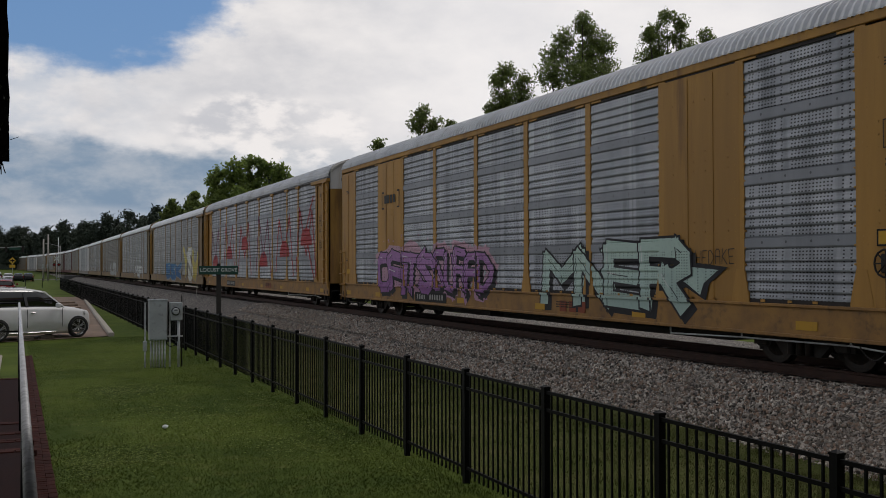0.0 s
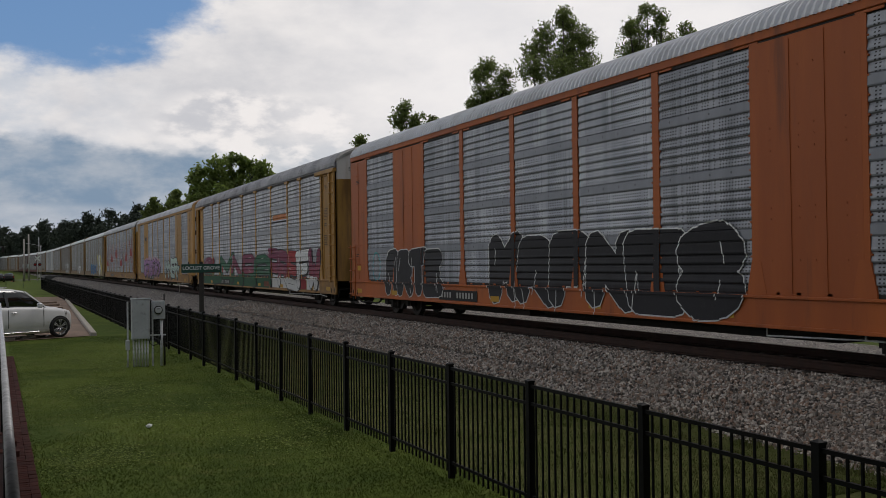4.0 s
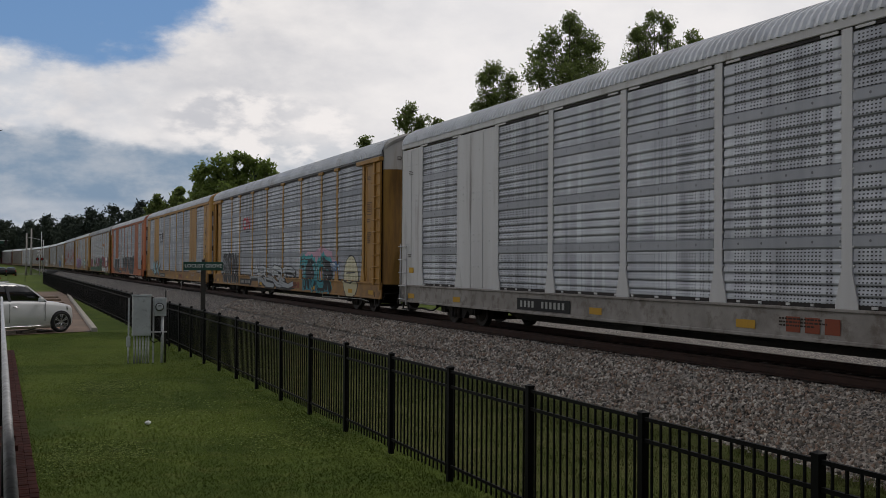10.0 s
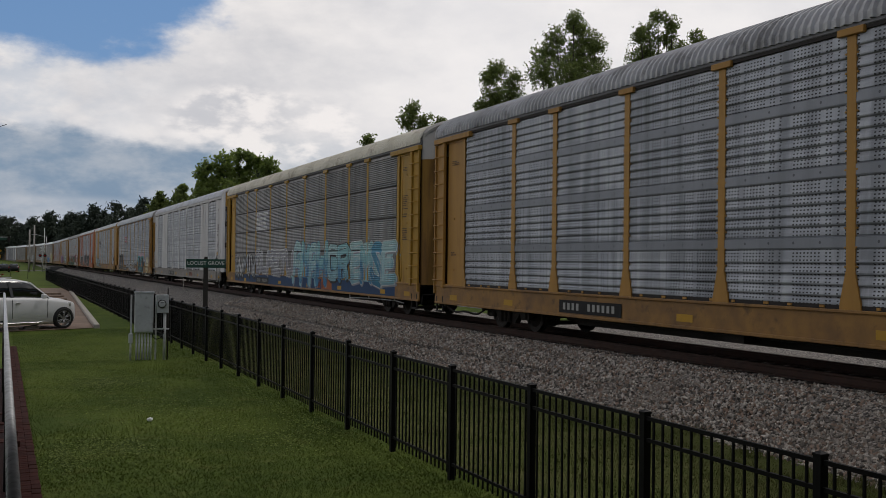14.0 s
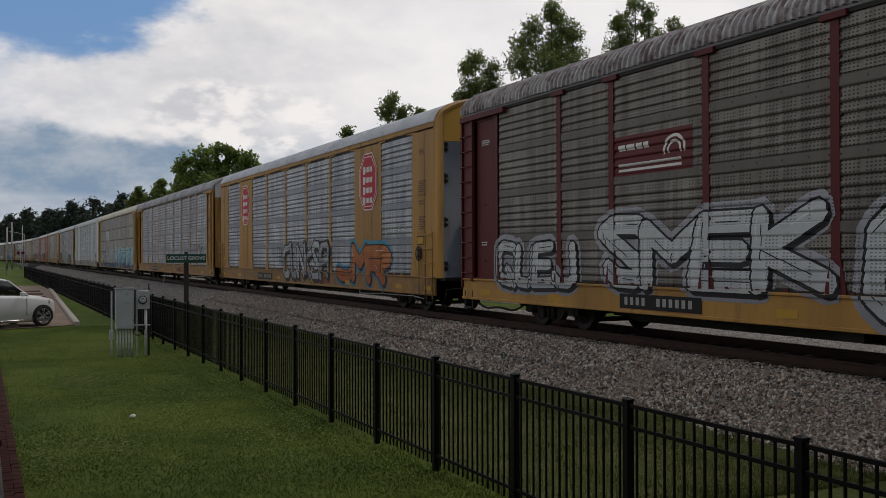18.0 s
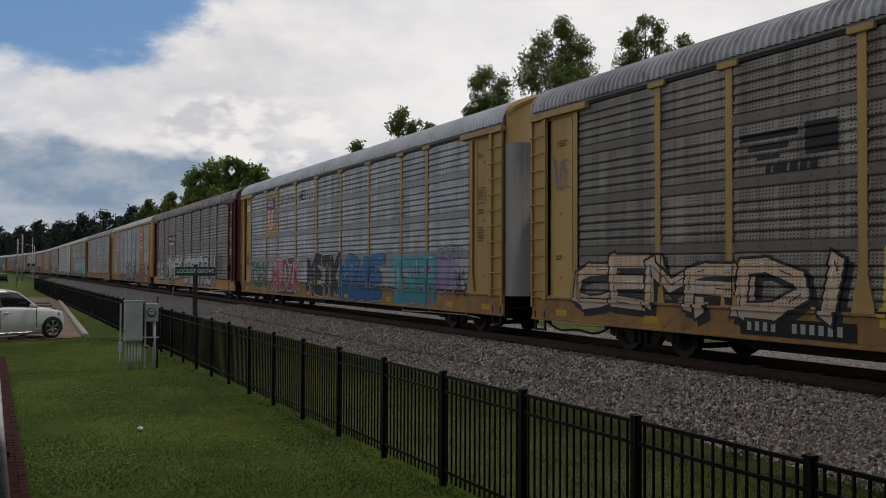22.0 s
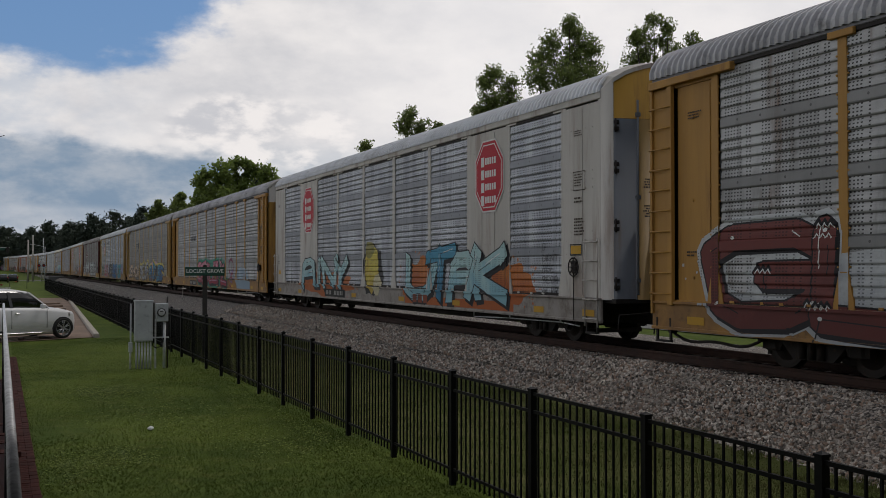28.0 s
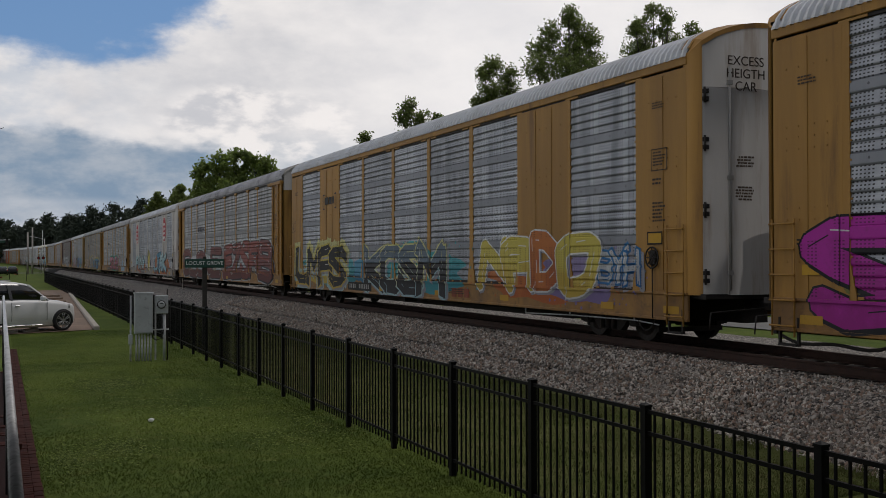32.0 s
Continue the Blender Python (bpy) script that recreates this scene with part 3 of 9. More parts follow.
def make_bed():
    b = Build()
    xs = [9.15, 9.5, 9.8, 10.2, 10.5, 10.8, 11.05, 11.3, 11.6, 12.0, 12.84, 13.6, 14.1, 14.7, 15.3, 15.9, 16.2]
    rows, d = [], -480.0
    while d < 940:
        near = -6 < d < 60
        x0, y0, a = on_track(d)
        ca, sa = math.cos(math.radians(a)), math.sin(math.radians(a))
        drop = lawn_z(d) + 0.76
        rows.append([(x0 + (x + toe(x, d) - TRACK_X) * ca, y0 + (x - TRACK_X) * sa,
                      bed_height(x) + (drop if x < 10.3 or x > 15 else 0) + 0.025 * noise.noise((x * 2.2, d * 2.2, 5.0)) + 0.06 * noise.noise((x * 0.5, d * 0.3, 8.0)) * (1 if x < 11.2 else 0)) for x in xs])
        d += 0.4 if near else (3 if d < 200 and d > -30 else 12)
    b.grid(rows, flip=False)
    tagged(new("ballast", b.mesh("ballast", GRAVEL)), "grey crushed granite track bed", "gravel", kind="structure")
    # loose stones on the shoulder
    rng = random.Random(4)
    s = Build()
    for i in range(74000):
        y = 7 + 43 * rng.random() ** 1.6
        u = 9.30 + 2.5 * rng.random()
        if u < 9.75 and rng.random() > (u - 9.25) / 0.5:
            continue
        x = u + toe(u, y)
        z = bed_height(u) + (lawn_z(y) + 0.76 if u < 10.3 else 0) + rng.uniform(-0.008, 0.030)
        r = 0.021 + 0.025 * rng.random()
        rot = Euler((rng.random() * 6, rng.random() * 6, rng.random() * 6)).to_matrix()
        pts = [Vector(p) for p in ((1, 0.2, 0), (-1, 0, 0.2), (0.1, 0.8, -0.1), (0, -0.9, 0.1), (0.2, 0.1, 0.75), (-0.1, 0, -0.7))]
        pts = [rot @ (p * r * (0.7 + 0.6 * rng.random())) + Vector((x, y, z)) for p in pts]
        n = len(s.v)
        s.v += [tuple(p) for p in pts]
        for q in ((0, 2, 4), (2, 1, 4), (1, 3, 4), (3, 0, 4), (2, 0, 5), (1, 2, 5), (3, 1, 5), (0, 3, 5)):
            s.f.append(tuple(n + k for k in q))
            s.mi.append(0), s.sm.append(False)
    tagged(new("ballast_stones", s.mesh("ballast_stones", STONE)), "loose grey crushed stones along the track", "gravel", kind="stuff")


make_bed()


def make_track():
    prof = [(-0.07, -0.17), (0.07, -0.17), (0.07, -0.155), (0.012, -0.135), (0.012, -0.045), (0.036, -0.035), (0.036, -0.003), (0.028, 0.0), (-0.028, 0.0), (-0.036, -0.003), (-0.036, -0.035), (-0.012, -0.045), (-0.012, -0.135), (-0.07, -0.155)]
    for side in (-0.7535, 0.7535):
        rail = Build()
        rings, d = [], -480.0
        while d < 930:
            x0, y0, a = on_track(d)
            ca, sa = math.cos(math.radians(a)), math.sin(math.radians(a))
            rings.append([(x0 + (side + px) * ca, y0 + (side + px) * sa, pz) for px, pz in prof])
            d += 710 if d < 0 else 10
        rail.loft(rings, sm=False)
        me = rail.mesh("rail", RUST_RAIL, RAIL_TOP)
        for p in me.polygons:
            if p.normal.z > 0.9 and p.center.z > -0.001:
                p.material_index = 1
        tagged(new("rail", me), "rusty steel rail with a worn bright head", "rail", "rails of the track", "structure")
    tie = tagged(new("sleepers"), "dark creosoted timber sleepers bedded in crushed stone", "sleepers", kind="structure")
    t = Build()
    t.box(-1.3, 1.3, -0.115, 0.115, -0.34, -0.165, bevel=0.012)
    me = t.mesh("sleeper", TIE)
    rest = Build()
    rng = random.Random(3)
    d = -40.0
    while d < 320:
        x0, y0, a = on_track(d)
        m = pose(x0 + rng.uniform(-0.04, 0.04), y0, rng.uniform(-0.01, 0.006), 0, 0, a + rng.uniform(-1, 1))
        if 0 < d < 90:
            part("sleeper", me, tie, m=m)
        else:
            rest.box(-1.3, 1.3, -0.115, 0.115, -0.34, -0.165, m=m)
        d += 0.53
    part("far_sleepers", rest.mesh("far_sleepers", TIE), tie, kind="stuff")


make_track()


# ---- fence ----
FENCE_X, FENCE_Y, PANEL = 4.68, 4.635, 1.83
FENCE_TOP = 0.527


def make_fence():
    fence = tagged(new("fence"), "black metal picket fence along the lawn's edge", "fence", kind="structure")
    def foot(y):
        return lawn_z(y) - 0.05
    postb = Build()
    h = 1.36
    postb.box(-0.032, 0.032, -0.032, 0.032, -h, -0.03)
    postb.box(-0.037, 0.037, -0.037, 0.037, -0.03, -0.014)
    postb.face([(-0.037, -0.037, -0.014), (0.037, -0.037, -0.014), (0, 0, 0.006)])
    postb.face([(0.037, -0.037, -0.014), (0.037, 0.037, -0.014), (0, 0, 0.006)])
    postb.face([(0.037, 0.037, -0.014), (-0.037, 0.037, -0.014), (0, 0, 0.006)])
    postb.face([(-0.037, 0.037, -0.014), (-0.037, -0.037, -0.014), (0, 0, 0.006)])
    post = postb.mesh("post", BLACK_METAL)
    rb = Build()
    rb.box(-0.0135, 0.0135, 0.032, PANEL - 0.032, -0.015, 0.015)
    rail = rb.mesh("rail", BLACK_METAL)
    pb = Build()
    pb.box(-0.008, 0.008, -0.008, 0.008, -1.19, 0)
    picket = pb.mesh("picket", BLACK_METAL)
    far = Build()
    for i in range(-4, 66):
        y = FENCE_Y + i * PANEL
        z = FENCE_TOP + (0 if i < 14 else -0.0)
        if i < 40:
            part("post", post, fence, m=pose(FENCE_X, y, z))
        else:
            far.box(FENCE_X - 0.032, FENCE_X + 0.032, y - 0.032, y + 0.032, z - 1.36, z)
        if i == 65:
            break
        for dz in (-0.065, -0.235, -1.13 - 0.07 * (i > 13)):
            if i < 16:
                part("rail", rail, fence, m=pose(FENCE_X, y, z + dz))
            else:
                far.box(FENCE_X - 0.0135, FENCE_X + 0.0135, y, y + PANEL, z + dz - 0.015, z + dz + 0.015)
        for j in range(1, 16):
            if i < 14:
                part("picket", picket, fence, m=pose(FENCE_X, y + PANEL * j / 16, z - 0.052))
            else:
                yy = y + PANEL * j / 16
                far.box(FENCE_X - 0.009, FENCE_X + 0.009, yy - 0.009, yy + 0.009, z - 1.33, z - 0.052)
    part("far_panels", far.mesh("far_panels", BLACK_METAL), fence, kind="stuff")


make_fence()


# ---- the train ----
# In a car's space y runs along the train (+ leads), -x is the side towards the lawn, z = 0 the rail tops.
HALF, FACE = 13.65, 1.54
DECK, TOP, EAVE, SILL = 1.07, 5.14, 5.38, 0.53
SIDE = {True: 13.2, False: 13.65}      # half the length of a side: cars with side plates, cars with posts
LAYOUT_DOORS = [("screen", 9.1, 11.7), ("plate", 6.95, 9.1), ("screen", 4.35, 6.85), ("screen", 1.55, 4.15), ("screen", -1.3, 1.3)]
LAYOUT_POSTS = [("screen", 9.08, 11.7), ("screen", 7.12, 8.93), ("screen", 4.33, 6.97), ("screen", 1.5, 4.17), ("screen", -1.34, 1.34)]


def mirrored(layout):
    out = list(layout)
    for kind, a, b in layout:
        if a > 0:
            out.append((kind, -b, -a))
    return out


def rib_profile(louvre=False):
    """Heights and outward bulge of a side screen, from deck to top."""
    pts = []
    if louvre:
        z = DECK
        pts.append((z, 0.0))
        while z < TOP - 0.05:
            if any(abs(z + 0.03 - q) < 0.033 for q in (2.09, 3.10, 4.11)):      # gaps between the rows of panels
                pts += [(z + 0.004, 0.0), (z + 0.060, 0.0)]
            else:
                pts += [(z + 0.012, 0.032), (z + 0.058, 0.008)]
            z += 0.065
        pts.append((TOP, 0.0))
        return pts
    for k in range(3, -1, -1):
        zt = RIB_TOP - k * RIB_PITCH
        zb = zt - RIB_PITCH * RIB_ZONE
        pts += [(zb, 0.0), (zb + 0.012, 0.010)]
        for g in (0.14, 0.305, 0.47, 0.635):       # grooves between the pressed strips
            pts += [(zb + g - 0.070, 0.009), (zb + g - 0.034, 0.003), (zb + g - 0.014, -0.007), (zb + g + 0.004, -0.007), (zb + g + 0.024, 0.015), (zb + g + 0.046, 0.019), (zb + g + 0.080, 0.013)]
        pts += [(zt - 0.03, 0.006), (zt, 0.0)]
        if k:
            band = RIB_PITCH * (1 - RIB_ZONE)
            pts += [(zt + 0.004, 0.020), (zt + 0.03, 0.026), (zt + band - 0.02, 0.022), (zt + band - 0.006, 0.004)]
    pts = sorted((z, o) for z, o in pts if DECK <= z <= TOP)
    return [(DECK, 0.0)] + [p for p in pts if p[0] > DECK + 0.01]


PROFILE, LOUVRE = rib_profile(), rib_profile(True)
SKIN = 1.495       # side screens sit a little inside the posts


def bulge(z, louvre=False):
    prof = LOUVRE if louvre else PROFILE
    if z <= prof[0][0] or z >= prof[-1][0]:
        return 0.0
    for (za, a), (zb, c) in zip(prof, prof[1:]):
        if za <= z <= zb:
            return a + (c - a) * (z - za) / max(1e-6, zb - za)
    return 0.0


def screen_mesh(a, c, mat, louvre):
    def make():
        b = Build()
        prof = LOUVRE if louvre else PROFILE
        n = 3
        b.grid([[(-SKIN - o, a + (c - a) * j / n, z) for j in range(n + 1)] for z, o in prof], sm=False)
        b.box(-SKIN + 0.03, -SKIN + 0.05, a - 0.07, c + 0.07, DECK, TOP)
        return b.mesh("screen", mat)
    return shared(("screen", round(a, 3), round(c, 3), mat.name, louvre), make)


def plate_mesh(a, c, mat, z0=DECK - 0.02, z1=TOP + 0.02):
    def make():
        b = Build()
        b.box(-SKIN - 0.03, -SKIN + 0.02, a, c, z0, z1, bevel=0.008)
        n = max(1, round((c - a) / 0.75))
        for j in range(1, n):
            y = a + (c - a) * j / n
            b.box(-SKIN - 0.042, -SKIN - 0.029, y - 0.03, y + 0.03, z0 + 0.05, z1 - 0.05)
        for y in (a + 0.30, (a + c) / 2 - 0.16, (a + c) / 2 + 0.16, c - 0.30):
            for z in (1.62, 2.28, 2.46, 3.38, 3.56, 3.74, 4.66):
                if z0 < z < z1:
                    b.tube((-SKIN - 0.03, y, z), (-SKIN - 0.042, y, z), 0.015, 6)
        return b.mesh("plate", mat)
    return shared(("plate", round(a, 3), round(c, 3), mat.name, z0, z1), make)


def post_mesh(mat, cap):
    def make():
        b = Build()
        w = 0.085 if cap else 0.10
        b.prism([(-w, DECK + 0.55), (w, DECK + 0.55), (w, TOP + 0.05), (-w, TOP + 0.05)], "x", -SKIN - 0.028, -SKIN)
        b.prism([(-w - 0.12, DECK - 0.06), (w + 0.12, DECK - 0.06), (w + 0.11, DECK + 0.08), (w, DECK + 0.55), (-w, DECK + 0.55), (-w - 0.11, DECK + 0.08)], "x", -SKIN - 0.036, -SKIN)
        for i in range(12):
            z = DECK + 0.62 + i * 0.285
            for y in (-w - 0.022, w + 0.022):
                b.tube((-SKIN, y, z), (-SKIN - 0.032, y, z), 0.017, 6)
        if cap:
            b.box(-SKIN - 0.075, -SKIN, -0.25, 0.25, TOP - 0.05, TOP + 0.06, bevel=0.01)
        return b.mesh("post", mat)
    return shared(("post", mat.name, cap), make)


def roof_curve(skirt=0.04):
    pts = [(1.53, EAVE - skirt), (1.53, EAVE), (1.48, EAVE + 0.09), (1.36, EAVE + 0.24), (1.10, EAVE + 0.40), (0.75, EAVE + 0.53), (0.38, EAVE + 0.60)]
    return [(-x, z) for x, z in pts] + [(0, EAVE + 0.62)] + [(x, z) for x, z in reversed(pts)]


def roof_height(x):
    """The roof's height over a place across the car."""
    pts = roof_curve()[1:8]
    for (xa, za), (xb, zb) in zip(pts, pts[1:]):
        if xa <= -abs(x) <= xb:
            return za + (zb - za) * (-abs(x) - xa) / (xb - xa)
    return pts[0][1] if abs(x) > 1 else pts[-1][1]


def roof_mesh(mat, ribbed, half):
    def make():
        b = Build()
        curve = roof_curve(0.04 if half < 13.5 else 0.12)
        rows = []
        if ribbed:
            y, pitch = -half + 0.02, 0.168
            while y < half - 0.05:
                for g, o in ((0.0, 0.0), (0.14, 0.052), (0.42, 0.052), (0.56, 0.0)):
                    rows.append((min(y + g * pitch, half), o))
                y += pitch
            rows.append((half, 0.0))
        else:
            rows = [(-half, 0), (half, 0)]
        lines = [[(x * (1 + o / 1.5), y, z + o * (0.9 if z > EAVE else 0.0)) for x, z in curve] for y, o in rows]
        b.grid(lines, sm=False, flip=True)
        return b.mesh("roof", mat)
    return shared(("roof", mat.name, ribbed, half), make)


def rail_mesh(name, mat, z0, z1, out, y0=-HALF, y1=HALF):
    def make():
        b = Build()
        b.box(-FACE - out, -SKIN + 0.03, y0, y1, z0, z1, bevel=0.012)
        return b.mesh(name, mat)
    return shared((name, mat.name, z0, z1, out, y0, y1), make)


def sill_part(name, mat, x0, z0, z1, half):
    def make():
        b = Build()
        b.box(x0, -SKIN + 0.02, -half, half, z0, z1, bevel=0.01)
        return b.mesh(name, mat)
    return shared((name, mat.name, half), make)


def gap_shade_mesh(z0, z1):
    """A dark strip that paints the shade of a gap: at a screen's foot or head, between louvres."""
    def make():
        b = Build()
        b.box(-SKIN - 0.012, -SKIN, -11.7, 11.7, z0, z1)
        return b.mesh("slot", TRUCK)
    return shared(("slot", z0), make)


def tab_mesh(mat, z0, z1, seed):
    """Small lugs along such a gap."""
    def make():
        b = Build()
        rng = random.Random(seed)
        y = -11.6
        while y < 11.6:
            w = rng.uniform(0.06, 0.11)
            b.box(-SKIN - 0.03, -SKIN - 0.01, y, y + w, z0, z1)
            y += w + rng.uniform(0.35, 0.75)
        return b.mesh("seam", mat)
    return shared(("seam", mat.name, z0), make)


def lug_mesh(mat):
    """A flat lug for the dark gap above the screens."""
    def make():
        b = Build()
        b.box(-SKIN - 0.034, -SKIN - 0.008, -0.18, 0.18, TOP + 0.004, TOP + 0.05, bevel=0.006)
        return b.mesh("head_lug", mat)
    return shared(("lug", mat.name), make)


def frame_mesh():
    def make():
        b = Build()
        b.box(-1.40, 1.40, -HALF + 0.1, HALF - 0.1, DECK - 0.12, DECK - 0.03)
        b.box(-0.28, 0.28, -HALF + 0.4, HALF - 0.4, SILL - 0.05, DECK - 0.12)
        b.prism([(-8.6, SILL), (-7.6, 0.27), (7.6, 0.27), (8.6, SILL)], "x", -0.5, 0.5)
        for k in range(-8, 9):
            b.box(-1.40, 1.40, k * 1.45 - 0.06, k * 1.45 + 0.06, SILL + 0.1, DECK - 0.12)
        b.tube((-0.9, -6.5, 0.45), (-0.9, 6.5, 0.45), 0.025, 6)
        b.tube((-0.6, -1.8, 0.55), (-0.6, -0.6, 0.55), 0.17, 10)
        b.box(-1.2, -0.8, 1.2, 1.7, 0.35, 0.75)
        b.tube((0.7, 2.2, 0.62), (0.7, 3.0, 0.62), 0.2, 10)
        return b.mesh("underframe", TRUCK)
    return shared("underframe", make)


PLAN_POSTS = [(1.46, 0.0), (1.43, 0.10), (1.34, 0.19), (1.18, 0.26), (0.95, 0.32), (0.70, 0.36), (0.35, 0.39), (0.0, 0.40)]
PLAN_DOORS = [(1.36, 0.25), (1.30, 0.28), (1.12, 0.33), (0.90, 0.38), (0.60, 0.42), (0.30, 0.44), (0.0, 0.45)]
COLUMN = [(1.52, -0.02), (1.515, 0.08), (1.47, 0.17), (1.42, 0.22), (1.36, 0.25)]
HEAD = 4.76


def end_out(doors, x):
    """How far an end wall bulges beyond the side's end, over a place across the car."""
    plan = PLAN_DOORS if doors else PLAN_POSTS
    for (xa, a), (xb, c) in zip(plan, plan[1:]):
        if xb <= abs(x) <= xa:
            return a + (c - a) * (xa - abs(x)) / (xa - xb)
    return plan[0][1]


def sheet(b, s, half, pts, low, high, mi=0):
    """An upright sheet that follows a plan: pts (x, how far out); low and high give heights for a place across."""
    rows = [[(x, s * (half - 0.03 + o), f(x)) for x, o in pts] for f in (low, high)]
    back = [[(x, s * (half - 0.09 + o), f(x)) for x, o in pts] for f in (low, high)]
    b.grid(rows, mi, True, flip=s > 0)
    b.grid(back, mi, True, flip=s < 0)
    n = len(b.v) - 4 * len(pts)
    w = len(pts)
    for i in range(w - 1):
        for r in (0, 1):
            b.f.append((n + r * w + i, n + r * w + i + 1, n + (2 + r) * w + i + 1, n + (2 + r) * w + i))
            b.mi.append(mi), b.sm.append(False)
    for i in (0, w - 1):
        b.f.append((n + i, n + w + i, n + 3 * w + i, n + 2 * w + i))
        b.mi.append(mi), b.sm.append(False)


def both_sides(plan):
    return [(-x, o) for x, o in plan] + [(x, o) for x, o in reversed(plan[:-1])]


def end_mesh(name, mat, doors, s, x0, x1, z0, z1=None):
    """A leaf of an end wall between two places across; z1 None: up to the roof."""
    def make():
        b = Build()
        plan = both_sides(PLAN_DOORS if doors else PLAN_POSTS)
        xs = sorted({x0, x1, *[x for x, o in plan if x0 < x < x1]})
        sheet(b, s, SIDE[doors], [(x, end_out(doors, x)) for x in xs], lambda x: z0, (lambda x: z1) if z1 else (lambda x: roof_height(x) - 0.035))
        return b.mesh(name, mat)
    return shared((name, mat.name, doors, s, x0, z0), make)


def hood_mesh(mat, doors, s):
    """The bent plate between an end wall's head and the roof."""
    def make():
        b = Build()
        xs = [x for x, o in both_sides(PLAN_DOORS if doors else PLAN_POSTS)]
        if doors:
            xs = [-1.50] + xs + [1.50]
        half = SIDE[doors]
        out = lambda x: end_out(doors, x) if abs(x) < 1.47 else 0.05
        top = [[(x, s * (half - 0.25), roof_height(x) + 0.062) for x in xs], [(x, s * (half + 0.03), roof_height(x) + 0.055) for x in xs], [(x, s * (half + out(x) - 0.01), roof_height(x) - 0.01) for x in xs], [(x, s * (half + out(x) - 0.012), roof_height(x) - 0.10) for x in xs]]
        b.grid(top, 0, False, flip=s < 0)
        return b.mesh("hood", mat)
    return shared(("hood", mat.name, doors, s), make)


def column_mesh(mat, s, side):
    """A rounded corner column."""
    def make():
        b = Build()
        pts = [(side * x, o) for x, o in COLUMN]
        sheet(b, s, SIDE[True], pts if side < 0 else pts[::-1], lambda x: DECK - 0.05, lambda x: roof_height(x) + 0.0)
        return b.mesh("corner_column", mat)
    return shared(("column", mat.name, s, side), make)


def hinge_mesh():
    def make():
        b = Build()
        b.box(-0.035, 0.075, -0.035, 0.02, -0.11, -0.03, bevel=0.008)
        b.box(-0.035, 0.075, -0.035, 0.02, 0.03, 0.11, bevel=0.008)
        b.tube((0, -0.03, -0.14), (0, -0.03, 0.14), 0.022, 6)
        return b.mesh("hinge", TRUCK)
    return shared("hinge", make)


def end_rod_mesh(mat, z0=DECK + 0.05, z1=5.15):
    def make():
        b = Build()
        b.tube((0, 0, z0), (0, 0, z1), 0.024, 6)
        for z in (z0 + 0.3, (z0 + z1) / 2, z1 - 0.3):
            b.box(-0.05, 0.05, -0.03, 0.03, z - 0.04, z + 0.04)
        return b.mesh("lock_rod", mat)
    return shared(("lock_rod", mat.name), make)


def hatch_mesh(mat):
    """A seam across the end wall and a small framed hatch."""
    def make():
        b = Build()
        for z in (1.35, 2.30):
            b.box(-0.20, 0.20, -0.012, 0.01, z - 0.02, z + 0.02)
        for x in (-0.20, 0.20):
            b.box(x - 0.02, x + 0.02, -0.012, 0.01, 1.35, 2.30)
        return b.mesh("hatch", mat)
    return shared(("hatch", mat.name), make)


def end_data(rng, rows, width, height):
    """Rows of small bars for writing too small to read; lies in the xz plane."""
    b = Build()
    for r in range(rows):
        x, z = -width / 2 * rng.uniform(0.6, 1.0), -r * height * 1.7
        end = width / 2 * rng.uniform(0.6, 1.0)
        while x < end:
            w = height * rng.uniform(0.8, 2.6)
            b.box(x, min(end, x + w), -0.003, 0.003, z, z + height)
            x += w + height * 0.6
    return b.mesh("stencil", STENCIL_END)


def on_end(doors, s, x, z, out=0.0):
    """A pose on an end wall, facing outwards."""
    d = 0.03
    slope = math.degrees(math.atan2(end_out(doors, x + d) - end_out(doors, x - d), 2 * d))
    return pose(x, s * (SIDE[doors] - 0.03 + end_out(doors, x) + out), z, 0, 0, -slope if s < 0 else 180 + slope)


def ladder_mesh(mat, tall, s):
    def make():
        b = Build()
        if tall:      # two flat uprights in the plane of the side
            b.box(-0.02, 0.03, min(s * 0.26, s * 0.32), max(s * 0.26, s * 0.32), DECK - 0.25, TOP - 0.1)
            b.box(-0.035, 0.05, min(-s * 0.34, -s * 0.20), max(-s * 0.34, -s * 0.20), DECK - 0.08, TOP - 0.06, bevel=0.008)
            b.box(0.03, 0.05, -0.30, 0.30, DECK - 0.05, TOP - 0.1)
        else:
            for y in (-0.24, 0.24):
                b.tube((0, y, 0.45), (0, y, 2.3), 0.018, 6)
        return b.mesh("ladder", mat)
    return shared(("ladder", mat.name, tall, s), make)


def rung_mesh(mat, tall):
    def make():
        b = Build()
        w = 0.30 if tall else 0.25
        b.tube((-0.05, -w, 0), (-0.05, w, 0), 0.016, 6)
        for y in (-w, w):
            b.tube((-0.05, y, 0), (0.0, y, 0), 0.016, 6)
        return b.mesh("rung", mat)
    return shared(("rung", mat.name, tall), make)


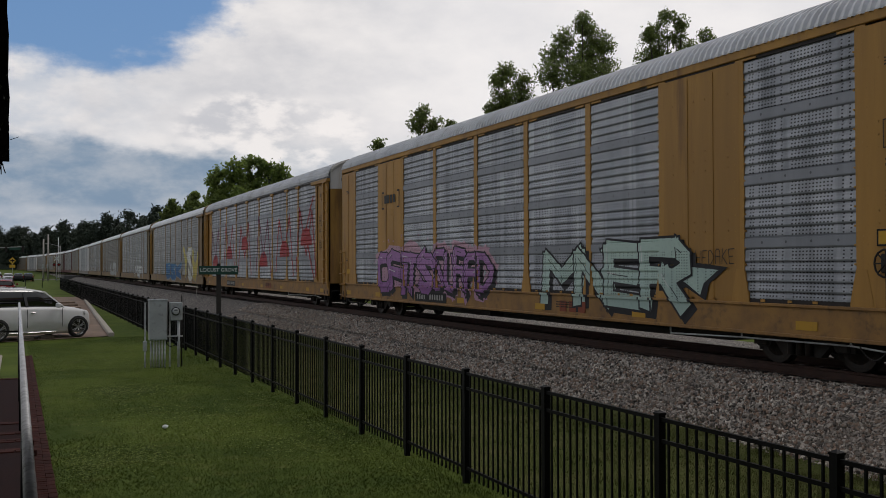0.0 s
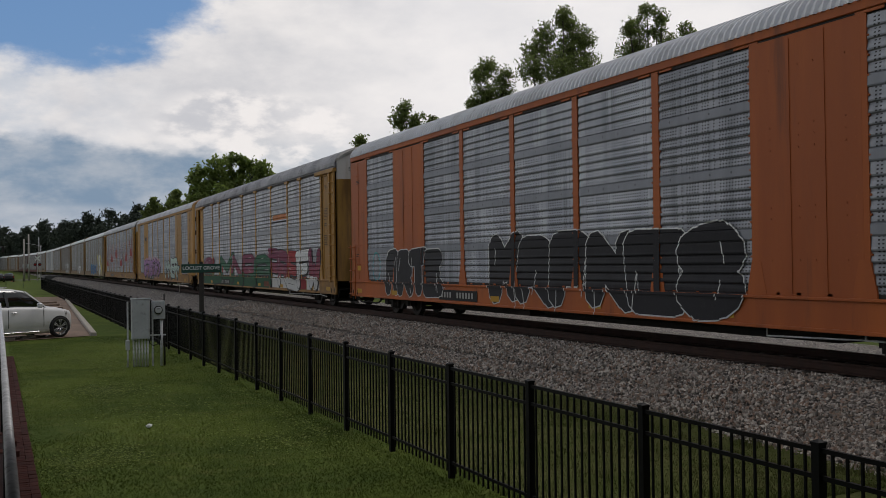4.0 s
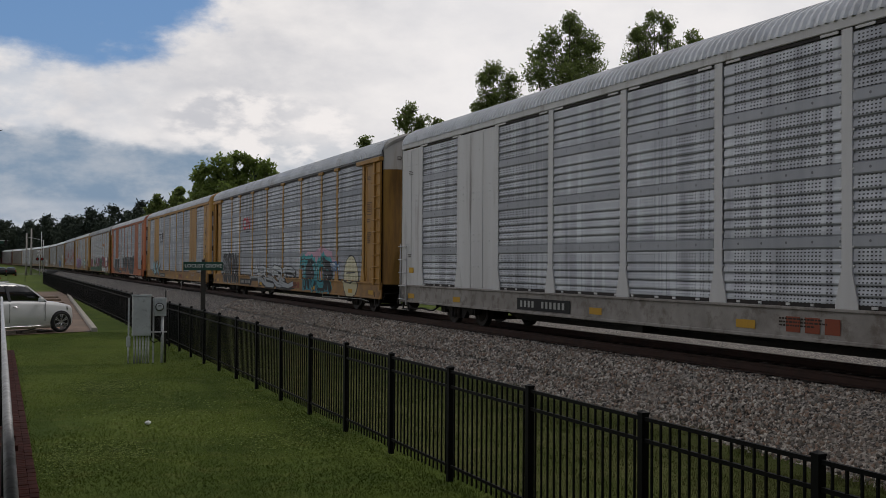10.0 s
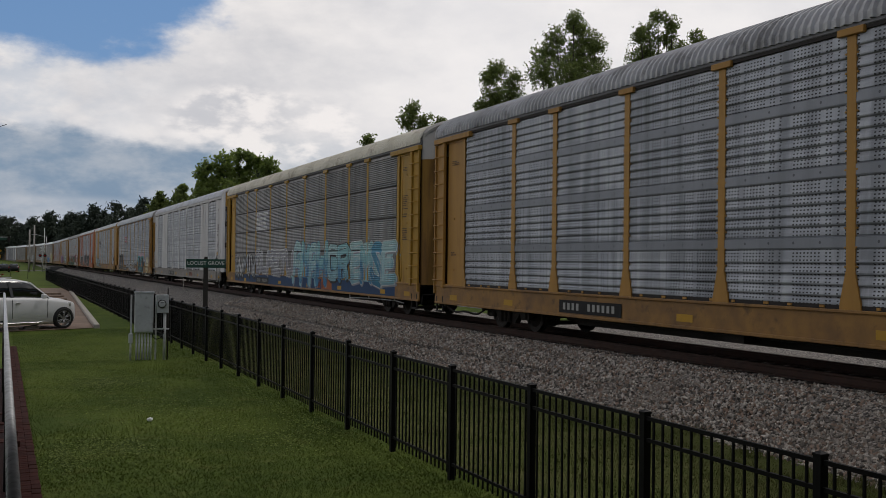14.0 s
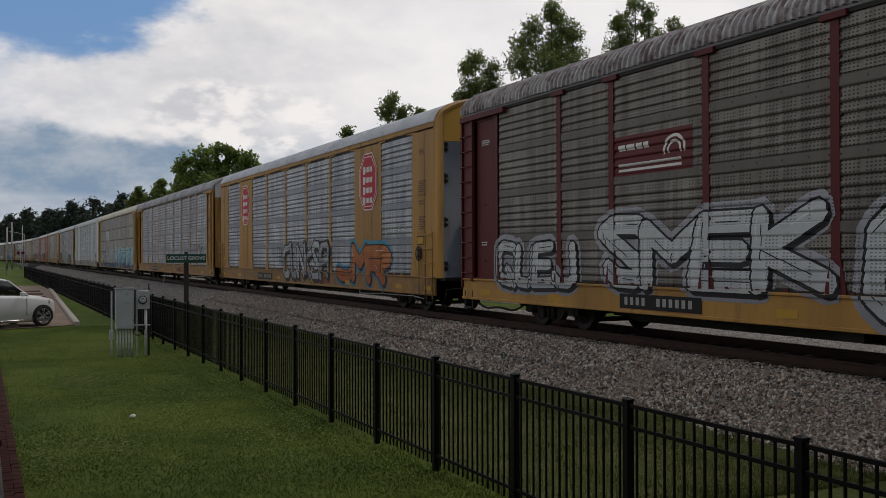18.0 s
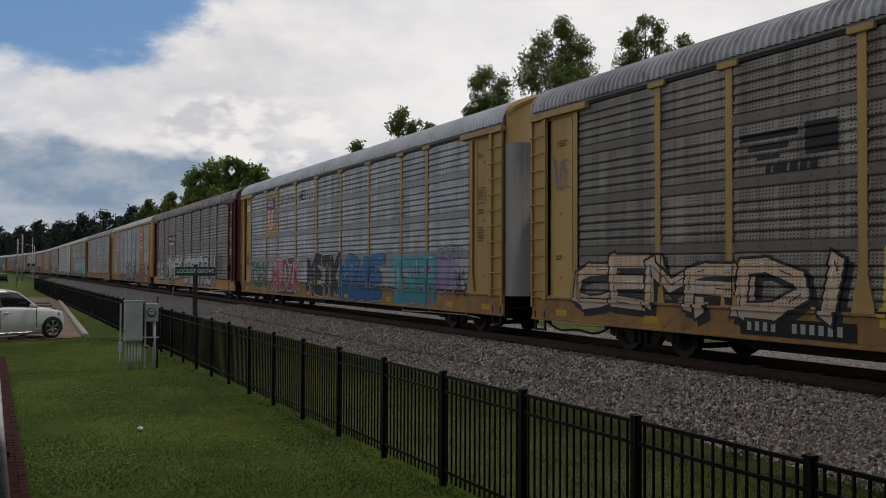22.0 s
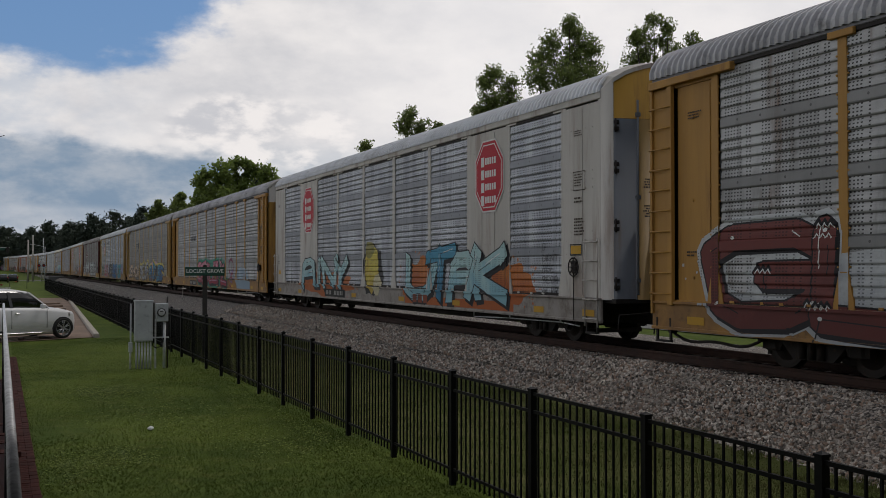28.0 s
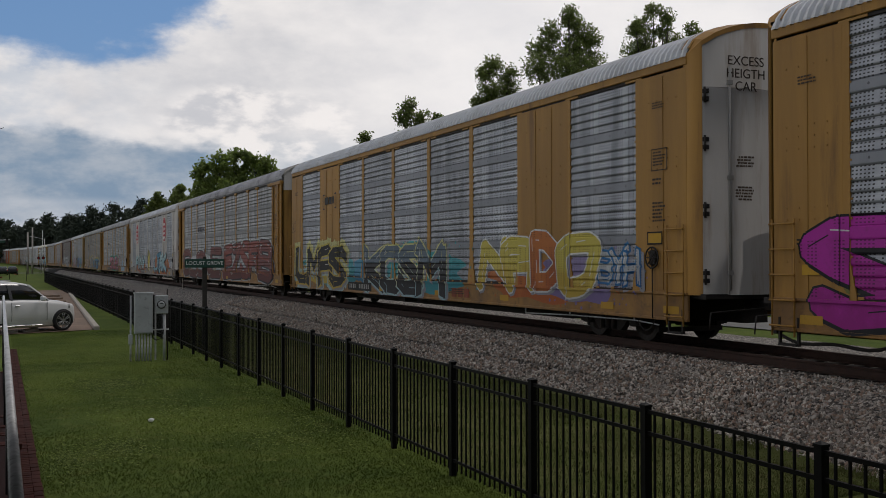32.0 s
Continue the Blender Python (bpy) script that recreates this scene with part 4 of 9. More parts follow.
def panel_mesh(mat, s):
    """The recessed panel between the corner post and the ladder, before a dark slot."""
    def make():
        b = Build()
        b.box(-SKIN + 0.025, -SKIN + 0.065, *sorted((s * 11.86, s * 12.94)), DECK - 0.02, TOP - 0.06, bevel=0.008)
        b.box(-SKIN + 0.012, -SKIN + 0.03, *sorted((s * 12.02, s * 12.12)), DECK + 0.1, TOP - 0.2)
        for z in (1.5, 2.9, 4.4):
            b.tube((-SKIN + 0.025, s * 12.5, z), (-SKIN + 0.005, s * 12.5, z), 0.03, 6)
        b.box(-SKIN - 0.01, -SKIN + 0.1, *sorted((s * 11.86, s * 13.0)), TOP - 0.14, TOP - 0.04)
        b.box(-SKIN - 0.03, -SKIN + 0.1, *sorted((s * 11.86, s * 13.3)), DECK - 0.05, DECK + 0.02)
        return b.mesh("end_panel", mat)
    return shared(("panel", mat.name, s), make)


def panel_back_mesh(s):
    def make():
        b = Build()
        # dark sheet: its colour stands for the shade inside the slot
        b.box(-SKIN + 0.26, -SKIN + 0.30, *sorted((s * 11.86, s * 13.4)), DECK, TOP)
        return b.mesh("slot", TRUCK)
    return shared(("panel_back", s), make)


def wheelset_mesh():
    def make():
        b = Build()
        seg = 20
        for s in (-1, 1):
            prof = [(0.10, 0.80), (0.13, 0.85), (0.30, 0.78), (0.355, 0.79), (0.42, 0.79), (0.42, 0.70), (0.445, 0.68), (0.445, 0.66), (0.36, 0.66), (0.30, 0.70), (0.10, 0.70)]
            rings = []
            for i in range(seg + 1):
                g = 2 * math.pi * i / seg
                rings.append([(s * o, r * math.sin(g), r * math.cos(g)) for r, o in prof])
            b.grid(rings, sm=False, flip=s > 0)
        b.tube((-0.85, 0, 0), (0.85, 0, 0), 0.085, 10)
        for s in (-1, 1):
            for g in range(3):
                a = g * 2 * math.pi / 3
                b.tube((s * 1.0, 0.06 * math.sin(a), 0.06 * math.cos(a)), (s * 1.03, 0.06 * math.sin(a), 0.06 * math.cos(a)), 0.018, 5)
        b.tube((-1.02, 0, 0), (-0.84, 0, 0), 0.105, 10)
        b.tube((0.84, 0, 0), (1.02, 0, 0), 0.105, 10)
        return b.mesh("wheelset", WHEEL)
    return shared("wheelset", make)


def side_frame_mesh():
    def make():
        b = Build()
        outer = [(-1.12, 0.32), (-1.12, 0.58), (-0.95, 0.62), (-0.45, 0.66), (0.45, 0.66), (0.95, 0.62), (1.12, 0.58), (1.12, 0.32), (0.72, 0.32), (0.66, 0.44), (0.42, 0.20), (-0.42, 0.20), (-0.66, 0.44), (-0.72, 0.32)]
        b.prism(outer, "x", -0.07, 0.07)
        for y in (-0.2, 0.0, 0.2):
            b.tube((-0.10, y, 0.22), (-0.10, y, 0.52), 0.065, 8)
        for y in (-0.89, 0.89):
            b.box(-0.11, 0.09, y - 0.14, y + 0.14, 0.30, 0.56, bevel=0.03)
        return b.mesh("side_frame", TRUCK)
    return shared("side_frame", make)


def bolster_mesh():
    def make():
        b = Build()
        b.box(-1.05, 1.05, -0.2, 0.2, 0.34, 0.58, bevel=0.04)
        b.tube((0, 0, 0.5), (0, 0, 0.72), 0.2, 12)
        b.box(-0.8, 0.8, -1.32, -1.24, 0.2, 0.3)
        b.box(-0.8, 0.8, 1.24, 1.32, 0.2, 0.3)
        return b.mesh("bolster", TRUCK)
    return shared("bolster", make)


def coupler_mesh(lead):
    def make():
        b = Build()
        s = 1 if lead else -1
        b.box(-0.09, 0.09, min(s * (HALF - 0.6), s * (HALF + 0.35)), max(s * (HALF - 0.6), s * (HALF + 0.35)), 0.72, 0.92, bevel=0.02)
        b.prism([(-0.16, s * (HALF + 0.30)), (0.2, s * (HALF + 0.30)), (0.18, s * (HALF + 0.62)), (0.02, s * (HALF + 0.66)), (-0.05, s * (HALF + 0.5)), (-0.2, s * (HALF + 0.58))][::s], "z", 0.68, 0.96)
        for k in range(6):      # sagging air hose
            g0, g1 = k / 6, (k + 1) / 6
            b.tube((0.45, s * (HALF + g0 * 0.62), 0.66 - 0.30 * math.sin(math.pi * 0.5 * g0)), (0.45, s * (HALF + g1 * 0.62), 0.66 - 0.30 * math.sin(math.pi * 0.5 * g1)), 0.025, 6)
        return b.mesh("coupler", TRUCK)
    return shared(("coupler", lead), make)


def step_mesh(mat):
    def make():
        b = Build()
        for y in (-0.2, 0.2):
            b.box(-0.02, 0.02, y - 0.02, y + 0.02, 0.32, 0.75)
        b.box(-0.05, 0.05, -0.2, 0.2, 0.30, 0.34)
        return b.mesh("stirrup_step", mat)
    return shared(("step", mat.name), make)


WHEELSETS = []


def make_truck(car, y):
    t = part("truck", bolster_mesh(), car, m=pose(0, y, 0))
    for s in (-1, 1):
        part("side_frame", side_frame_mesh(), t, m=pose(s * 1.02, 0, 0, 0, 0, 0 if s < 0 else 180))
    for s in (-1, 1):
        w = part("wheelset", wheelset_mesh(), t, m=pose(0, s * 0.89, 0.42))
        WHEELSETS.append((w, s))
    return t


class Spec:
    def __init__(self, label, doors, paint, screen, roof=GALV, head=None, end=None, louvre=False, sill=None, leaf=None):
        self.label, self.doors, self.paint, self.screen, self.roof = label, doors, paint, screen, roof
        self.leaf = leaf or end or paint
        self.head, self.end, self.louvre, self.sill = head or paint, end or (END_YELLOW if paint in (YELLOW, YELLOW_OLD, DUSTY, LEMON_PAINT) else paint), louvre, sill or (YELLOW_SILL if paint in (YELLOW, YELLOW_OLD, LEMON_PAINT) else PALE_SILL if paint in (SILVER, WHITE) else paint)


CARS = {}
BRAKE_Y = -12.2


def make_car(k, spec, near=True):
    car = thing("autorack_car", spec.label, "rail car", group="cars of the train")
    CARS[k] = car
    layout = mirrored(LAYOUT_DOORS if spec.doors else LAYOUT_POSTS)
    fr = spec.paint
    for kind, a, c in layout:
        if kind == "screen":
            part("screen", screen_mesh(a, c, spec.screen, spec.louvre), car, "ribbed galvanised screen with punched holes")
        else:
            part("plate", plate_mesh(a, c, fr), car)
    half = SIDE[spec.doors]
    for s in (-1, 1):
        if spec.doors:
            part("end_plate", plate_mesh(*sorted((s * 11.75, s * (half - 0.02))), fr), car)
        else:
            part("end_panel", panel_mesh(fr, s), car)
            part("slot", panel_back_mesh(s), car, "dark sheet for the shade behind the end panel")
    if spec.doors:
        edges = [1.42, 4.25, 6.9, 9.1, 11.72]
    else:
        edges = [1.42, 4.25, 7.05, 9.0]
    for e in edges:
        for s in (-1, 1):
            part("post", post_mesh(fr, not spec.doors), car, m=pose(0, s * e, 0))
    if not spec.doors:
        for s in (-1, 1):
            part("corner_post", post_mesh(fr, True), car, m=pose(0, s * 11.85, 0))
            part("corner_bracket", rail_mesh("corner_bracket", fr, TOP - 0.09, TOP + 0.05, 0.07, *sorted((s * 11.35, s * HALF))), car)
    part("roof", roof_mesh(spec.roof, near, half), car, "ribbed metal roof")
    part("top_rail", rail_mesh("top_rail", fr if spec.doors else ROOF_RAIL, TOP + 0.06, EAVE - 0.02, -0.02 if not spec.doors else 0.0, -half, half), car)
    part("side_sill", sill_part("side_sill", spec.sill, -FACE + 0.01, SILL + 0.05, DECK - 0.055, half), car)
    part("deck_flange", sill_part("deck_flange", spec.sill, -FACE - 0.03, DECK - 0.06, DECK - 0.01, half), car)
    part("sill_flange", sill_part("sill_flange", spec.sill, -FACE - 0.02, SILL, SILL + 0.06, half), car)
    part("slot", gap_shade_mesh(DECK - 0.01, DECK + 0.055), car, "dark strip for the shaded gap below the screens")
    part("slot", gap_shade_mesh(TOP, TOP + 0.065), car, "dark strip for the shaded gap above the screens")
    if near:
        part("seam", tab_mesh(fr, DECK + 0.005, DECK + 0.045, 1), car, kind="stuff")
        if spec.doors:
            for kind, a, c in layout:
                if kind == "screen":
                    for y in (a + 0.24, c - 0.24):
                        part("head_lug", lug_mesh(fr), car, m=pose(0, y, 0))
    if spec.louvre:
        for q in (2.09, 3.10, 4.11):
            part("slot", gap_shade_mesh(q - 0.024, q + 0.024), car, "dark strip for the shaded gap between rows of louvres")
    part("underframe", frame_mesh(), car)
    for s in (-1, 1):
        if spec.doors:
            for side in (-1, 1):
                part("corner_column", column_mesh(fr, s, side), car)
                leaf = part("end_leaf", end_mesh("end_leaf", spec.end, True, s, *sorted((side * 1.355, side * 0.88)), DECK - 0.05, HEAD), car)
                if near and s < 0:
                    for z in (1.35, 2.55, 3.75, 4.62):
                        part("hinge", hinge_mesh(), leaf, m=on_end(True, s, side * 1.33, z, 0.01))
            door = part("end_door", end_mesh("end_door", spec.leaf, True, s, -0.86, 0.86, DECK - 0.05, HEAD), car)
            part("end_head", end_mesh("end_head", spec.head, True, s, -1.355, 1.355, HEAD + 0.006), car)
            if near:
                for x in (-0.87, 0.87):
                    part("lock_rod", end_rod_mesh(spec.end), door, m=on_end(True, s, x, 0, 0.025))
        else:
            door = part("end_door", end_mesh("end_door", spec.end, False, s, -1.46, 1.46, DECK - 0.05, HEAD), car)
            part("end_head", end_mesh("end_head", spec.head, False, s, -1.46, 1.46, HEAD + 0.004), car)
            if near and s < 0:
                part("hatch", hatch_mesh(spec.end), door, m=on_end(False, s, -0.62, 0, 0.008))
        part("hood", hood_mesh(spec.head if not spec.doors else fr, spec.doors, s), car)
        if near and s < 0:
            rng = random.Random(300 + k)
            for x, z, n in ((-0.55, 3.5, 4), (-0.55, 2.95, 5)):
                part("stencil", end_data(rng, n, 0.42, 0.032), door, m=on_end(spec.doors, s, x, z, 0.006), kind="stuff")
        part("coupler", coupler_mesh(s > 0), car)
    # the far side, plain, as seen from the other side of the line
    def far():
        b = Build()
        prof = LOUVRE if spec.louvre else PROFILE
        for kind, a, c in layout:
            if kind == "screen":
                b.grid([[(SKIN + o, y, z) for y in (a, c)] for z, o in prof], 0, False, flip=True)
            else:
                b.box(SKIN, SKIN + 0.05, a, c, DECK - 0.02, TOP + 0.02, 1)
        for s in (-1, 1):
            b.box(SKIN, SKIN + 0.05, *sorted((s * 11.75, s * (half - 0.02))), DECK - 0.02, TOP + 0.02, 1)
            for e in edges:
                b.box(SKIN, FACE, s * e - 0.1, s * e + 0.1, DECK, TOP, 1)
        b.box(SKIN - 0.03, FACE, -half, half, TOP + 0.02, EAVE - 0.03, 1)
        b.box(SKIN - 0.03, FACE, -half, half, SILL, DECK - 0.02, 1)
        return b.mesh("far_side", spec.screen, fr)
    part("far_side", shared(("far", spec.doors, spec.screen.name, fr.name, spec.louvre), far), car)
    for s in (-1, 1):
        make_truck(car, s * 10.05)
    if near:
        for s in (-1, 1):
            tall = not spec.doors
            lad = part("ladder", ladder_mesh(fr, tall, s), car, m=pose(-FACE - (0.02 if tall else 0.05), s * (half - (0.33 if tall else 0.29)), 0))
            for i in range(11 if tall else 5):
                part("rung", rung_mesh(fr, tall), lad, m=pose(0, 0, 1.2 + i * 0.385 if tall else 0.62 + i * 0.40))
            part("stirrup_step", step_mesh(TRUCK), car, m=pose(-FACE + 0.02, s * (half - 0.35), 0))
        for s in (-1, 1):
            part("uncoupling_lever", lever_mesh(s), car)
        part("brake_rod", brake_rod_mesh(), car)
        hose = part("air_hose", air_hose_mesh(), car, "black sagging air hose")
        for y in (13.4, 11.0):
            part("hose_clip", hose_clip_mesh(), hose, m=pose(0, y, 0))
        if spec.doors or k in (10, 13):
            part("brake_chain", chain_mesh(), car)
        if spec.doors or k in (10, 13):
            part("brake_wheel", shared("brake_wheel", brake_wheel), car, "black hand-brake wheel", m=pose(-FACE - 0.04, BRAKE_Y, 1.7))
    return car


def lever_mesh(s):
    def make():
        b = Build()
        y = s * (HALF + 0.05)
        b.tube((-1.42, y, 0.72), (-0.2, y, 0.78), 0.014, 6)
        b.tube((-1.42, y, 0.72), (-1.46, y, 0.42), 0.014, 6)
        return b.mesh("uncoupling_lever", TRUCK)
    return shared(("lever", s), make)


def brake_rod_mesh():
    """A long rod with hangers below the sill, ahead of the hand brake."""
    def make():
        b = Build()
        pts = [(-12.2, 0.42), (-11.4, 0.47), (-9.0, 0.45), (-7.0, 0.40)]
        for (ya, za), (yb, zb) in zip(pts, pts[1:]):
            b.tube((-1.42, ya, za), (-1.42, yb, zb), 0.016, 6)
        for y, z in pts[1:]:
            b.tube((-1.42, y, z), (-1.42, y, SILL + 0.02), 0.018, 6)
        return b.mesh("brake_rod", GALV_PIPE)
    return shared("brake_rod", make)


def air_hose_mesh():
    """A hose slung below the sill behind the leading coupler."""
    def make():
        b = Build()
        pts = [(-1.25, 13.5 - 2.6 * g / 12, 0.52 - 0.22 * math.sin(math.pi * g / 12) - 0.06 * math.sin(math.pi * g / 4)) for g in range(13)]
        b.loft([[(x + 0.028 * math.cos(g * math.pi / 4), y, z + 0.028 * math.sin(g * math.pi / 4)) for g in range(8)] for x, y, z in pts])
        return b.mesh("air_hose", TRUCK)
    return shared("air_hose", make)


def hose_clip_mesh():
    def make():
        b = Build()
        b.box(-1.32, -1.18, -0.05, 0.05, 0.45, SILL + 0.05, bevel=0.01)
        return b.mesh("hose_clip", TRUCK)
    return shared("hose_clip", make)


def chain_mesh():
    def make():
        b = Build()
        for i in range(16):
            g0, g1 = i / 16, (i + 1) / 16
            p, q = [(-1.50, BRAKE_Y + 0.55 * g, 0.62 - 0.42 * math.sin(math.pi * (0.15 + 0.65 * g)) + 0.1) for g in (g0, g1)]
            b.tube(p, q, 0.013, 5)
        b.tube((-1.57, BRAKE_Y, 1.6), (-1.57, BRAKE_Y, 0.55), 0.012, 5)
        return b.mesh("brake_chain", TRUCK)
    return shared("brake_chain", make)


def brake_wheel():
    b = Build()
    for i in range(14):
        g0, g1 = 2 * math.pi * i / 14, 2 * math.pi * (i + 1) / 14
        b.tube((0, 0.2 * math.cos(g0), 0.2 * math.sin(g0)), (0, 0.2 * math.cos(g1), 0.2 * math.sin(g1)), 0.016, 5, caps=False)
    for i in range(4):
        g = math.pi * i / 4
        b.tube((0, -0.2 * math.cos(g), -0.2 * math.sin(g)), (0, 0.2 * math.cos(g), 0.2 * math.sin(g)), 0.012, 5)
    b.box(0, 0.09, -0.1, 0.1, -0.14, 0.14, bevel=0.02)
    return b.mesh("brake_wheel", TRUCK)


DOORS, POSTS = True, False
SPECS = {
    0: Spec("grey-screened auto carrier with yellow ends and red scrawls", POSTS, YELLOW, SCREEN, GALV, END_WHITE),
    1: Spec("yellow auto carrier with side plates and painted letters", DOORS, YELLOW, SCREEN, GALV, END_WHITE, END_WHITE),
    2: Spec("grey-screened auto carrier with yellow posts, green and maroon graffiti", POSTS, YELLOW, SCREEN_LIGHT, ROOF_DARK, END_WHITE),
    3: Spec("orange auto carrier with silver-outlined black graffiti", DOORS, ORANGE, SCREEN, GALV, END_WHITE, END_GALV, leaf=END_CREAM),
    4: Spec("yellow auto carrier with a dark emblem and small pale graffiti", DOORS, YELLOW, SCREEN, GALV, HEAD_YELLOW, END_GALV, leaf=YELLOW_OLD),
    5: Spec("grey-screened auto carrier with yellow posts and a red emblem", POSTS, YELLOW, SCREEN, GALV, END_WHITE),
    6: Spec("pale grey auto carrier with clean screens", DOORS, SILVER, SCREEN_LIGHT, GALV, HEAD_YELLOW, END_GALV, leaf=END_CREAM),
    7: Spec("dark louvred auto carrier with yellow posts and blue graffiti", POSTS, LEMON_PAINT, SCREEN_LOUVRE, ROOF_CREAM, END_WHITE, louvre=True),
    8: Spec("grey-screened auto carrier with yellow posts and clean sides", POSTS, YELLOW, SCREEN, ROOF_DARK, END_WHITE),
    9: Spec("yellow auto carrier with red eight-sided emblems", DOORS, YELLOW, SCREEN, GALV, HEAD_YELLOW, END_GALV, leaf=END_CREAM),
    10: Spec("maroon auto carrier with grimy screens and silver graffiti", POSTS, MAROON, SCREEN_BROWN, ROOF_PEEL, MAROON, sill=YELLOW),
    11: Spec("grey-screened auto carrier with yellow posts and a shield emblem", POSTS, YELLOW_OLD, SCREEN, GALV, YELLOW_OLD, END_WHITE),
    12: Spec("weathered auto carrier with yellow posts and blue graffiti", POSTS, YELLOW_OLD, SCREEN_BROWN, ROOF_DARK, END_WHITE),
    13: Spec("weathered auto carrier with yellow posts and pink graffiti", POSTS, YELLOW, SCREEN_OLD, ROOF_DARK, END_WHITE),
    14: Spec("white auto carrier with red eight-sided emblems", DOORS, WHITE, SCREEN, GALV, HEAD_YELLOW, END_GALV, leaf=YELLOW_OLD),
    15: Spec("grey-screened auto carrier with yellow posts and brown graffiti", POSTS, YELLOW, SCREEN_OLD, ROOF_DARK, END_WHITE),
    16: Spec("yellow auto carrier with yellow and black graffiti", DOORS, YELLOW, SCREEN, GALV, END_WHITE, END_WHITE),
    17: Spec("yellow auto carrier with magenta graffiti", DOORS, YELLOW, SCREEN, GALV, END_WHITE),
}
SPECS[-1] = Spec("grey auto carrier with yellow posts, blue and white graffiti", POSTS, DUSTY, SCREEN_OLD)
SPECS[-2] = Spec("grey auto carrier with yellow posts and pale graffiti", POSTS, DUSTY, SCREEN_OLD)
SPECS[-3] = Spec("dusty auto carrier with yellow posts and small graffiti", POSTS, DUSTY, SCREEN_BROWN)
FIRST, LAST = -14, 17
for k in range(FIRST, LAST + 1):
    if k in SPECS:
        spec = SPECS[k]
    else:
        kind = (k * 7) % 6
        spec = (Spec("dusty auto carrier with brownish screens and yellow posts", POSTS, DUSTY, SCREEN_BROWN), Spec("pale grey auto carrier with grey screens", DOORS, SILVER, SCREEN), Spec("dusty auto carrier with brownish screens", POSTS, DUSTY, SCREEN_OLD), Spec("grey auto carrier with dusty side plates", DOORS, DUSTY, SCREEN_OLD),
                Spec("grimy auto carrier with maroon ends", POSTS, MAROON, SCREEN_BROWN), Spec("dusty auto carrier with maroon posts", POSTS, MAROON, SCREEN_OLD))[kind]
    make_car(k, spec, near=k >= 0)


# ---- beyond the train: road, trees, woods ----
def make_road():
    b = Build()
    b.grid([[(x, y, lawn_z(y) + 0.02) for x in (24.5, 27, 30)] for y in (-300, -60, 0, 40, 100, 180)], flip=False)
    tagged(new("road", b.mesh("road", material("pale_road", (0.11, 0.108, 0.10), 0.8, 0, 0.15, 0.4, 60, 0.2))), "pale worn road beyond the track", "road", kind="structure")
    yard = Build()
    rng = random.Random(17)
    yard.grid([[(x + rng.uniform(-0.15, 0.15), y, lawn_z(y) + 0.10 + rng.uniform(-0.03, 0.03)) for x in (15.4, 16.4, 17.6, 18.8, 20.2, 21.4)] for y in [-60 + 3 * i for i in range(85)]], flip=False)
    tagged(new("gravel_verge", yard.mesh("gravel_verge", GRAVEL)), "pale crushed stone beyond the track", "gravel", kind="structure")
    c = Build()
    rows = []
    for y in (214, 216, 219, 224, 226):
        rows.append([(x, y, lawn_z(y) + 0.03) for x in (-60, -20, 0, 9)])
    c.grid(rows, flip=False)
    tagged(new("street", c.mesh("street", ASPHALT)), "asphalt street that crosses the line", "road", kind="structure")
    d = Build()
    d.box(8.8, 17, 214.5, 225.5, -0.7, -0.02)
    tagged(new("level_crossing", d.mesh("level_crossing", ASPHALT)), "asphalt level crossing over the rails", "road", kind="structure")


make_road()


def leaf_material(name, a, b):
    m = bpy.data.materials.new(name)
    m.use_nodes = True
    nt = m.node_tree
    bs = nt.nodes["Principled BSDF"]
    geo = nt.nodes.new("ShaderNodeNewGeometry")
    tc = nt.nodes.new("ShaderNodeTexCoord")
    n = noise_node(nt, tc.outputs["Object"], 0.5, 3, 0.5)
    f = math_node(nt, "MULTIPLY", math_node(nt, "ADD", geo.outputs["Random Per Island"], n), 0.5)
    nt.links.new(mix_col(nt, smooth(nt, f, 0.2, 0.8), a, b), bs.inputs["Base Color"])
    bs.inputs["Roughness"].default_value = 0.6
    bs.inputs["Specular IOR Level"].default_value = 0.25
    tr = nt.nodes.new("ShaderNodeBsdfTranslucent")
    tr.inputs[0].default_value = (b[0] * 1.2, b[1] * 1.3, b[2], 1)
    mx = nt.nodes.new("ShaderNodeMixShader")
    mx.inputs[0].default_value = 0.5
    nt.links.new(bs.outputs[0], mx.inputs[1])
    nt.links.new(tr.outputs[0], mx.inputs[2])
    nt.links.new(mx.outputs[0], nt.nodes["Material Output"].inputs[0])
    return m


LEAF = leaf_material("tree_leaves", (0.070, 0.096, 0.034), (0.175, 0.21, 0.075))
LEAF_BRIGHT = leaf_material("bright_leaves", (0.085, 0.125, 0.038), (0.21, 0.26, 0.08))
LEAF_FAR = material("far_leaves", (0.070, 0.086, 0.064), 0.9, 0, 0.35, 0.12, 1.5, 0.0, color2=(0.044, 0.057, 0.045), spec=0.1)
BARK = material("bark", (0.07, 0.058, 0.048), 0.9, 0, 0.3, 3, 40, 0.5)


def leaf_card(b, p, r, rng):
    q = Euler((rng.uniform(-1.1, 1.1), rng.uniform(-1.1, 1.1), rng.uniform(0, 6.3))).to_matrix()
    l, w = r * rng.uniform(0.7, 1.3), r * rng.uniform(0.35, 0.6)
    b.face([p + q @ Vector(v) for v in ((-l, 0, 0), (-0.2 * l, -w, 0.1 * l), (l, 0, 0), (-0.1 * l, w, -0.1 * l))])


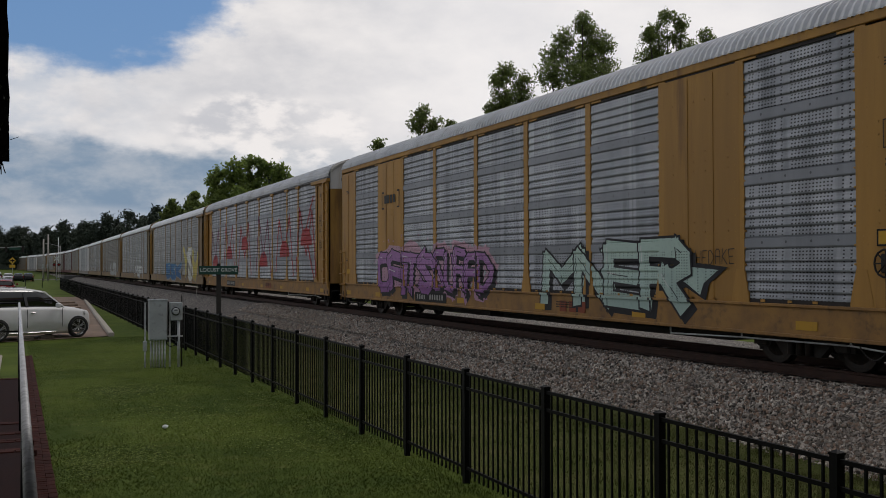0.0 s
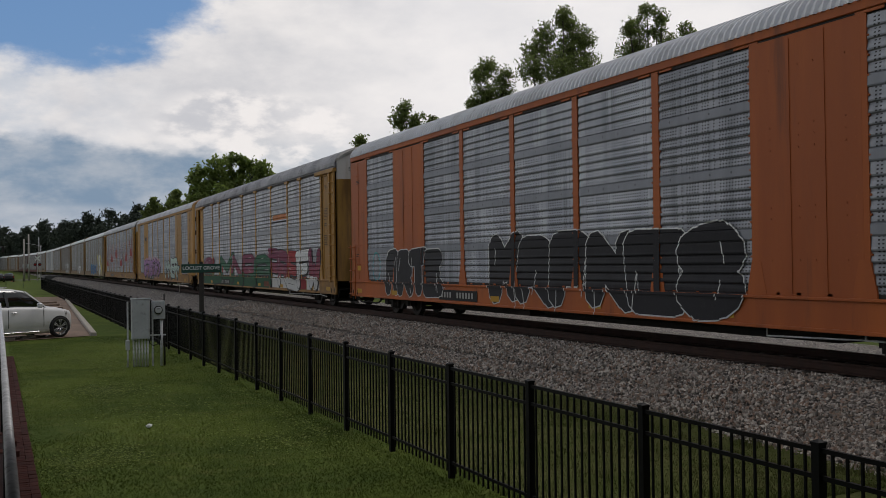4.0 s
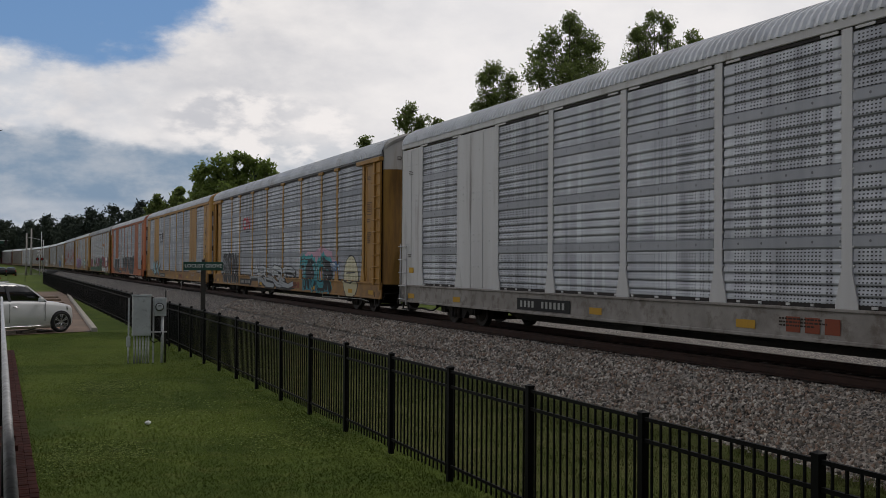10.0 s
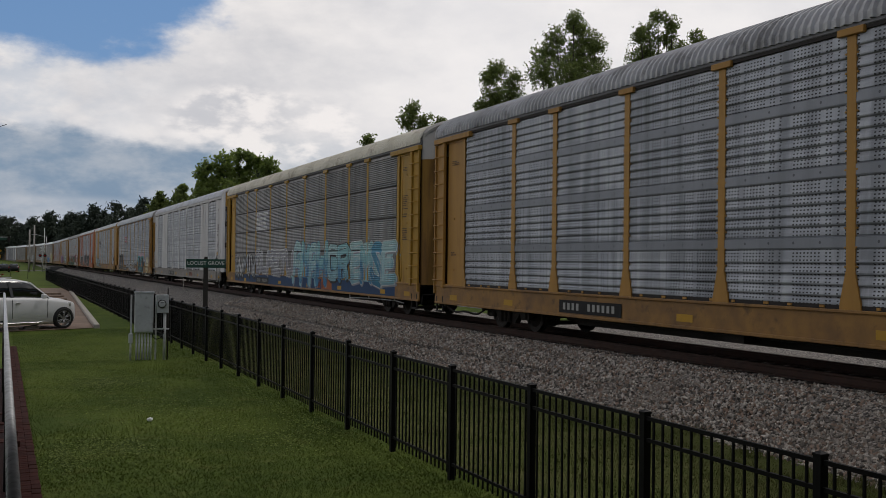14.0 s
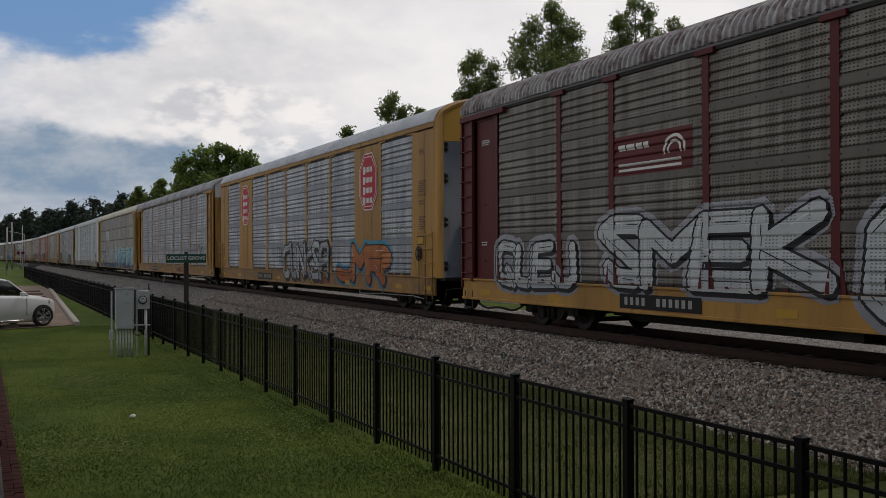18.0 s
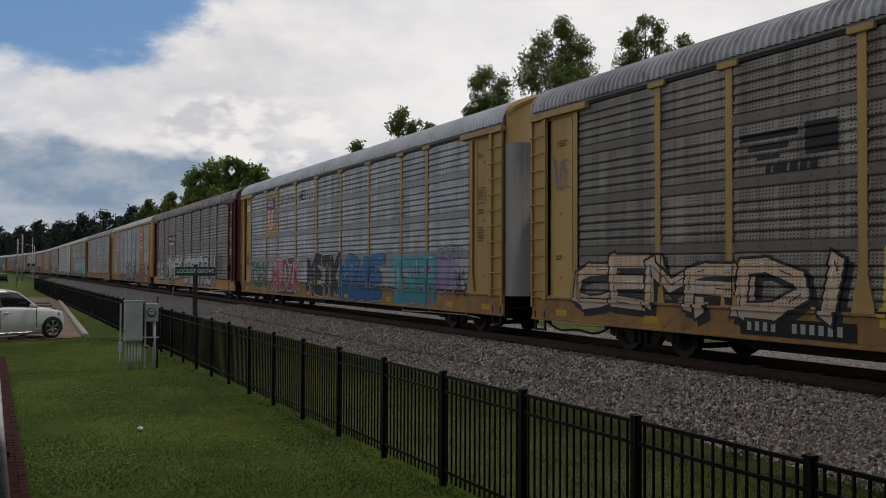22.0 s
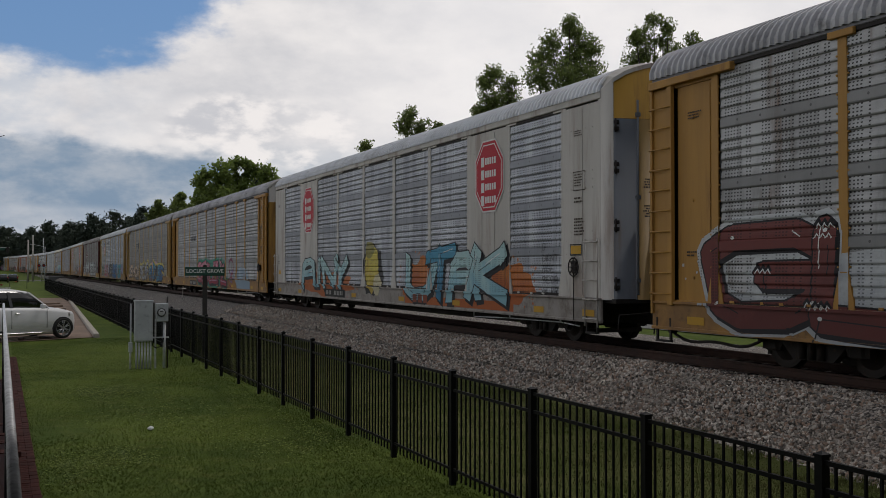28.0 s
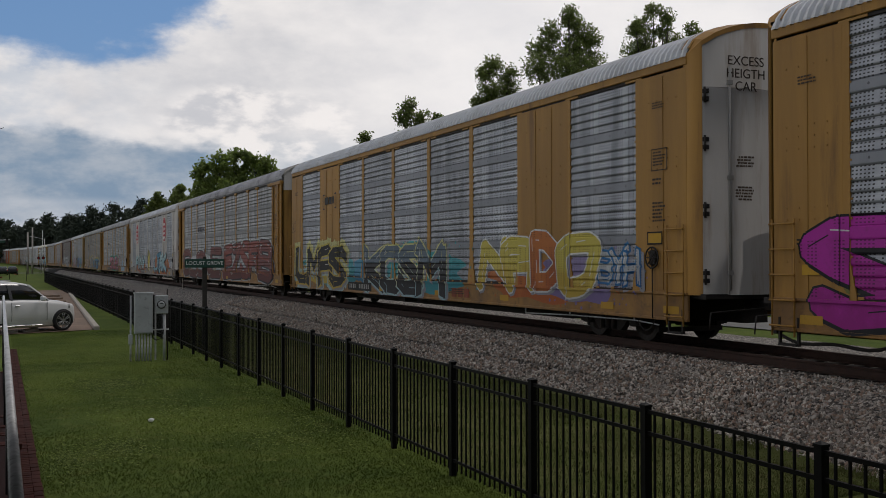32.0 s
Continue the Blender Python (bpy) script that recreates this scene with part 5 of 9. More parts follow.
def make_tree(x, y, height, clusters, seed, leaf=0.115, label="tall broad-leaved tree with an airy crown", mat=None, dense=48, gap=1.0):
    """A trunk with limbs; every limb ends in clusters of leaves. clusters: (dx, dz from the top, radius)."""
    rng = random.Random(seed)
    tree = thing("tree", label, "tree", group="trees beyond the train")
    tree.location = (x, y, lawn_z(y) - 0.05)
    tb, lb = Build(), Build()
    r0 = 0.016 * height + 0.08
    fork = Vector((rng.uniform(-0.3, 0.3), 0, height * 0.45))
    tb.tube((0, 0, 0), fork, r0 * 1.15, 9, r2=r0 * 0.7)
    for dx, dz, rad in clusters:
        c = Vector((dx, rng.uniform(-1, 1) * rad * 0.8, height - dz))
        mid = fork.lerp(c, 0.55) + Vector((dx * 0.12, rng.uniform(-0.4, 0.4), -0.1 * rad))
        tb.tube(fork, mid, r0 * 0.42, 6, r2=r0 * 0.22, caps=False)
        tb.tube(mid, c, r0 * 0.22, 5, r2=r0 * 0.07, caps=False)
        for i in range(int(9 * rad + 6)):
            d = Vector((rng.gauss(0, 1), rng.gauss(0, 1), rng.gauss(0, 0.9))).normalized() * rad * rng.uniform(0.5, 1.1)
            tb.tube(c + d * 0.1, c + d, 0.030, 3, r2=0.010, caps=False)
        # a loose mass of leaves with lobes and gaps, ragged at its rim
        for i in range(int(dense * (20 * rad * rad + 14))):
            d = Vector((rng.gauss(0, 1), rng.gauss(0, 1), rng.gauss(0, 1))).normalized()
            lobe = 1.0 + 0.55 * noise.noise(d * 2.1 + Vector((seed * 3.7, dx, dz))) + 0.28 * noise.noise(d * 5.5 + Vector((dx, seed, dz)))
            p = c + d * rad * lobe * rng.random() ** 0.42
            if noise.noise(p * (1.5 / gap)) < -0.20 or noise.noise(p * (3.6 / gap) + Vector((9, 1, seed))) < -0.30:
                continue
            leaf_card(lb, p, leaf, rng)
    part("trunk", tb.mesh("trunk", BARK), tree)
    part("crown", lb.mesh("crown", mat or LEAF), tree)
    return tree


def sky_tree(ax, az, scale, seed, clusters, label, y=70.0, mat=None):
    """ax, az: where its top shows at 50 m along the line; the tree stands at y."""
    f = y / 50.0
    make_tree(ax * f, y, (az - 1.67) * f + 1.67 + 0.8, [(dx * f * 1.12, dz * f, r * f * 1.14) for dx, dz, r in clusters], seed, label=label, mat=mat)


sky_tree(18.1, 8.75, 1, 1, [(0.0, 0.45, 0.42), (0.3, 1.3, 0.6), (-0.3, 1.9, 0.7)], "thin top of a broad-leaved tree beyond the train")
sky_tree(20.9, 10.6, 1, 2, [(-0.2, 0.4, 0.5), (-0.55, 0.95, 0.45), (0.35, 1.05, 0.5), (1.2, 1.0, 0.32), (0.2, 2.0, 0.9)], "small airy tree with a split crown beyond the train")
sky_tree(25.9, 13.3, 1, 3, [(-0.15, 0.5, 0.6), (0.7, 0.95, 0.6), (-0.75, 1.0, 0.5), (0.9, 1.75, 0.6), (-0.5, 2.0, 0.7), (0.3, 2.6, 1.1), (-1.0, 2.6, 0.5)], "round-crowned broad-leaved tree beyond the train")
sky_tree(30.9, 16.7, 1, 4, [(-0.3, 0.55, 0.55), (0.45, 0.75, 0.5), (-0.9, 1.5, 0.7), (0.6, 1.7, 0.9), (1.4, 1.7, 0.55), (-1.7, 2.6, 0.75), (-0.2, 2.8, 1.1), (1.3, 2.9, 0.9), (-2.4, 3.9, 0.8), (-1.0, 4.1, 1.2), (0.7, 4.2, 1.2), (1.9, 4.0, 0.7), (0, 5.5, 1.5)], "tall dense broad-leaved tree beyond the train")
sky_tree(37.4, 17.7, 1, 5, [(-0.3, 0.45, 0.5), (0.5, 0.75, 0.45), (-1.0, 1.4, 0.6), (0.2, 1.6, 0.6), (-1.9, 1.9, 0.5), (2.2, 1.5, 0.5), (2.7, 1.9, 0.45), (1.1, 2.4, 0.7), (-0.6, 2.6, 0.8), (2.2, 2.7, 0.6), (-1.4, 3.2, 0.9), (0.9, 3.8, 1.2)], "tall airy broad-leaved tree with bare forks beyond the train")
make_tree(24.4, 112, 15.1, [(0.4, 0.9, 1.3), (1.8, 1.0, 1.2), (-1.6, 1.5, 1.2), (-3.2, 1.8, 1.0), (3.2, 1.8, 1.3), (4.6, 2.8, 1.1), (-3.8, 2.8, 1.1), (-1.8, 3.2, 1.6), (0.6, 3.0, 1.8), (3.0, 4.0, 1.7), (-3.8, 4.8, 1.3), (-1.6, 5.6, 2.0), (1.8, 6.0, 2.1), (5.4, 4.4, 1.1), (-3.2, 7.2, 1.6)], 6, leaf=0.24, label="broad green tree beside the line", mat=LEAF_BRIGHT, dense=24, gap=1.8)
for i, (x, y, h) in enumerate(((24.6, 150, 14.0), (21.7, 152, 13.0), (30, 160, 14))):
    make_tree(x, y, h, [(0, 0.8, 0.7), (-0.6, 2.2, 1.2), (0.7, 2.4, 1.1), (0, 4.0, 1.7), (-1.2, 5.2, 1.6), (1.2, 5.6, 1.6)], 20 + i, leaf=0.36, label="narrow dark tree at the edge of the woods", mat=LEAF, dense=20, gap=1.6)


def make_woods():
    rng = random.Random(8)
    lb = Build()
    line = [(36, 180), (37, 230), (34, 280), (25, 330), (12, 375), (-4, 410), (-24, 440), (-60, 470), (-120, 480), (-220, 470)]
    def tree_at(x, y, h, r):
        for i in range(int(120 * r / 3)):
            a, u = rng.uniform(0, 6.28), rng.random()
            z = h * (0.25 + 0.75 * u)
            rr = r * math.sqrt(max(0.05, 1 - (2 * u - 0.75) ** 2 * 0.7)) * rng.uniform(0.4, 1.05)
            c = Vector((x + rr * math.cos(a), y + rr * math.sin(a), z - 0.9))
            cr = rng.uniform(0.5, 1.1)
            for j in range(10):
                leaf_card(lb, c + Vector((rng.gauss(0, 1), rng.gauss(0, 1), rng.gauss(0, 0.8))) * cr * 0.7, 0.50, rng)
    for (xa, ya), (xb, yb) in zip(line, line[1:]):
        n = int(math.hypot(xb - xa, yb - ya) / 3.0)
        for i in range(n):
            f = (i + rng.random()) / n
            x, y = xa + (xb - xa) * f + rng.uniform(-3, 8), ya + (yb - ya) * f + rng.uniform(0, 9)
            tree_at(x, y, rng.uniform(14.6, 18.2) + (2.5 if rng.random() < 0.12 else 0) + max(0, (y - 330) * 0.004), rng.uniform(2.2, 4.0))
    tagged(new("woods", lb.mesh("woods", LEAF_FAR)), "dark mixed woods on the horizon", "woods", kind="stuff")
    # a dark understorey so that no light shows between the far trunks
    ub = Build()
    rows = []
    for z, off in ((-1.2, 0), (5, 1), (10.5, 3), (13.0, 6)):
        rows.append([(x + off * 0.6, y + off + 4, z + (1.5 * noise.noise((x * 0.13, y * 0.09, z)) if z > 0 else 0)) for x, y in [(line[i][0] + (line[i + 1][0] - line[i][0]) * f, line[i][1] + (line[i + 1][1] - line[i][1]) * f) for i in range(len(line) - 1) for f in (0, 0.25, 0.5, 0.75)]])
    ub.grid(rows)
    tagged(new("woods_understorey", ub.mesh("woods_understorey", LEAF_FAR)), "dark undergrowth of the far woods", "woods", kind="stuff")
    # brush beyond the road on the far side of the line
    sb = Build()
    for i in range(150):
        y = -80 + 330 * rng.random()
        x = 36 + 10 * rng.random()
        r = rng.uniform(0.6, 1.4)
        for j in range(45):
            leaf_card(sb, Vector((x, y, lawn_z(y) + 0.2)) + Vector((rng.gauss(0, 1) * r, rng.gauss(0, 1) * r, abs(rng.gauss(0, 0.8)) * r)), 0.35, rng)
    tagged(new("roadside_brush", sb.mesh("roadside_brush", LEAF_FAR)), "low dark brush beyond the road", "brush", kind="stuff")
    # a belt of trees added beyond the road to block low sky light, below the tops of the near trees
    belt = Build()
    for i in range(130):
        y, x, h, r = -120 + 270 * i / 130 + rng.uniform(-1, 1), rng.uniform(43, 52), rng.uniform(8.5, 11.5), rng.uniform(2.2, 3.4)
        for j in range(40):
            d = Vector((rng.gauss(0, 1), rng.gauss(0, 1), rng.gauss(0, 1))).normalized() * rng.random() ** 0.4
            c = Vector((x + d.x * r, y + d.y * r, lawn_z(y) + h * 0.55 + d.z * h * 0.45))
            for q in range(4):
                leaf_card(belt, c + Vector((rng.gauss(0, 0.5), rng.gauss(0, 0.5), rng.gauss(0, 0.5))), 0.6, rng)
    tagged(new("tree_belt", belt.mesh("tree_belt", LEAF_FAR)), "belt of dark trees added beyond the road to block low sky light", "woods", kind="stuff")


make_woods()


# ---- the lawn's things ----
def make_cabinet():
    cab = thing("utility_cabinet", "grey metal electrical cabinet on conduit legs on the lawn", "electrical cabinet", pose(3.27, 25.57, 0, 0, 0, -4))
    b = Build()
    b.box(-0.225, 0.225, -0.11, 0.11, -0.16, 0.84, bevel=0.012)
    part("body", b.mesh("body", GREY_BOX), cab)
    d = Build()
    d.box(-0.205, 0.205, -0.125, -0.112, -0.13, 0.81, bevel=0.005)
    door = part("door", d.mesh("door", GREY_BOX), cab)
    h = Build()
    h.box(0.15, 0.175, -0.145, -0.125, 0.28, 0.40, bevel=0.004)
    part("handle", h.mesh("handle", GALV_PIPE), door)
    g = Build()
    g.box(-0.24, 0.24, -0.13, 0.12, 0.84, 0.865)
    part("rain_hood", g.mesh("rain_hood", GREY_BOX), cab)
    pipe = Build()
    pipe.tube((0, 0, -0.92), (0, 0, -0.16), 0.022, 10)
    me = pipe.mesh("conduit", GALV_PIPE)
    for x in (-0.17, -0.10, -0.03, 0.04, 0.11, 0.175):
        part("conduit", me, cab, m=pose(x, 0.0, 0))
    s = Build()
    s.box(-0.36, -0.26, -0.06, 0.06, -0.42, -0.18, bevel=0.01)
    part("outlet_box", s.mesh("outlet_box", GREY_BOX), cab)
    part("conduit", me, cab, m=pose(-0.31, 0, -0.02))
    back = Build()
    for x in (-0.30, 0.30):
        back.box(x - 0.02, x + 0.02, 0.11, 0.15, -0.92, 0.78)
    part("frame", back.mesh("frame", GALV_PIPE), cab)
    arm = Build()
    arm.box(0.225, 0.62, 0.02, 0.05, -0.09, -0.055)
    part("brace", arm.mesh("brace", GALV_PIPE), cab)
    cable = Build()
    pts = [(0.20, -0.02, -0.16), (0.22, -0.05, -0.27), (0.30, -0.07, -0.33), (0.40, -0.06, -0.30), (0.47, -0.03, -0.20), (0.49, 0.0, -0.08)]
    for p, q in zip(pts, pts[1:]):
        cable.tube(p, q, 0.012, 6)
    part("cable", cable.mesh("cable", BLACK_METAL), cab, "black sagging cable")
    met = thing("electric_meter", "round glass electric meter in a grey box on a pipe", "electric meter", pose(3.72, 25.57, 0, 0, 0, -4))
    m1 = Build()
    m1.box(-0.15, 0.15, -0.09, 0.07, 0.33, 0.79, bevel=0.012)
    part("box", m1.mesh("box", GREY_BOX), met)
    m2 = Build()
    m2.tube((-0.02, -0.09, 0.56), (-0.02, -0.13, 0.56), 0.105, 20)
    part("collar", m2.mesh("collar", TRUCK), met)
    m3 = Build()
    m3.tube((-0.02, -0.13, 0.56), (-0.02, -0.17, 0.56), 0.085, 20, r2=0.07)
    dial = part("dial", m3.mesh("dial", GREY_BOX), met, "pale dial under glass")
    m4 = Build()
    m4.box(-0.06, 0.02, -0.173, -0.171, 0.58, 0.60)
    part("register", m4.mesh("register", TRUCK), dial)
    m5 = Build()
    m5.tube((0.06, 0, -0.92), (0.06, 0, 0.33), 0.038, 12)
    part("pipe", m5.mesh("pipe", GALV_PIPE), met)
    m6 = Build()
    m6.tube((0.14, 0.06, -0.92), (0.14, 0.06, 0.95), 0.02, 8)
    part("ground_rod", m6.mesh("ground_rod", TRUCK), met)


make_cabinet()


def text_mesh(body, mat, height, extrude=0.002, offset=0.0, align="CENTER", spacing=1.0):
    """Letters of the built-in font, lying in the xz plane and facing -y."""
    cu = bpy.data.curves.new("lettering", "FONT")
    cu.body, cu.size, cu.extrude, cu.offset, cu.align_x, cu.align_y = body, height * 1.42, extrude, offset, align, "CENTER"
    cu.space_character = spacing
    ob = bpy.data.objects.new("lettering", cu)
    me = bpy.data.meshes.new_from_object(ob)
    bpy.data.objects.remove(ob)
    me.transform(Matrix.Rotation(math.pi / 2, 4, "X"))
    me.materials.clear()
    me.materials.append(mat)
    return me


SIGN_GREEN = material("green_enamel", (0.006, 0.055, 0.038), 0.4, 0, 0.12, 3, 30, 0.03)
SIGN_WHITE = material("white_sheeting", (0.62, 0.64, 0.62), 0.5, 0, 0.08, 3, 30, 0.0)
POST_WOOD = material("dark_painted_timber", (0.030, 0.026, 0.022), 0.8, 0, 0.3, 5, 50, 0.3)


def make_station_sign():
    s = thing("station_sign", "green name board with white letters on a dark timber post", "sign", pose(5.62, 30.0, 0, 0, 0, -11))
    b = Build()
    b.box(-0.58, 0.58, -0.10, -0.075, 1.45, 1.71, bevel=0.006)
    board = part("board", b.mesh("board", SIGN_GREEN), s)
    part("lettering", text_mesh("LOCUST GROVE", SIGN_WHITE, 0.105, offset=0.002), board, m=pose(0, -0.102, 1.585))
    p = Build()
    p.box(-0.07, 0.07, -0.07, 0.07, -0.9, 1.70, bevel=0.008)
    part("post", p.mesh("post", POST_WOOD), s)
    c = Build()
    c.box(-0.05, 0.05, -0.075, 0.075, 1.70, 1.78)
    part("cap", c.mesh("cap", POST_WOOD), s)


make_station_sign()


def make_litter():
    rng = random.Random(12)
    b = Build()
    rings = []
    for i in range(5):
        g = i / 4
        r = 0.045 * math.sin(math.pi * (0.12 + 0.8 * g))
        rings.append([(r * (1 + 0.35 * rng.random()) * math.cos(a * math.pi / 4), r * (1 + 0.35 * rng.random()) * math.sin(a * math.pi / 4), 0.06 * g) for a in range(8)])
    b.loft(rings, sm=False)
    thing("paper_litter", "crumpled white paper scrap on the grass", "litter", pose(2.1, 15.53, lawn_z(15.5) + 0.005), data=b.mesh("paper_litter", SIGN_WHITE))


make_litter()

# kerb, parking bay
BRICK = material("red_brick", (0.050, 0.019, 0.015), 0.9, 0, 0.3, 3, 50, 0.3, rand=0.25, spec=0.08)
PAVER = material("tan_paving", (0.17, 0.115, 0.08), 0.9, 0, 0.25, 0.8, 50, 0.3, dirt=(0.11, 0.075, 0.055))


def make_bay():
    b = Build()
    rows = [[(x + (y - 38) * 0.038, y, lawn_z(y) + 0.02) for x in (-40, -8, -2, 3.1)] for y in (38.8, 50, 65, 80, 90)]
    rows[0] = [(-40, 33.2, lawn_z(33) + 0.02), (-8, 33.2, lawn_z(33) + 0.02), (-2, 35.7, lawn_z(33) + 0.02), (3.1, 37.95, lawn_z(38) + 0.02)]
    b.grid(rows, flip=False)
    tagged(new("pavement", b.mesh("pavement", PAVER)), "tan paved parking bay", "pavement", kind="structure")
    k = tagged(new("kerb"), "pale concrete kerb beside the parking bay", "kerb", kind="structure")
    kb = Build()
    kb.box(-0.10, 0.10, 0.0, 2.98, -0.1, 0.15, bevel=0.025)
    me = kb.mesh("kerb_stone", CONCRETE)
    for i in range(17):
        y = 37.9 + i * 3.0
        part("kerb_stone", me, k, m=pose(3.2 + (y - 37.9) * 0.038, y, lawn_z(y), 0, 0, -2.2))
    for i in range(4):
        t = Build()
        t.box(-1.1, 1.1, -0.12, 0.12, 0, 0.13, bevel=0.02)
        thing("wheel_stop", "weathered timber wheel stop in the parking bay", "wheel stop", pose(2.4 + i * 0.10, 58 + i * 5.2, lawn_z(60) + 0.02, 0, 0, 8), group="wheel stops", data=t.mesh("wheel_stop", material("weathered_timber", (0.20, 0.15, 0.11), 0.9, 0, 0.3, 4, 40, 0.3)))


make_bay()


def make_small_markers():
    st = Build()
    st.box(-0.02, 0.02, -0.02, 0.02, -0.35, 0.72, bevel=0.004)
    thing("marker_stake", "thin pale marker stake on the track bed", "stake", pose(11.08, 67.0, -0.24, 0, 2, 0), data=st.mesh("marker_stake", CONCRETE))
    for x, y in ((0.29, 37.2), (0.98, 37.72)):
        k = Build()
        k.box(-0.28, 0.28, -0.09, 0.09, -0.05, 0.11, bevel=0.03)
        thing("kerb_block", "pale concrete block under the parked car", "kerb block", pose(x, y, lawn_z(37) + 0.02, 0, 0, 30), group="kerb blocks", data=k.mesh("kerb_block", CONCRETE))


make_small_markers()


def make_steps():
    """Brick steps with a low brick cheek and a pipe handrail, beside the lawn."""
    st = tagged(new("brick_steps"), "dark red brick steps going down beside the lawn", "steps", kind="structure")
    rng = random.Random(5)
    br = Build()
    br.box(-0.098, 0.098, -0.047, 0.047, -0.03, 0.03, bevel=0.004)
    brick = br.mesh("brick", BRICK)
    mortar = material("dark_brick_paving", (0.020, 0.0095, 0.009), 0.95, 0, 0.2, 4, 60, 0.3, spec=0.08)
    steps = [(5.0, 10.8, -0.14), (10.8, 12.4, -0.30), (12.4, 14.0, -0.46), (14.0, 16.0, -0.62), (16.0, 23.5, -0.74)]
    for y0, y1, z in steps:
        b = Build()
        b.box(-3.0, 0.10, y0, y1, -1.1, z - 0.012)
        part("tread_bed", b.mesh("tread_bed", mortar), st)
        for j in range(15):
            part("brick", brick, st, m=pose(-2.9 + j * 0.207, y1 - 0.05 + 0.0, z - 0.03 + rng.uniform(-0.002, 0.002)))
            part("brick", brick, st, m=pose(-2.8 + j * 0.207, y1 - 0.152, z - 0.03 + rng.uniform(-0.002, 0.002)))
    w = Build()
    w.box(0.12, 0.40, 4.0, 30.4, -1.1, -0.83)
    part("edging_bed", w.mesh("edging_bed", mortar), st)
    for i in range(236):
        y = 4.1 + i * 0.111
        z = lawn_z(y) + 0.012
        part("brick", brick, st, "", pose(0.22 + rng.uniform(-0.004, 0.004), y, z + rng.uniform(-0.003, 0.003)))
        if i % 2 == 0:
            part("brick", brick, st, "", pose(0.365 + rng.uniform(-0.004, 0.004), y + 0.05, z + rng.uniform(-0.003, 0.003), 0, 0, 90))
    path = Build()
    path.box(-3.2, -0.36, 23.6, 30.6, -1.1, -0.80, bevel=0.02)
    part("path_slab", path.mesh("path_slab", CONCRETE), st, "pale concrete slab below the steps")
    r = thing("handrail", "worn galvanised pipe handrail beside the brick steps", "handrail")
    p = Build()
    p.tube((0.05, 2.6, 0.85), (0.06, 24.8, 0.85), 0.025, 12)
    part("top_rail", p.mesh("top_rail", GALV_PIPE), r)
    q = Build()
    q.tube((0.05, 2.6, 0.28), (0.06, 24.8, 0.28), 0.012, 8)
    part("lower_rail", q.mesh("lower_rail", BLACK_METAL), r)
    post = Build()
    post.tube((0, 0, -0.8), (0, 0, 0.85), 0.02, 10)
    me = post.mesh("post", BLACK_METAL)
    for y in (8.4, 14.0, 19.4, 24.8):
        part("post", me, r, m=pose(0.055, y, 0))
    c = Build()
    c.tube((0.06, 24.8, 0.85), (-2.6, 24.8, 0.85), 0.024, 10)
    part("cross_rail", c.mesh("cross_rail", BLACK_METAL), r)
    e = Build()
    e.tube((0.06, 24.8, 0.2), (-2.6, 24.8, 0.2), 0.02, 8)
    part("cross_rail", e.mesh("cross_rail", BLACK_METAL), r)
    for x in (-1.3, -2.6):
        part("post", me, r, m=pose(x, 24.8, 0))


make_steps()


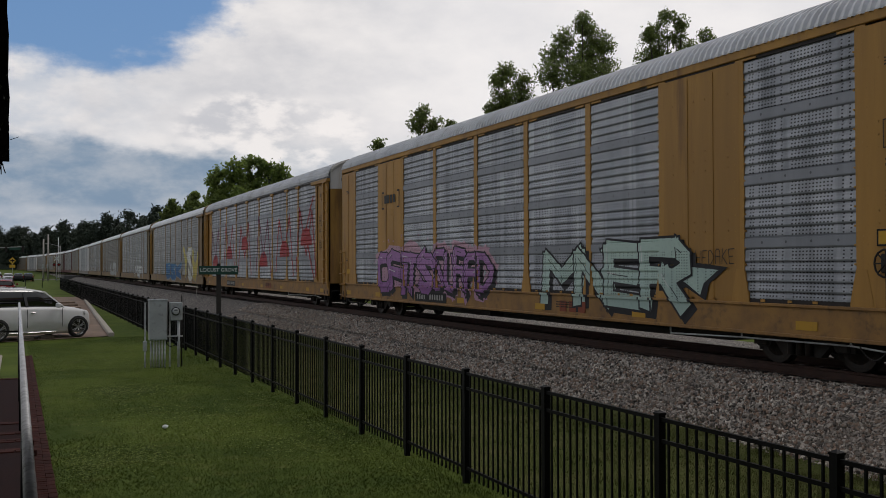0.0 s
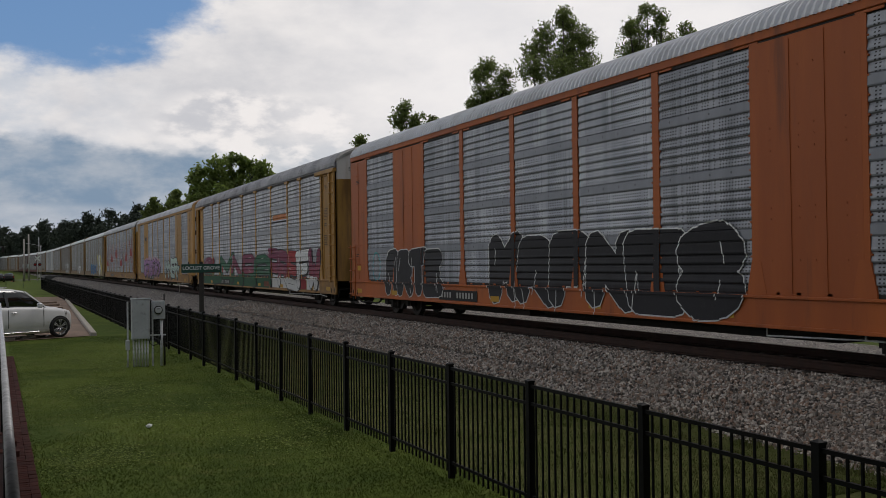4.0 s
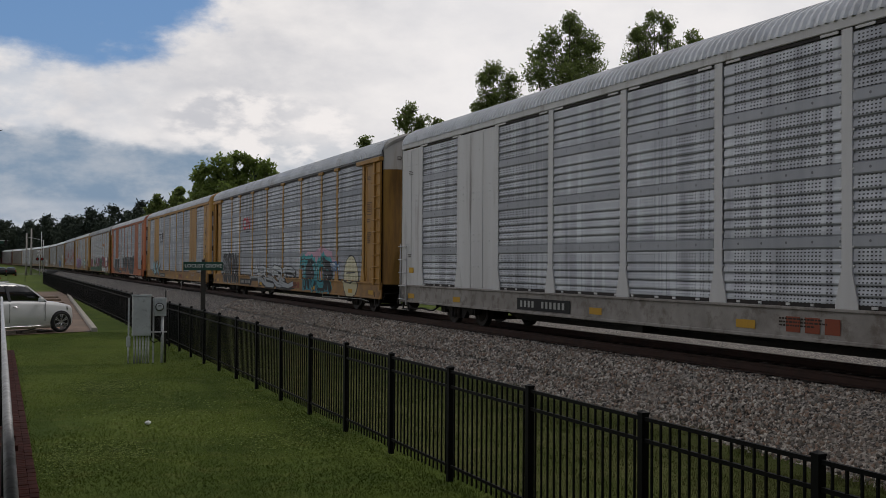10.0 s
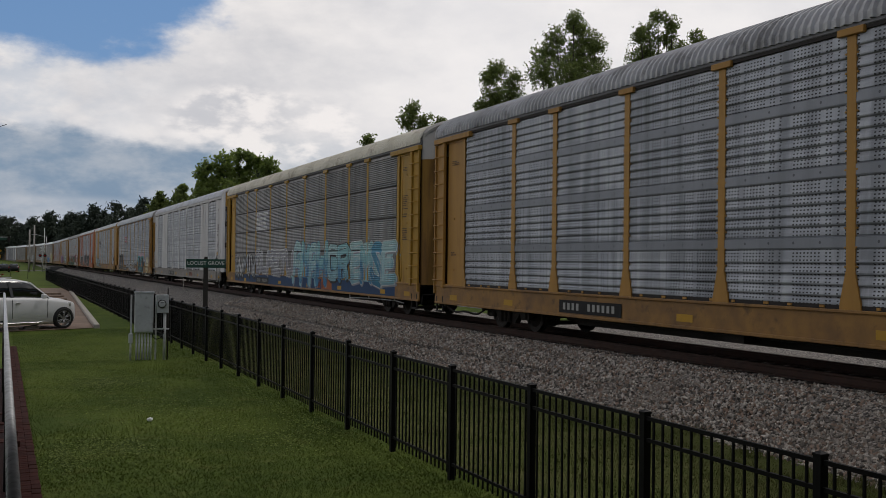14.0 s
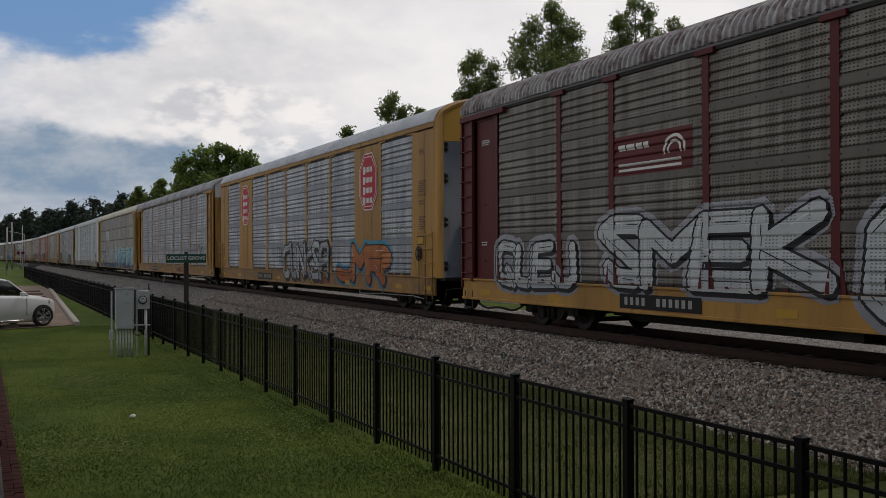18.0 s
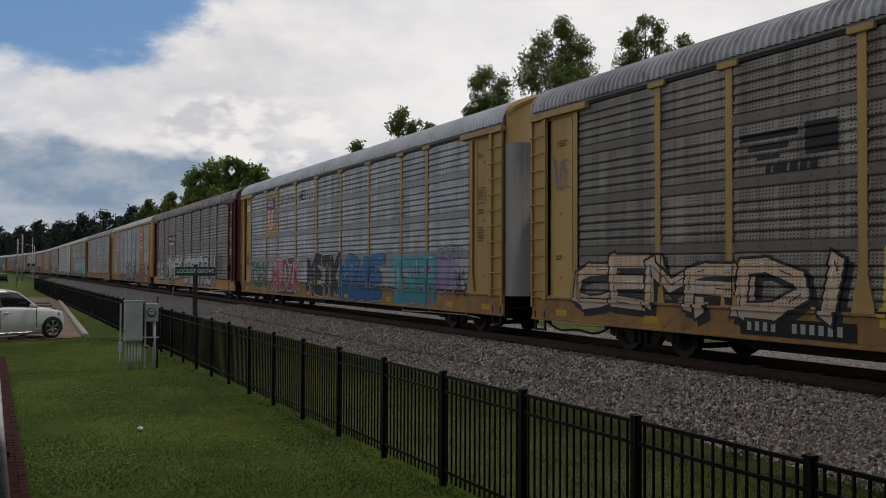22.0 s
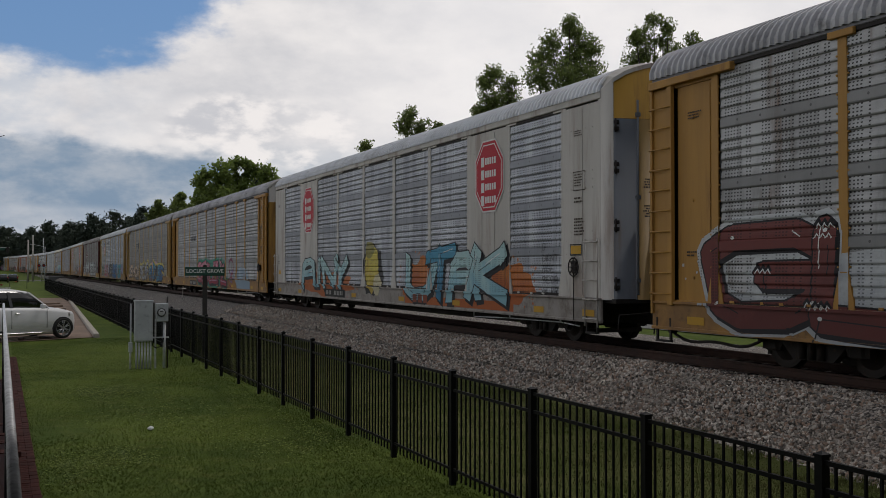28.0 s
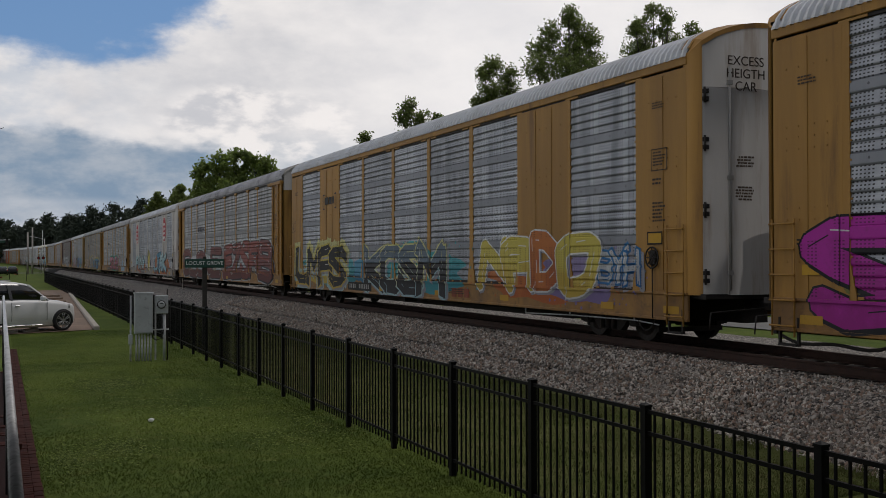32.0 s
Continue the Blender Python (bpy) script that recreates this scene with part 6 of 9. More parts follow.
def make_banner():
    """A dark frayed cloth that hangs from the porch over the camera's shoulder."""
    rng = random.Random(9)
    ban = thing("hanging_banner", "dark frayed cloth hanging from the porch beam", "banner")
    b = Build()
    pts = []
    for i in range(22):
        z = 1.97 + i * 0.06
        pts.append((-0.018 - 0.014 * (i / 12) ** 1.5 + rng.uniform(-0.002, 0.002), z))
    b.prism([(-0.5, 1.97), *[(x, z) for x, z in pts], (-0.5, pts[-1][1])], "y", 2.985, 3.0)
    cloth = material("dark_cloth", (0.012, 0.011, 0.011), 0.95, 0, 0.4, 12, 120, 0.6)
    part("cloth", b.mesh("cloth", cloth), ban)
    f = Build()
    for i in range(40):
        x = -0.03 - 0.45 * rng.random()
        f.tube((x, 2.993, 1.98), (x + rng.uniform(-0.012, 0.02), 2.993, 1.98 - rng.uniform(0.015, 0.05)), 0.002, 4)
    f.tube((-0.018, 2.99, 2.03), (0.006, 2.99, 2.04), 0.001, 4)
    part("fringe", f.mesh("fringe", cloth), ban, kind="stuff")
    t = Build()
    for i in range(30):
        x, z = -0.022 - 0.05 * rng.random(), 2.02 + 0.2 * rng.random()
        t.tube((x, 2.983, z), (x + rng.uniform(-0.006, 0.006), 2.983, z + 0.008), 0.0007, 4)
    part("threads", t.mesh("threads", SIGN_WHITE), ban, "pale loose threads", kind="stuff")
    beam = Build()
    beam.box(-3.0, -0.012, 2.9, 3.08, 3.2, 3.58, bevel=0.01)
    thing("porch_beam", "dark timber beam of the porch", "beam", data=beam.mesh("porch_beam", POST_WOOD))
    deck = Build()
    deck.box(-4, 1.6, -3.0, 2.4, -1.1, 0.04)
    tagged(new("porch_floor", deck.mesh("porch_floor", CONCRETE)), "concrete porch floor under the camera", "floor", kind="structure")
    # unseen ceiling and back wall, added to keep sky light off the near lawn
    roof = Build()
    roof.box(-24.0, 4.0, -4.0, 5.6, 3.6, 3.8)
    tagged(new("porch_ceiling", roof.mesh("porch_ceiling", POST_WOOD)), "unseen dark ceiling added to shade the near lawn", "ceiling", kind="structure")
    wall = Build()
    wall.box(-24.0, 4.0, -4.2, -4.0, -1.1, 5.4)
    tagged(new("wall_depot", wall.mesh("wall_depot", BRICK)), "unseen dark red brick wall added to cut sky light from behind", "wall", kind="structure")
    pb = Build()
    pb.box(-3.0, -2.85, 2.9, 3.08, -1.1, 3.2, bevel=0.01)
    thing("porch_post", "dark timber post of the porch", "post", data=pb.mesh("porch_post", POST_WOOD))


make_banner()


def make_grass():
    rng = random.Random(21)
    b = Build()
    lines = [7, 9, 11, 13, 15, 17, 19, 21, 24, 27, 30, 35, 40]
    bumps = {(i, y): 0.03 * noise.noise((i * 0.35, y * 0.25, 2.0)) for i in range(0, 13) for y in lines}

    def swell(x, y):
        """The lawn's low swells, level from one line of the ground sheet to the next."""
        i = int(x)
        lo = max(q for q in lines[:-1] if q <= y)
        hi = lines[lines.index(lo) + 1]
        f, g = x - i, (y - lo) / (hi - lo)
        return (bumps[i, lo] * (1 - f) + bumps[i + 1, lo] * f) * (1 - g) + (bumps[i, hi] * (1 - f) + bumps[i + 1, hi] * f) * g

    def blade(x, y, h):
        z = lawn_z(y) + swell(x, y) - 0.003
        a = rng.uniform(0, 6.28)
        w = 0.004 + 0.003 * rng.random()
        lx, ly = rng.gauss(0, 0.02), rng.gauss(0, 0.02)
        n = len(b.v)
        b.v += [(x - w * math.cos(a), y - w * math.sin(a), z), (x + w * math.cos(a), y + w * math.sin(a), z), (x + lx, y + ly, z + h)]
        b.f.append((n, n + 1, n + 2))
        b.mi.append(0), b.sm.append(False)
    for i in range(270000):
        y = 7.5 + 30 * rng.random() ** 1.9
        x = 0.32 + 9.6 * rng.random() if rng.random() < 0.8 else 0.32 + 4.4 * rng.random()
        if 4.4 < x < 4.9 and rng.random() < 0.3:
            h = rng.uniform(0.02, 0.05)
        else:
            h = rng.uniform(0.012, 0.034)
        blade(x, y, h)
    tagged(new("grass_blades", b.mesh("grass_blades", GRASS)), "short mown grass blades", "grass", kind="stuff")
    b = Build()
    for i in range(60000):
        y = 7.5 + 34 * rng.random() ** 1.7
        x = 4.75 + 5.0 * rng.random() ** 0.8
        tuft = noise.noise((x * 1.3, y * 1.0, 7.0))
        if x > 9.2 + toe(9.2, y) and tuft < 0.1:
            continue
        blade(x, y, rng.uniform(0.03, 0.07) * (1 + max(0.0, tuft) * (2.2 if x > 8.3 else 1.0)))
    tagged(new("verge_grass", b.mesh("verge_grass", DRY_GRASS)), "uneven dry grass blades beside the stones", "grass", kind="stuff")


make_grass()


def make_clover():
    """Loose patches of clover and weeds in the mown lawn."""
    rng = random.Random(31)
    b = Build()
    for cx, cy, rx, ry, n in PATCHES:
        for i in range(n):
            x, y = cx + rng.gauss(0, 0.45) * rx, cy + rng.gauss(0, 0.45) * ry
            p = Vector((x, y, lawn_z(y) + rng.uniform(0.0, 0.03)))
            a = rng.uniform(0, 6.28)
            for j in range(3):
                g = a + j * 2.09
                l = rng.uniform(0.012, 0.024)
                q = Vector((math.cos(g) * l, math.sin(g) * l, rng.uniform(-0.004, 0.01)))
                s = Vector((-math.sin(g), math.cos(g), 0)) * l * 0.6
                b.face([p, p + q * 0.6 - s, p + q, p + q * 0.6 + s])
    tagged(new("clover", b.mesh("clover", CLOVER)), "loose pale clover patches in the lawn", "clover", kind="stuff")


CLOVER = leaf_material("clover_leaves", (0.10, 0.135, 0.028), (0.20, 0.235, 0.065))
PATCHES = ((1.9, 20.8, 0.9, 1.5, 1500), (1.4, 13.4, 0.55, 1.0, 500), (0.75, 13.0, 0.3, 1.3, 350), (2.6, 17.0, 1.5, 2.5, 420), (3.6, 13.5, 0.9, 1.8, 380), (4.3, 15.0, 0.3, 6.0, 500), (2.2, 28.0, 1.4, 3.0, 500))
make_clover()


# ---- paint on the cars: sprayed letters, emblems, stencils ----
def paint_material(name, a, b=None, holes=True, louvre=False):
    key = "paint_" + name
    if key in MATS:
        return MATS[key]
    b = b or tuple(c * 0.7 for c in a)
    m = bpy.data.materials.new(key)
    MATS[key] = m
    m.use_nodes = True
    nt = m.node_tree
    bs = nt.nodes["Principled BSDF"]
    tc = nt.nodes.new("ShaderNodeTexCoord")
    sep = nt.nodes.new("ShaderNodeSeparateXYZ")
    nt.links.new(tc.outputs["Object"], sep.inputs[0])
    y, z = sep.outputs[1], sep.outputs[2]
    n1 = noise_node(nt, tc.outputs["Object"], 1.7, 5, 0.6)
    n2 = noise_node(nt, tc.outputs["Object"], 14.0, 4, 0.6)
    fade = math_node(nt, "ADD", math_node(nt, "MULTIPLY", math_node(nt, "SUBTRACT", 1.9, z), 0.7), math_node(nt, "MULTIPLY", math_node(nt, "SUBTRACT", n1, 0.5), 2.6))
    c = mix_col(nt, smooth(nt, fade, 0.0, 0.7), a, b)
    c = mix_col(nt, math_node(nt, "MULTIPLY", smooth(nt, n2, 0.5, 0.75), 0.3), c, tuple(v * 0.5 + 0.03 for v in b))
    if holes:
        zone = math_node(nt, "LESS_THAN", math_node(nt, "FRACT", math_node(nt, "DIVIDE", math_node(nt, "SUBTRACT", RIB_TOP, z), RIB_PITCH)), RIB_ZONE)
        zone = math_node(nt, "MULTIPLY", zone, math_node(nt, "GREATER_THAN", z, 1.07))
        wn = nt.nodes.new("ShaderNodeTexWhiteNoise")
        wn.noise_dimensions = "1D"
        nt.links.new(math_node(nt, "FLOOR", math_node(nt, "DIVIDE", y, 0.075)), wn.inputs["W"])
        keep = math_node(nt, "GREATER_THAN", wn.outputs[0], 0.42)
        fy = math_node(nt, "LESS_THAN", math_node(nt, "ABSOLUTE", math_node(nt, "SUBTRACT", math_node(nt, "FRACT", math_node(nt, "DIVIDE", y, 0.075)), 0.5)), 0.27)
        fz = math_node(nt, "LESS_THAN", math_node(nt, "FRACT", math_node(nt, "DIVIDE", z, 0.052)), 0.42)
        hole = math_node(nt, "MULTIPLY", math_node(nt, "MULTIPLY", fy, fz), math_node(nt, "MULTIPLY", keep, zone))
        c = mix_col(nt, math_node(nt, "MULTIPLY", hole, 0.6), c, (0.012, 0.012, 0.013))
    nt.links.new(c, bs.inputs["Base Color"])
    bs.inputs["Roughness"].default_value = 0.55
    bs.inputs["Specular IOR Level"].default_value = 0.2
    return m


GLYPHS = {}
FIT = [0.0]      # how far the fattest coat of a letter reaches beyond its plain strokes


def glyph(ch, fat):
    """Triangles of a letter, its plain shape scaled to the unit square; fat swells the strokes."""
    key = (ch, round(fat, 4), FIT[0])
    if key not in GLYPHS:
        def tris(off):
            cu = bpy.data.curves.new("glyph", "FONT")
            cu.body, cu.size, cu.offset, cu.resolution_u = ch, 1.0, off, 2
            ob = bpy.data.objects.new("glyph", cu)
            me = bpy.data.meshes.new_from_object(ob)
            bpy.data.objects.remove(ob)
            me.calc_loop_triangles()
            co = [(v.co.x, v.co.y) for v in me.vertices]
            out = [tuple(co[i] for i in t.vertices) for t in me.loop_triangles]
            bpy.data.meshes.remove(me)
            return out
        plain = tris(0.0)
        xs, ys = [p[0] for t in plain for p in t], [p[1] for t in plain for p in t]
        pad = FIT[0]
        x0, x1, y0, y1 = min(xs) - pad, max(xs) + pad, min(ys) - pad, max(ys) + pad
        GLYPHS[key] = [tuple(((p[0] - x0) / max(0.2, x1 - x0), (p[1] - y0) / max(0.3, y1 - y0)) for p in t) for t in (tris(fat) if fat else plain)]
    return GLYPHS[key]


def split_poly(poly, axis, value):
    lo, hi = [], []
    n = len(poly)
    for i in range(n):
        a, b = poly[i], poly[(i + 1) % n]
        da, db = a[axis] - value, b[axis] - value
        (lo if da <= 0 else hi).append(a)
        if da * db < 0:
            f = da / (da - db)
            q = (a[0] + (b[0] - a[0]) * f, a[1] + (b[1] - a[1]) * f)
            lo.append(q), hi.append(q)
    return (lo if len(lo) > 2 else None), (hi if len(hi) > 2 else None)


class Skin:
    """The outer surface of a car's near side, so that paint follows its ribs, posts and sill."""

    def __init__(self, spec):
        self.prof = LOUVRE if spec.louvre else PROFILE
        self.louvre = spec.louvre
        posts = [1.42, 4.25, 6.9, 9.1, 11.72] if spec.doors else [1.42, 4.25, 7.05, 9.0, 11.85]
        self.seg = []
        for kind, a, b in mirrored(LAYOUT_DOORS if spec.doors else LAYOUT_POSTS):
            self.seg.append((a, b, kind))
        for s in (-1, 1):
            for e in posts:
                self.seg.append((s * e - 0.09, s * e + 0.09, "post"))
            self.seg.append((*sorted((s * 11.75, s * SIDE[spec.doors])), "plate" if spec.doors else "panel"))
        self.post_out = SKIN + 0.028
        self.ybreaks = sorted({round(v, 3) for a, b, _ in self.seg for v in (a, b)})
        self.zbreaks = sorted([z for z, o in self.prof] + [SILL + 0.008, DECK - 0.01, DECK - 0.06, SILL + 0.06])

    def kind(self, y):
        best = "screen"
        for a, b, kind in self.seg:
            if a <= y <= b:
                if kind == "post":
                    return "post"
                best = kind
        return best

    def out(self, kind, z, zc):
        """How far out the surface lies at a height."""
        if zc < SILL + 0.06:
            return FACE + 0.02
        if zc < DECK - 0.06:
            return FACE - 0.01
        if zc < DECK - 0.01:
            return FACE + 0.03
        if kind == "post":
            return SKIN + 0.036 if zc < DECK + 0.55 else self.post_out
        if kind == "plate":
            return SKIN + 0.0435
        if kind == "panel":
            return SKIN - 0.008
        return SKIN + bulge(z, self.louvre)

    def drape(self, build, tris, mi, eps):
        """tris in (y, z); adds faces of material mi, eps above the surface."""
        for t in tris:
            polys = [list(t)]
            for axis, breaks in ((0, self.ybreaks), (1, self.zbreaks)):
                lo, hi = min(p[axis] for p in t), max(p[axis] for p in t)
                for v in breaks:
                    if lo < v < hi:
                        nxt = []
                        for q in polys:
                            a, b = split_poly(q, axis, v)
                            nxt += [c for c in (a, b) if c]
                        polys = nxt
            for q in polys:
                if max(p[1] for p in q) <= SILL + 0.012:
                    continue
                yc = sum(p[0] for p in q) / len(q)
                zc = sum(p[1] for p in q) / len(q)
                kind = self.kind(yc)
                pts = [(-self.out(kind, p[1], zc) - eps, p[0], p[1]) for p in q]
                build.face(pts[::-1] if self.flip(q) else pts, mi)

    @staticmethod
    def flip(q):
        area = sum(q[i][0] * q[(i + 1) % len(q)][1] - q[(i + 1) % len(q)][0] * q[i][1] for i in range(len(q)))
        return area > 0


SKINS = {}


def skin_of(k):
    spec = SPECS[k]
    key = (spec.doors, spec.louvre)
    if key not in SKINS:
        SKINS[key] = Skin(spec)
    return SKINS[key]


def fan(pts):
    cx, cz = sum(p[0] for p in pts) / len(pts), sum(p[1] for p in pts) / len(pts)
    return [((cx, cz), pts[i], pts[(i + 1) % len(pts)]) for i in range(len(pts))]


def ring_tris(y, z, ry, rz, w, n=22):
    out = []
    for i in range(n):
        a, b = 2 * math.pi * i / n, 2 * math.pi * (i + 1) / n
        p = [(y + ry * math.cos(a), z + rz * math.sin(a)), (y + ry * math.cos(b), z + rz * math.sin(b)),
             (y + (ry - w) * math.cos(b), z + (rz - w) * math.sin(b)), (y + (ry - w) * math.cos(a), z + (rz - w) * math.sin(a))]
        out += [(p[0], p[1], p[2]), (p[0], p[2], p[3])]
    return out


def rect(y0, y1, z0, z1):
    return [((y0, z0), (y1, z0), (y1, z1)), ((y0, z0), (y1, z1), (y0, z1))]


def blob_pts(y, z, ry, rz, rng, n=18, rough=0.25):
    return [(y + ry * math.cos(2 * math.pi * i / n) * (1 + rng.uniform(-rough, rough)), z + rz * math.sin(2 * math.pi * i / n) * (1 + rng.uniform(-rough, rough))) for i in range(n)]


def line_tris(pts, w):
    out = []
    for a, b in zip(pts, pts[1:]):
        d = Vector((b[0] - a[0], b[1] - a[1]))
        if d.length < 1e-5:
            continue
        n = Vector((-d.y, d.x)).normalized() * w / 2
        e = d.normalized() * w * 0.4
        q = [(a[0] - e.x + n.x, a[1] - e.y + n.y), (b[0] + e.x + n.x, b[1] + e.y + n.y), (b[0] + e.x - n.x, b[1] + e.y - n.y), (a[0] - e.x - n.x, a[1] - e.y - n.y)]
        out += [(q[0], q[1], q[2]), (q[0], q[2], q[3])]
    return out


def letters(text, s0, s1, z0, z1, fat, rng, jitter=0.6, wide=1.1):
    """Letters from s0 (the leading, read first) to s1, as lists of (y, z) triangles."""
    n = len(text)
    cell = (s0 - s1) / n
    out = []
    for i, ch in enumerate(text):
        if ch == " ":
            continue
        w = cell * wide * rng.uniform(1 - 0.12 * jitter, 1 + 0.15 * jitter)
        h = (z1 - z0) * rng.uniform(1 - 0.16 * jitter, 1.0)
        zc = z0 + (z1 - z0) * rng.uniform(0, 0.1 * jitter)
        shear = rng.uniform(-0.12, 0.16) * jitter
        turn = rng.uniform(-0.10, 0.10) * jitter
        if ch == "I":
            w *= 0.36
        left = s0 - i * cell + (w - cell) * 0.5
        pinch = rng.uniform(-0.22, 0.28) * jitter
        wave, phase = 0.055 * jitter, rng.uniform(0, 6)
        got = []
        for t in glyph(ch, fat):
            tri = []
            for u, v in t:
                uu = (u - 0.5) * (1 + pinch * (v - 0.5) * 2) + 0.5 + shear * (v - 0.5)
                vv = v + turn * (u - 0.5)
                uu, vv = uu + wave * math.sin(4.2 * vv + phase), vv + 0.6 * wave * math.sin(5.0 * uu + phase)
                tri.append((left - uu * w, zc + vv * h))
            got.append(tuple(tri))
        out.append(got)
    return out


STROKES = {"A": "00 05 16 36 45 40;03 43", "B": "00 06 36 45 33 03;33 42 41 30 00", "C": "45 36 16 05 01 10 30 41", "D": "00 06 26 44 42 20 00", "E": "40 00 06 46;03 33", "F": "00 06 46;03 33",
           "G": "45 36 16 05 01 10 30 41 43 23", "H": "00 06;40 46;03 43", "I": "20 26", "J": "46 41 30 10 01", "K": "00 06;46 03 40", "L": "06 00 40", "M": "00 06 23 46 40", "N": "00 06 40 46",
           "O": "10 01 05 16 36 45 41 30 10", "P": "00 06 36 45 44 33 03", "Q": "10 01 05 16 36 45 41 30 10;22 40", "R": "00 06 36 45 44 33 03;23 40", "S": "45 36 16 05 14 32 41 30 10 01",
           "T": "06 46;26 20", "U": "06 01 10 30 41 46", "V": "06 20 46", "W": "06 10 23 30 46", "X": "00 46;06 40", "Y": "06 23 46;23 20", "Z": "06 46 00 40"}


def bubble_letters(text, s0, s1, z0, z1, pad, rng, jitter, wide):
    """The strokes of swollen spray-can letters: for each letter a list of polylines in (y, z), kept pad inside its cell."""
    cell = (s0 - s1) / len(text)
    out = []
    for i, ch in enumerate(text):
        w = cell * wide * rng.uniform(1 - 0.10 * jitter, 1 + 0.12 * jitter)
        h = (z1 - z0) * rng.uniform(1 - 0.14 * jitter, 1.0)
        zc = z0 + (z1 - z0) * rng.uniform(0, 0.06 * jitter)
        shear, turn, pinch = rng.uniform(-0.10, 0.14) * jitter, rng.uniform(-0.12, 0.12) * jitter, rng.uniform(-0.22, 0.25) * jitter
        left = s0 - i * cell + (w - cell) * 0.5
        lines = []
        for stroke in STROKES[ch].split(";"):
            pts = []
            for p in stroke.split():
                u, v = int(p[0]) / 4, int(p[1]) / 6
                u = (u - 0.5) * (1 + pinch * (v - 0.5) * 2) + 0.5 + shear * (v - 0.5) + rng.uniform(-0.03, 0.03) * jitter
                v = v + turn * (u - 0.5) + rng.uniform(-0.03, 0.03) * jitter
                pts.append((left - pad - u * max(0.1, w - 2 * pad), zc + pad + v * max(0.1, h - 2 * pad)))
            lines.append(pts)
        out.append(lines)
    return out


def swell(lines, r):
    """Triangles of strokes with round ends and joints, one list for each piece."""
    out = []
    for pts in lines:
        for j, p in enumerate(pts):
            out.append(fan([(p[0] + r * math.cos(math.pi * a / 4 + 0.2), p[1] + r * math.sin(math.pi * a / 4 + 0.2)) for a in range(8)]))
            if j:
                q = pts[j - 1]
                d = Vector((p[0] - q[0], p[1] - q[1]))
                if d.length > 1e-4:
                    n = Vector((-d.y, d.x)).normalized() * r
                    c = [(q[0] + n.x, q[1] + n.y), (p[0] + n.x, p[1] + n.y), (p[0] - n.x, p[1] - n.y), (q[0] - n.x, q[1] - n.y)]
                    out.append([(c[0], c[1], c[2]), (c[0], c[2], c[3])])
    return out


def odd(p, q=0.0):
    """A number from 0 to 1 that belongs to a place."""
    return math.sin(p[0] * 12.9898 + p[1] * 78.233 + q * 37.7) * 43758.5453 % 1.0


def chisel(lines, r, grow=0.0):
    """Triangles of angular strokes: flared bars with slanted, pointed ends."""
    out = []
    for pts in lines:
        last = len(pts) - 1
        for j in range(last):
            q, p = Vector(pts[j]), Vector(pts[j + 1])
            d = p - q
            if d.length < 1e-4:
                continue
            d.normalize()
            n = Vector((-d.y, d.x))
            a, c = r * (0.80 + 0.40 * odd(q)) + grow, r * (0.80 + 0.40 * odd(p)) + grow
            ea, ec = r * 0.62 + grow, r * 0.62 + grow
            cut = [0.0, 0.0, 0.0, 0.0]
            if j == 0:
                cut[int(odd(q, 1) * 2)] = r * (0.15 + 0.7 * odd(q, 2))
            if j == last - 1:
                cut[2 + int(odd(p, 1) * 2)] = r * (0.15 + 0.7 * odd(p, 2))
            v = [q - d * (ea + cut[0]) + n * a, q - d * (ea + cut[1]) - n * a, p + d * (ec + cut[2]) - n * c, p + d * (ec + cut[3]) + n * c]
            v = [(w.x, w.y) for w in v]
            out.append([(v[0], v[1], v[2]), (v[0], v[2], v[3])])
    return out


def below(tris, z):
    """What of the triangles lies under a height."""
    out = []
    for t in tris:
        if max(p[1] for p in t) <= z:
            out.append(t)
        elif min(p[1] for p in t) < z:
            lo = split_poly(list(t), 1, z)[0]
            if lo:
                out += [(lo[0], lo[i], lo[i + 1]) for i in range(1, len(lo) - 1)]
    return out


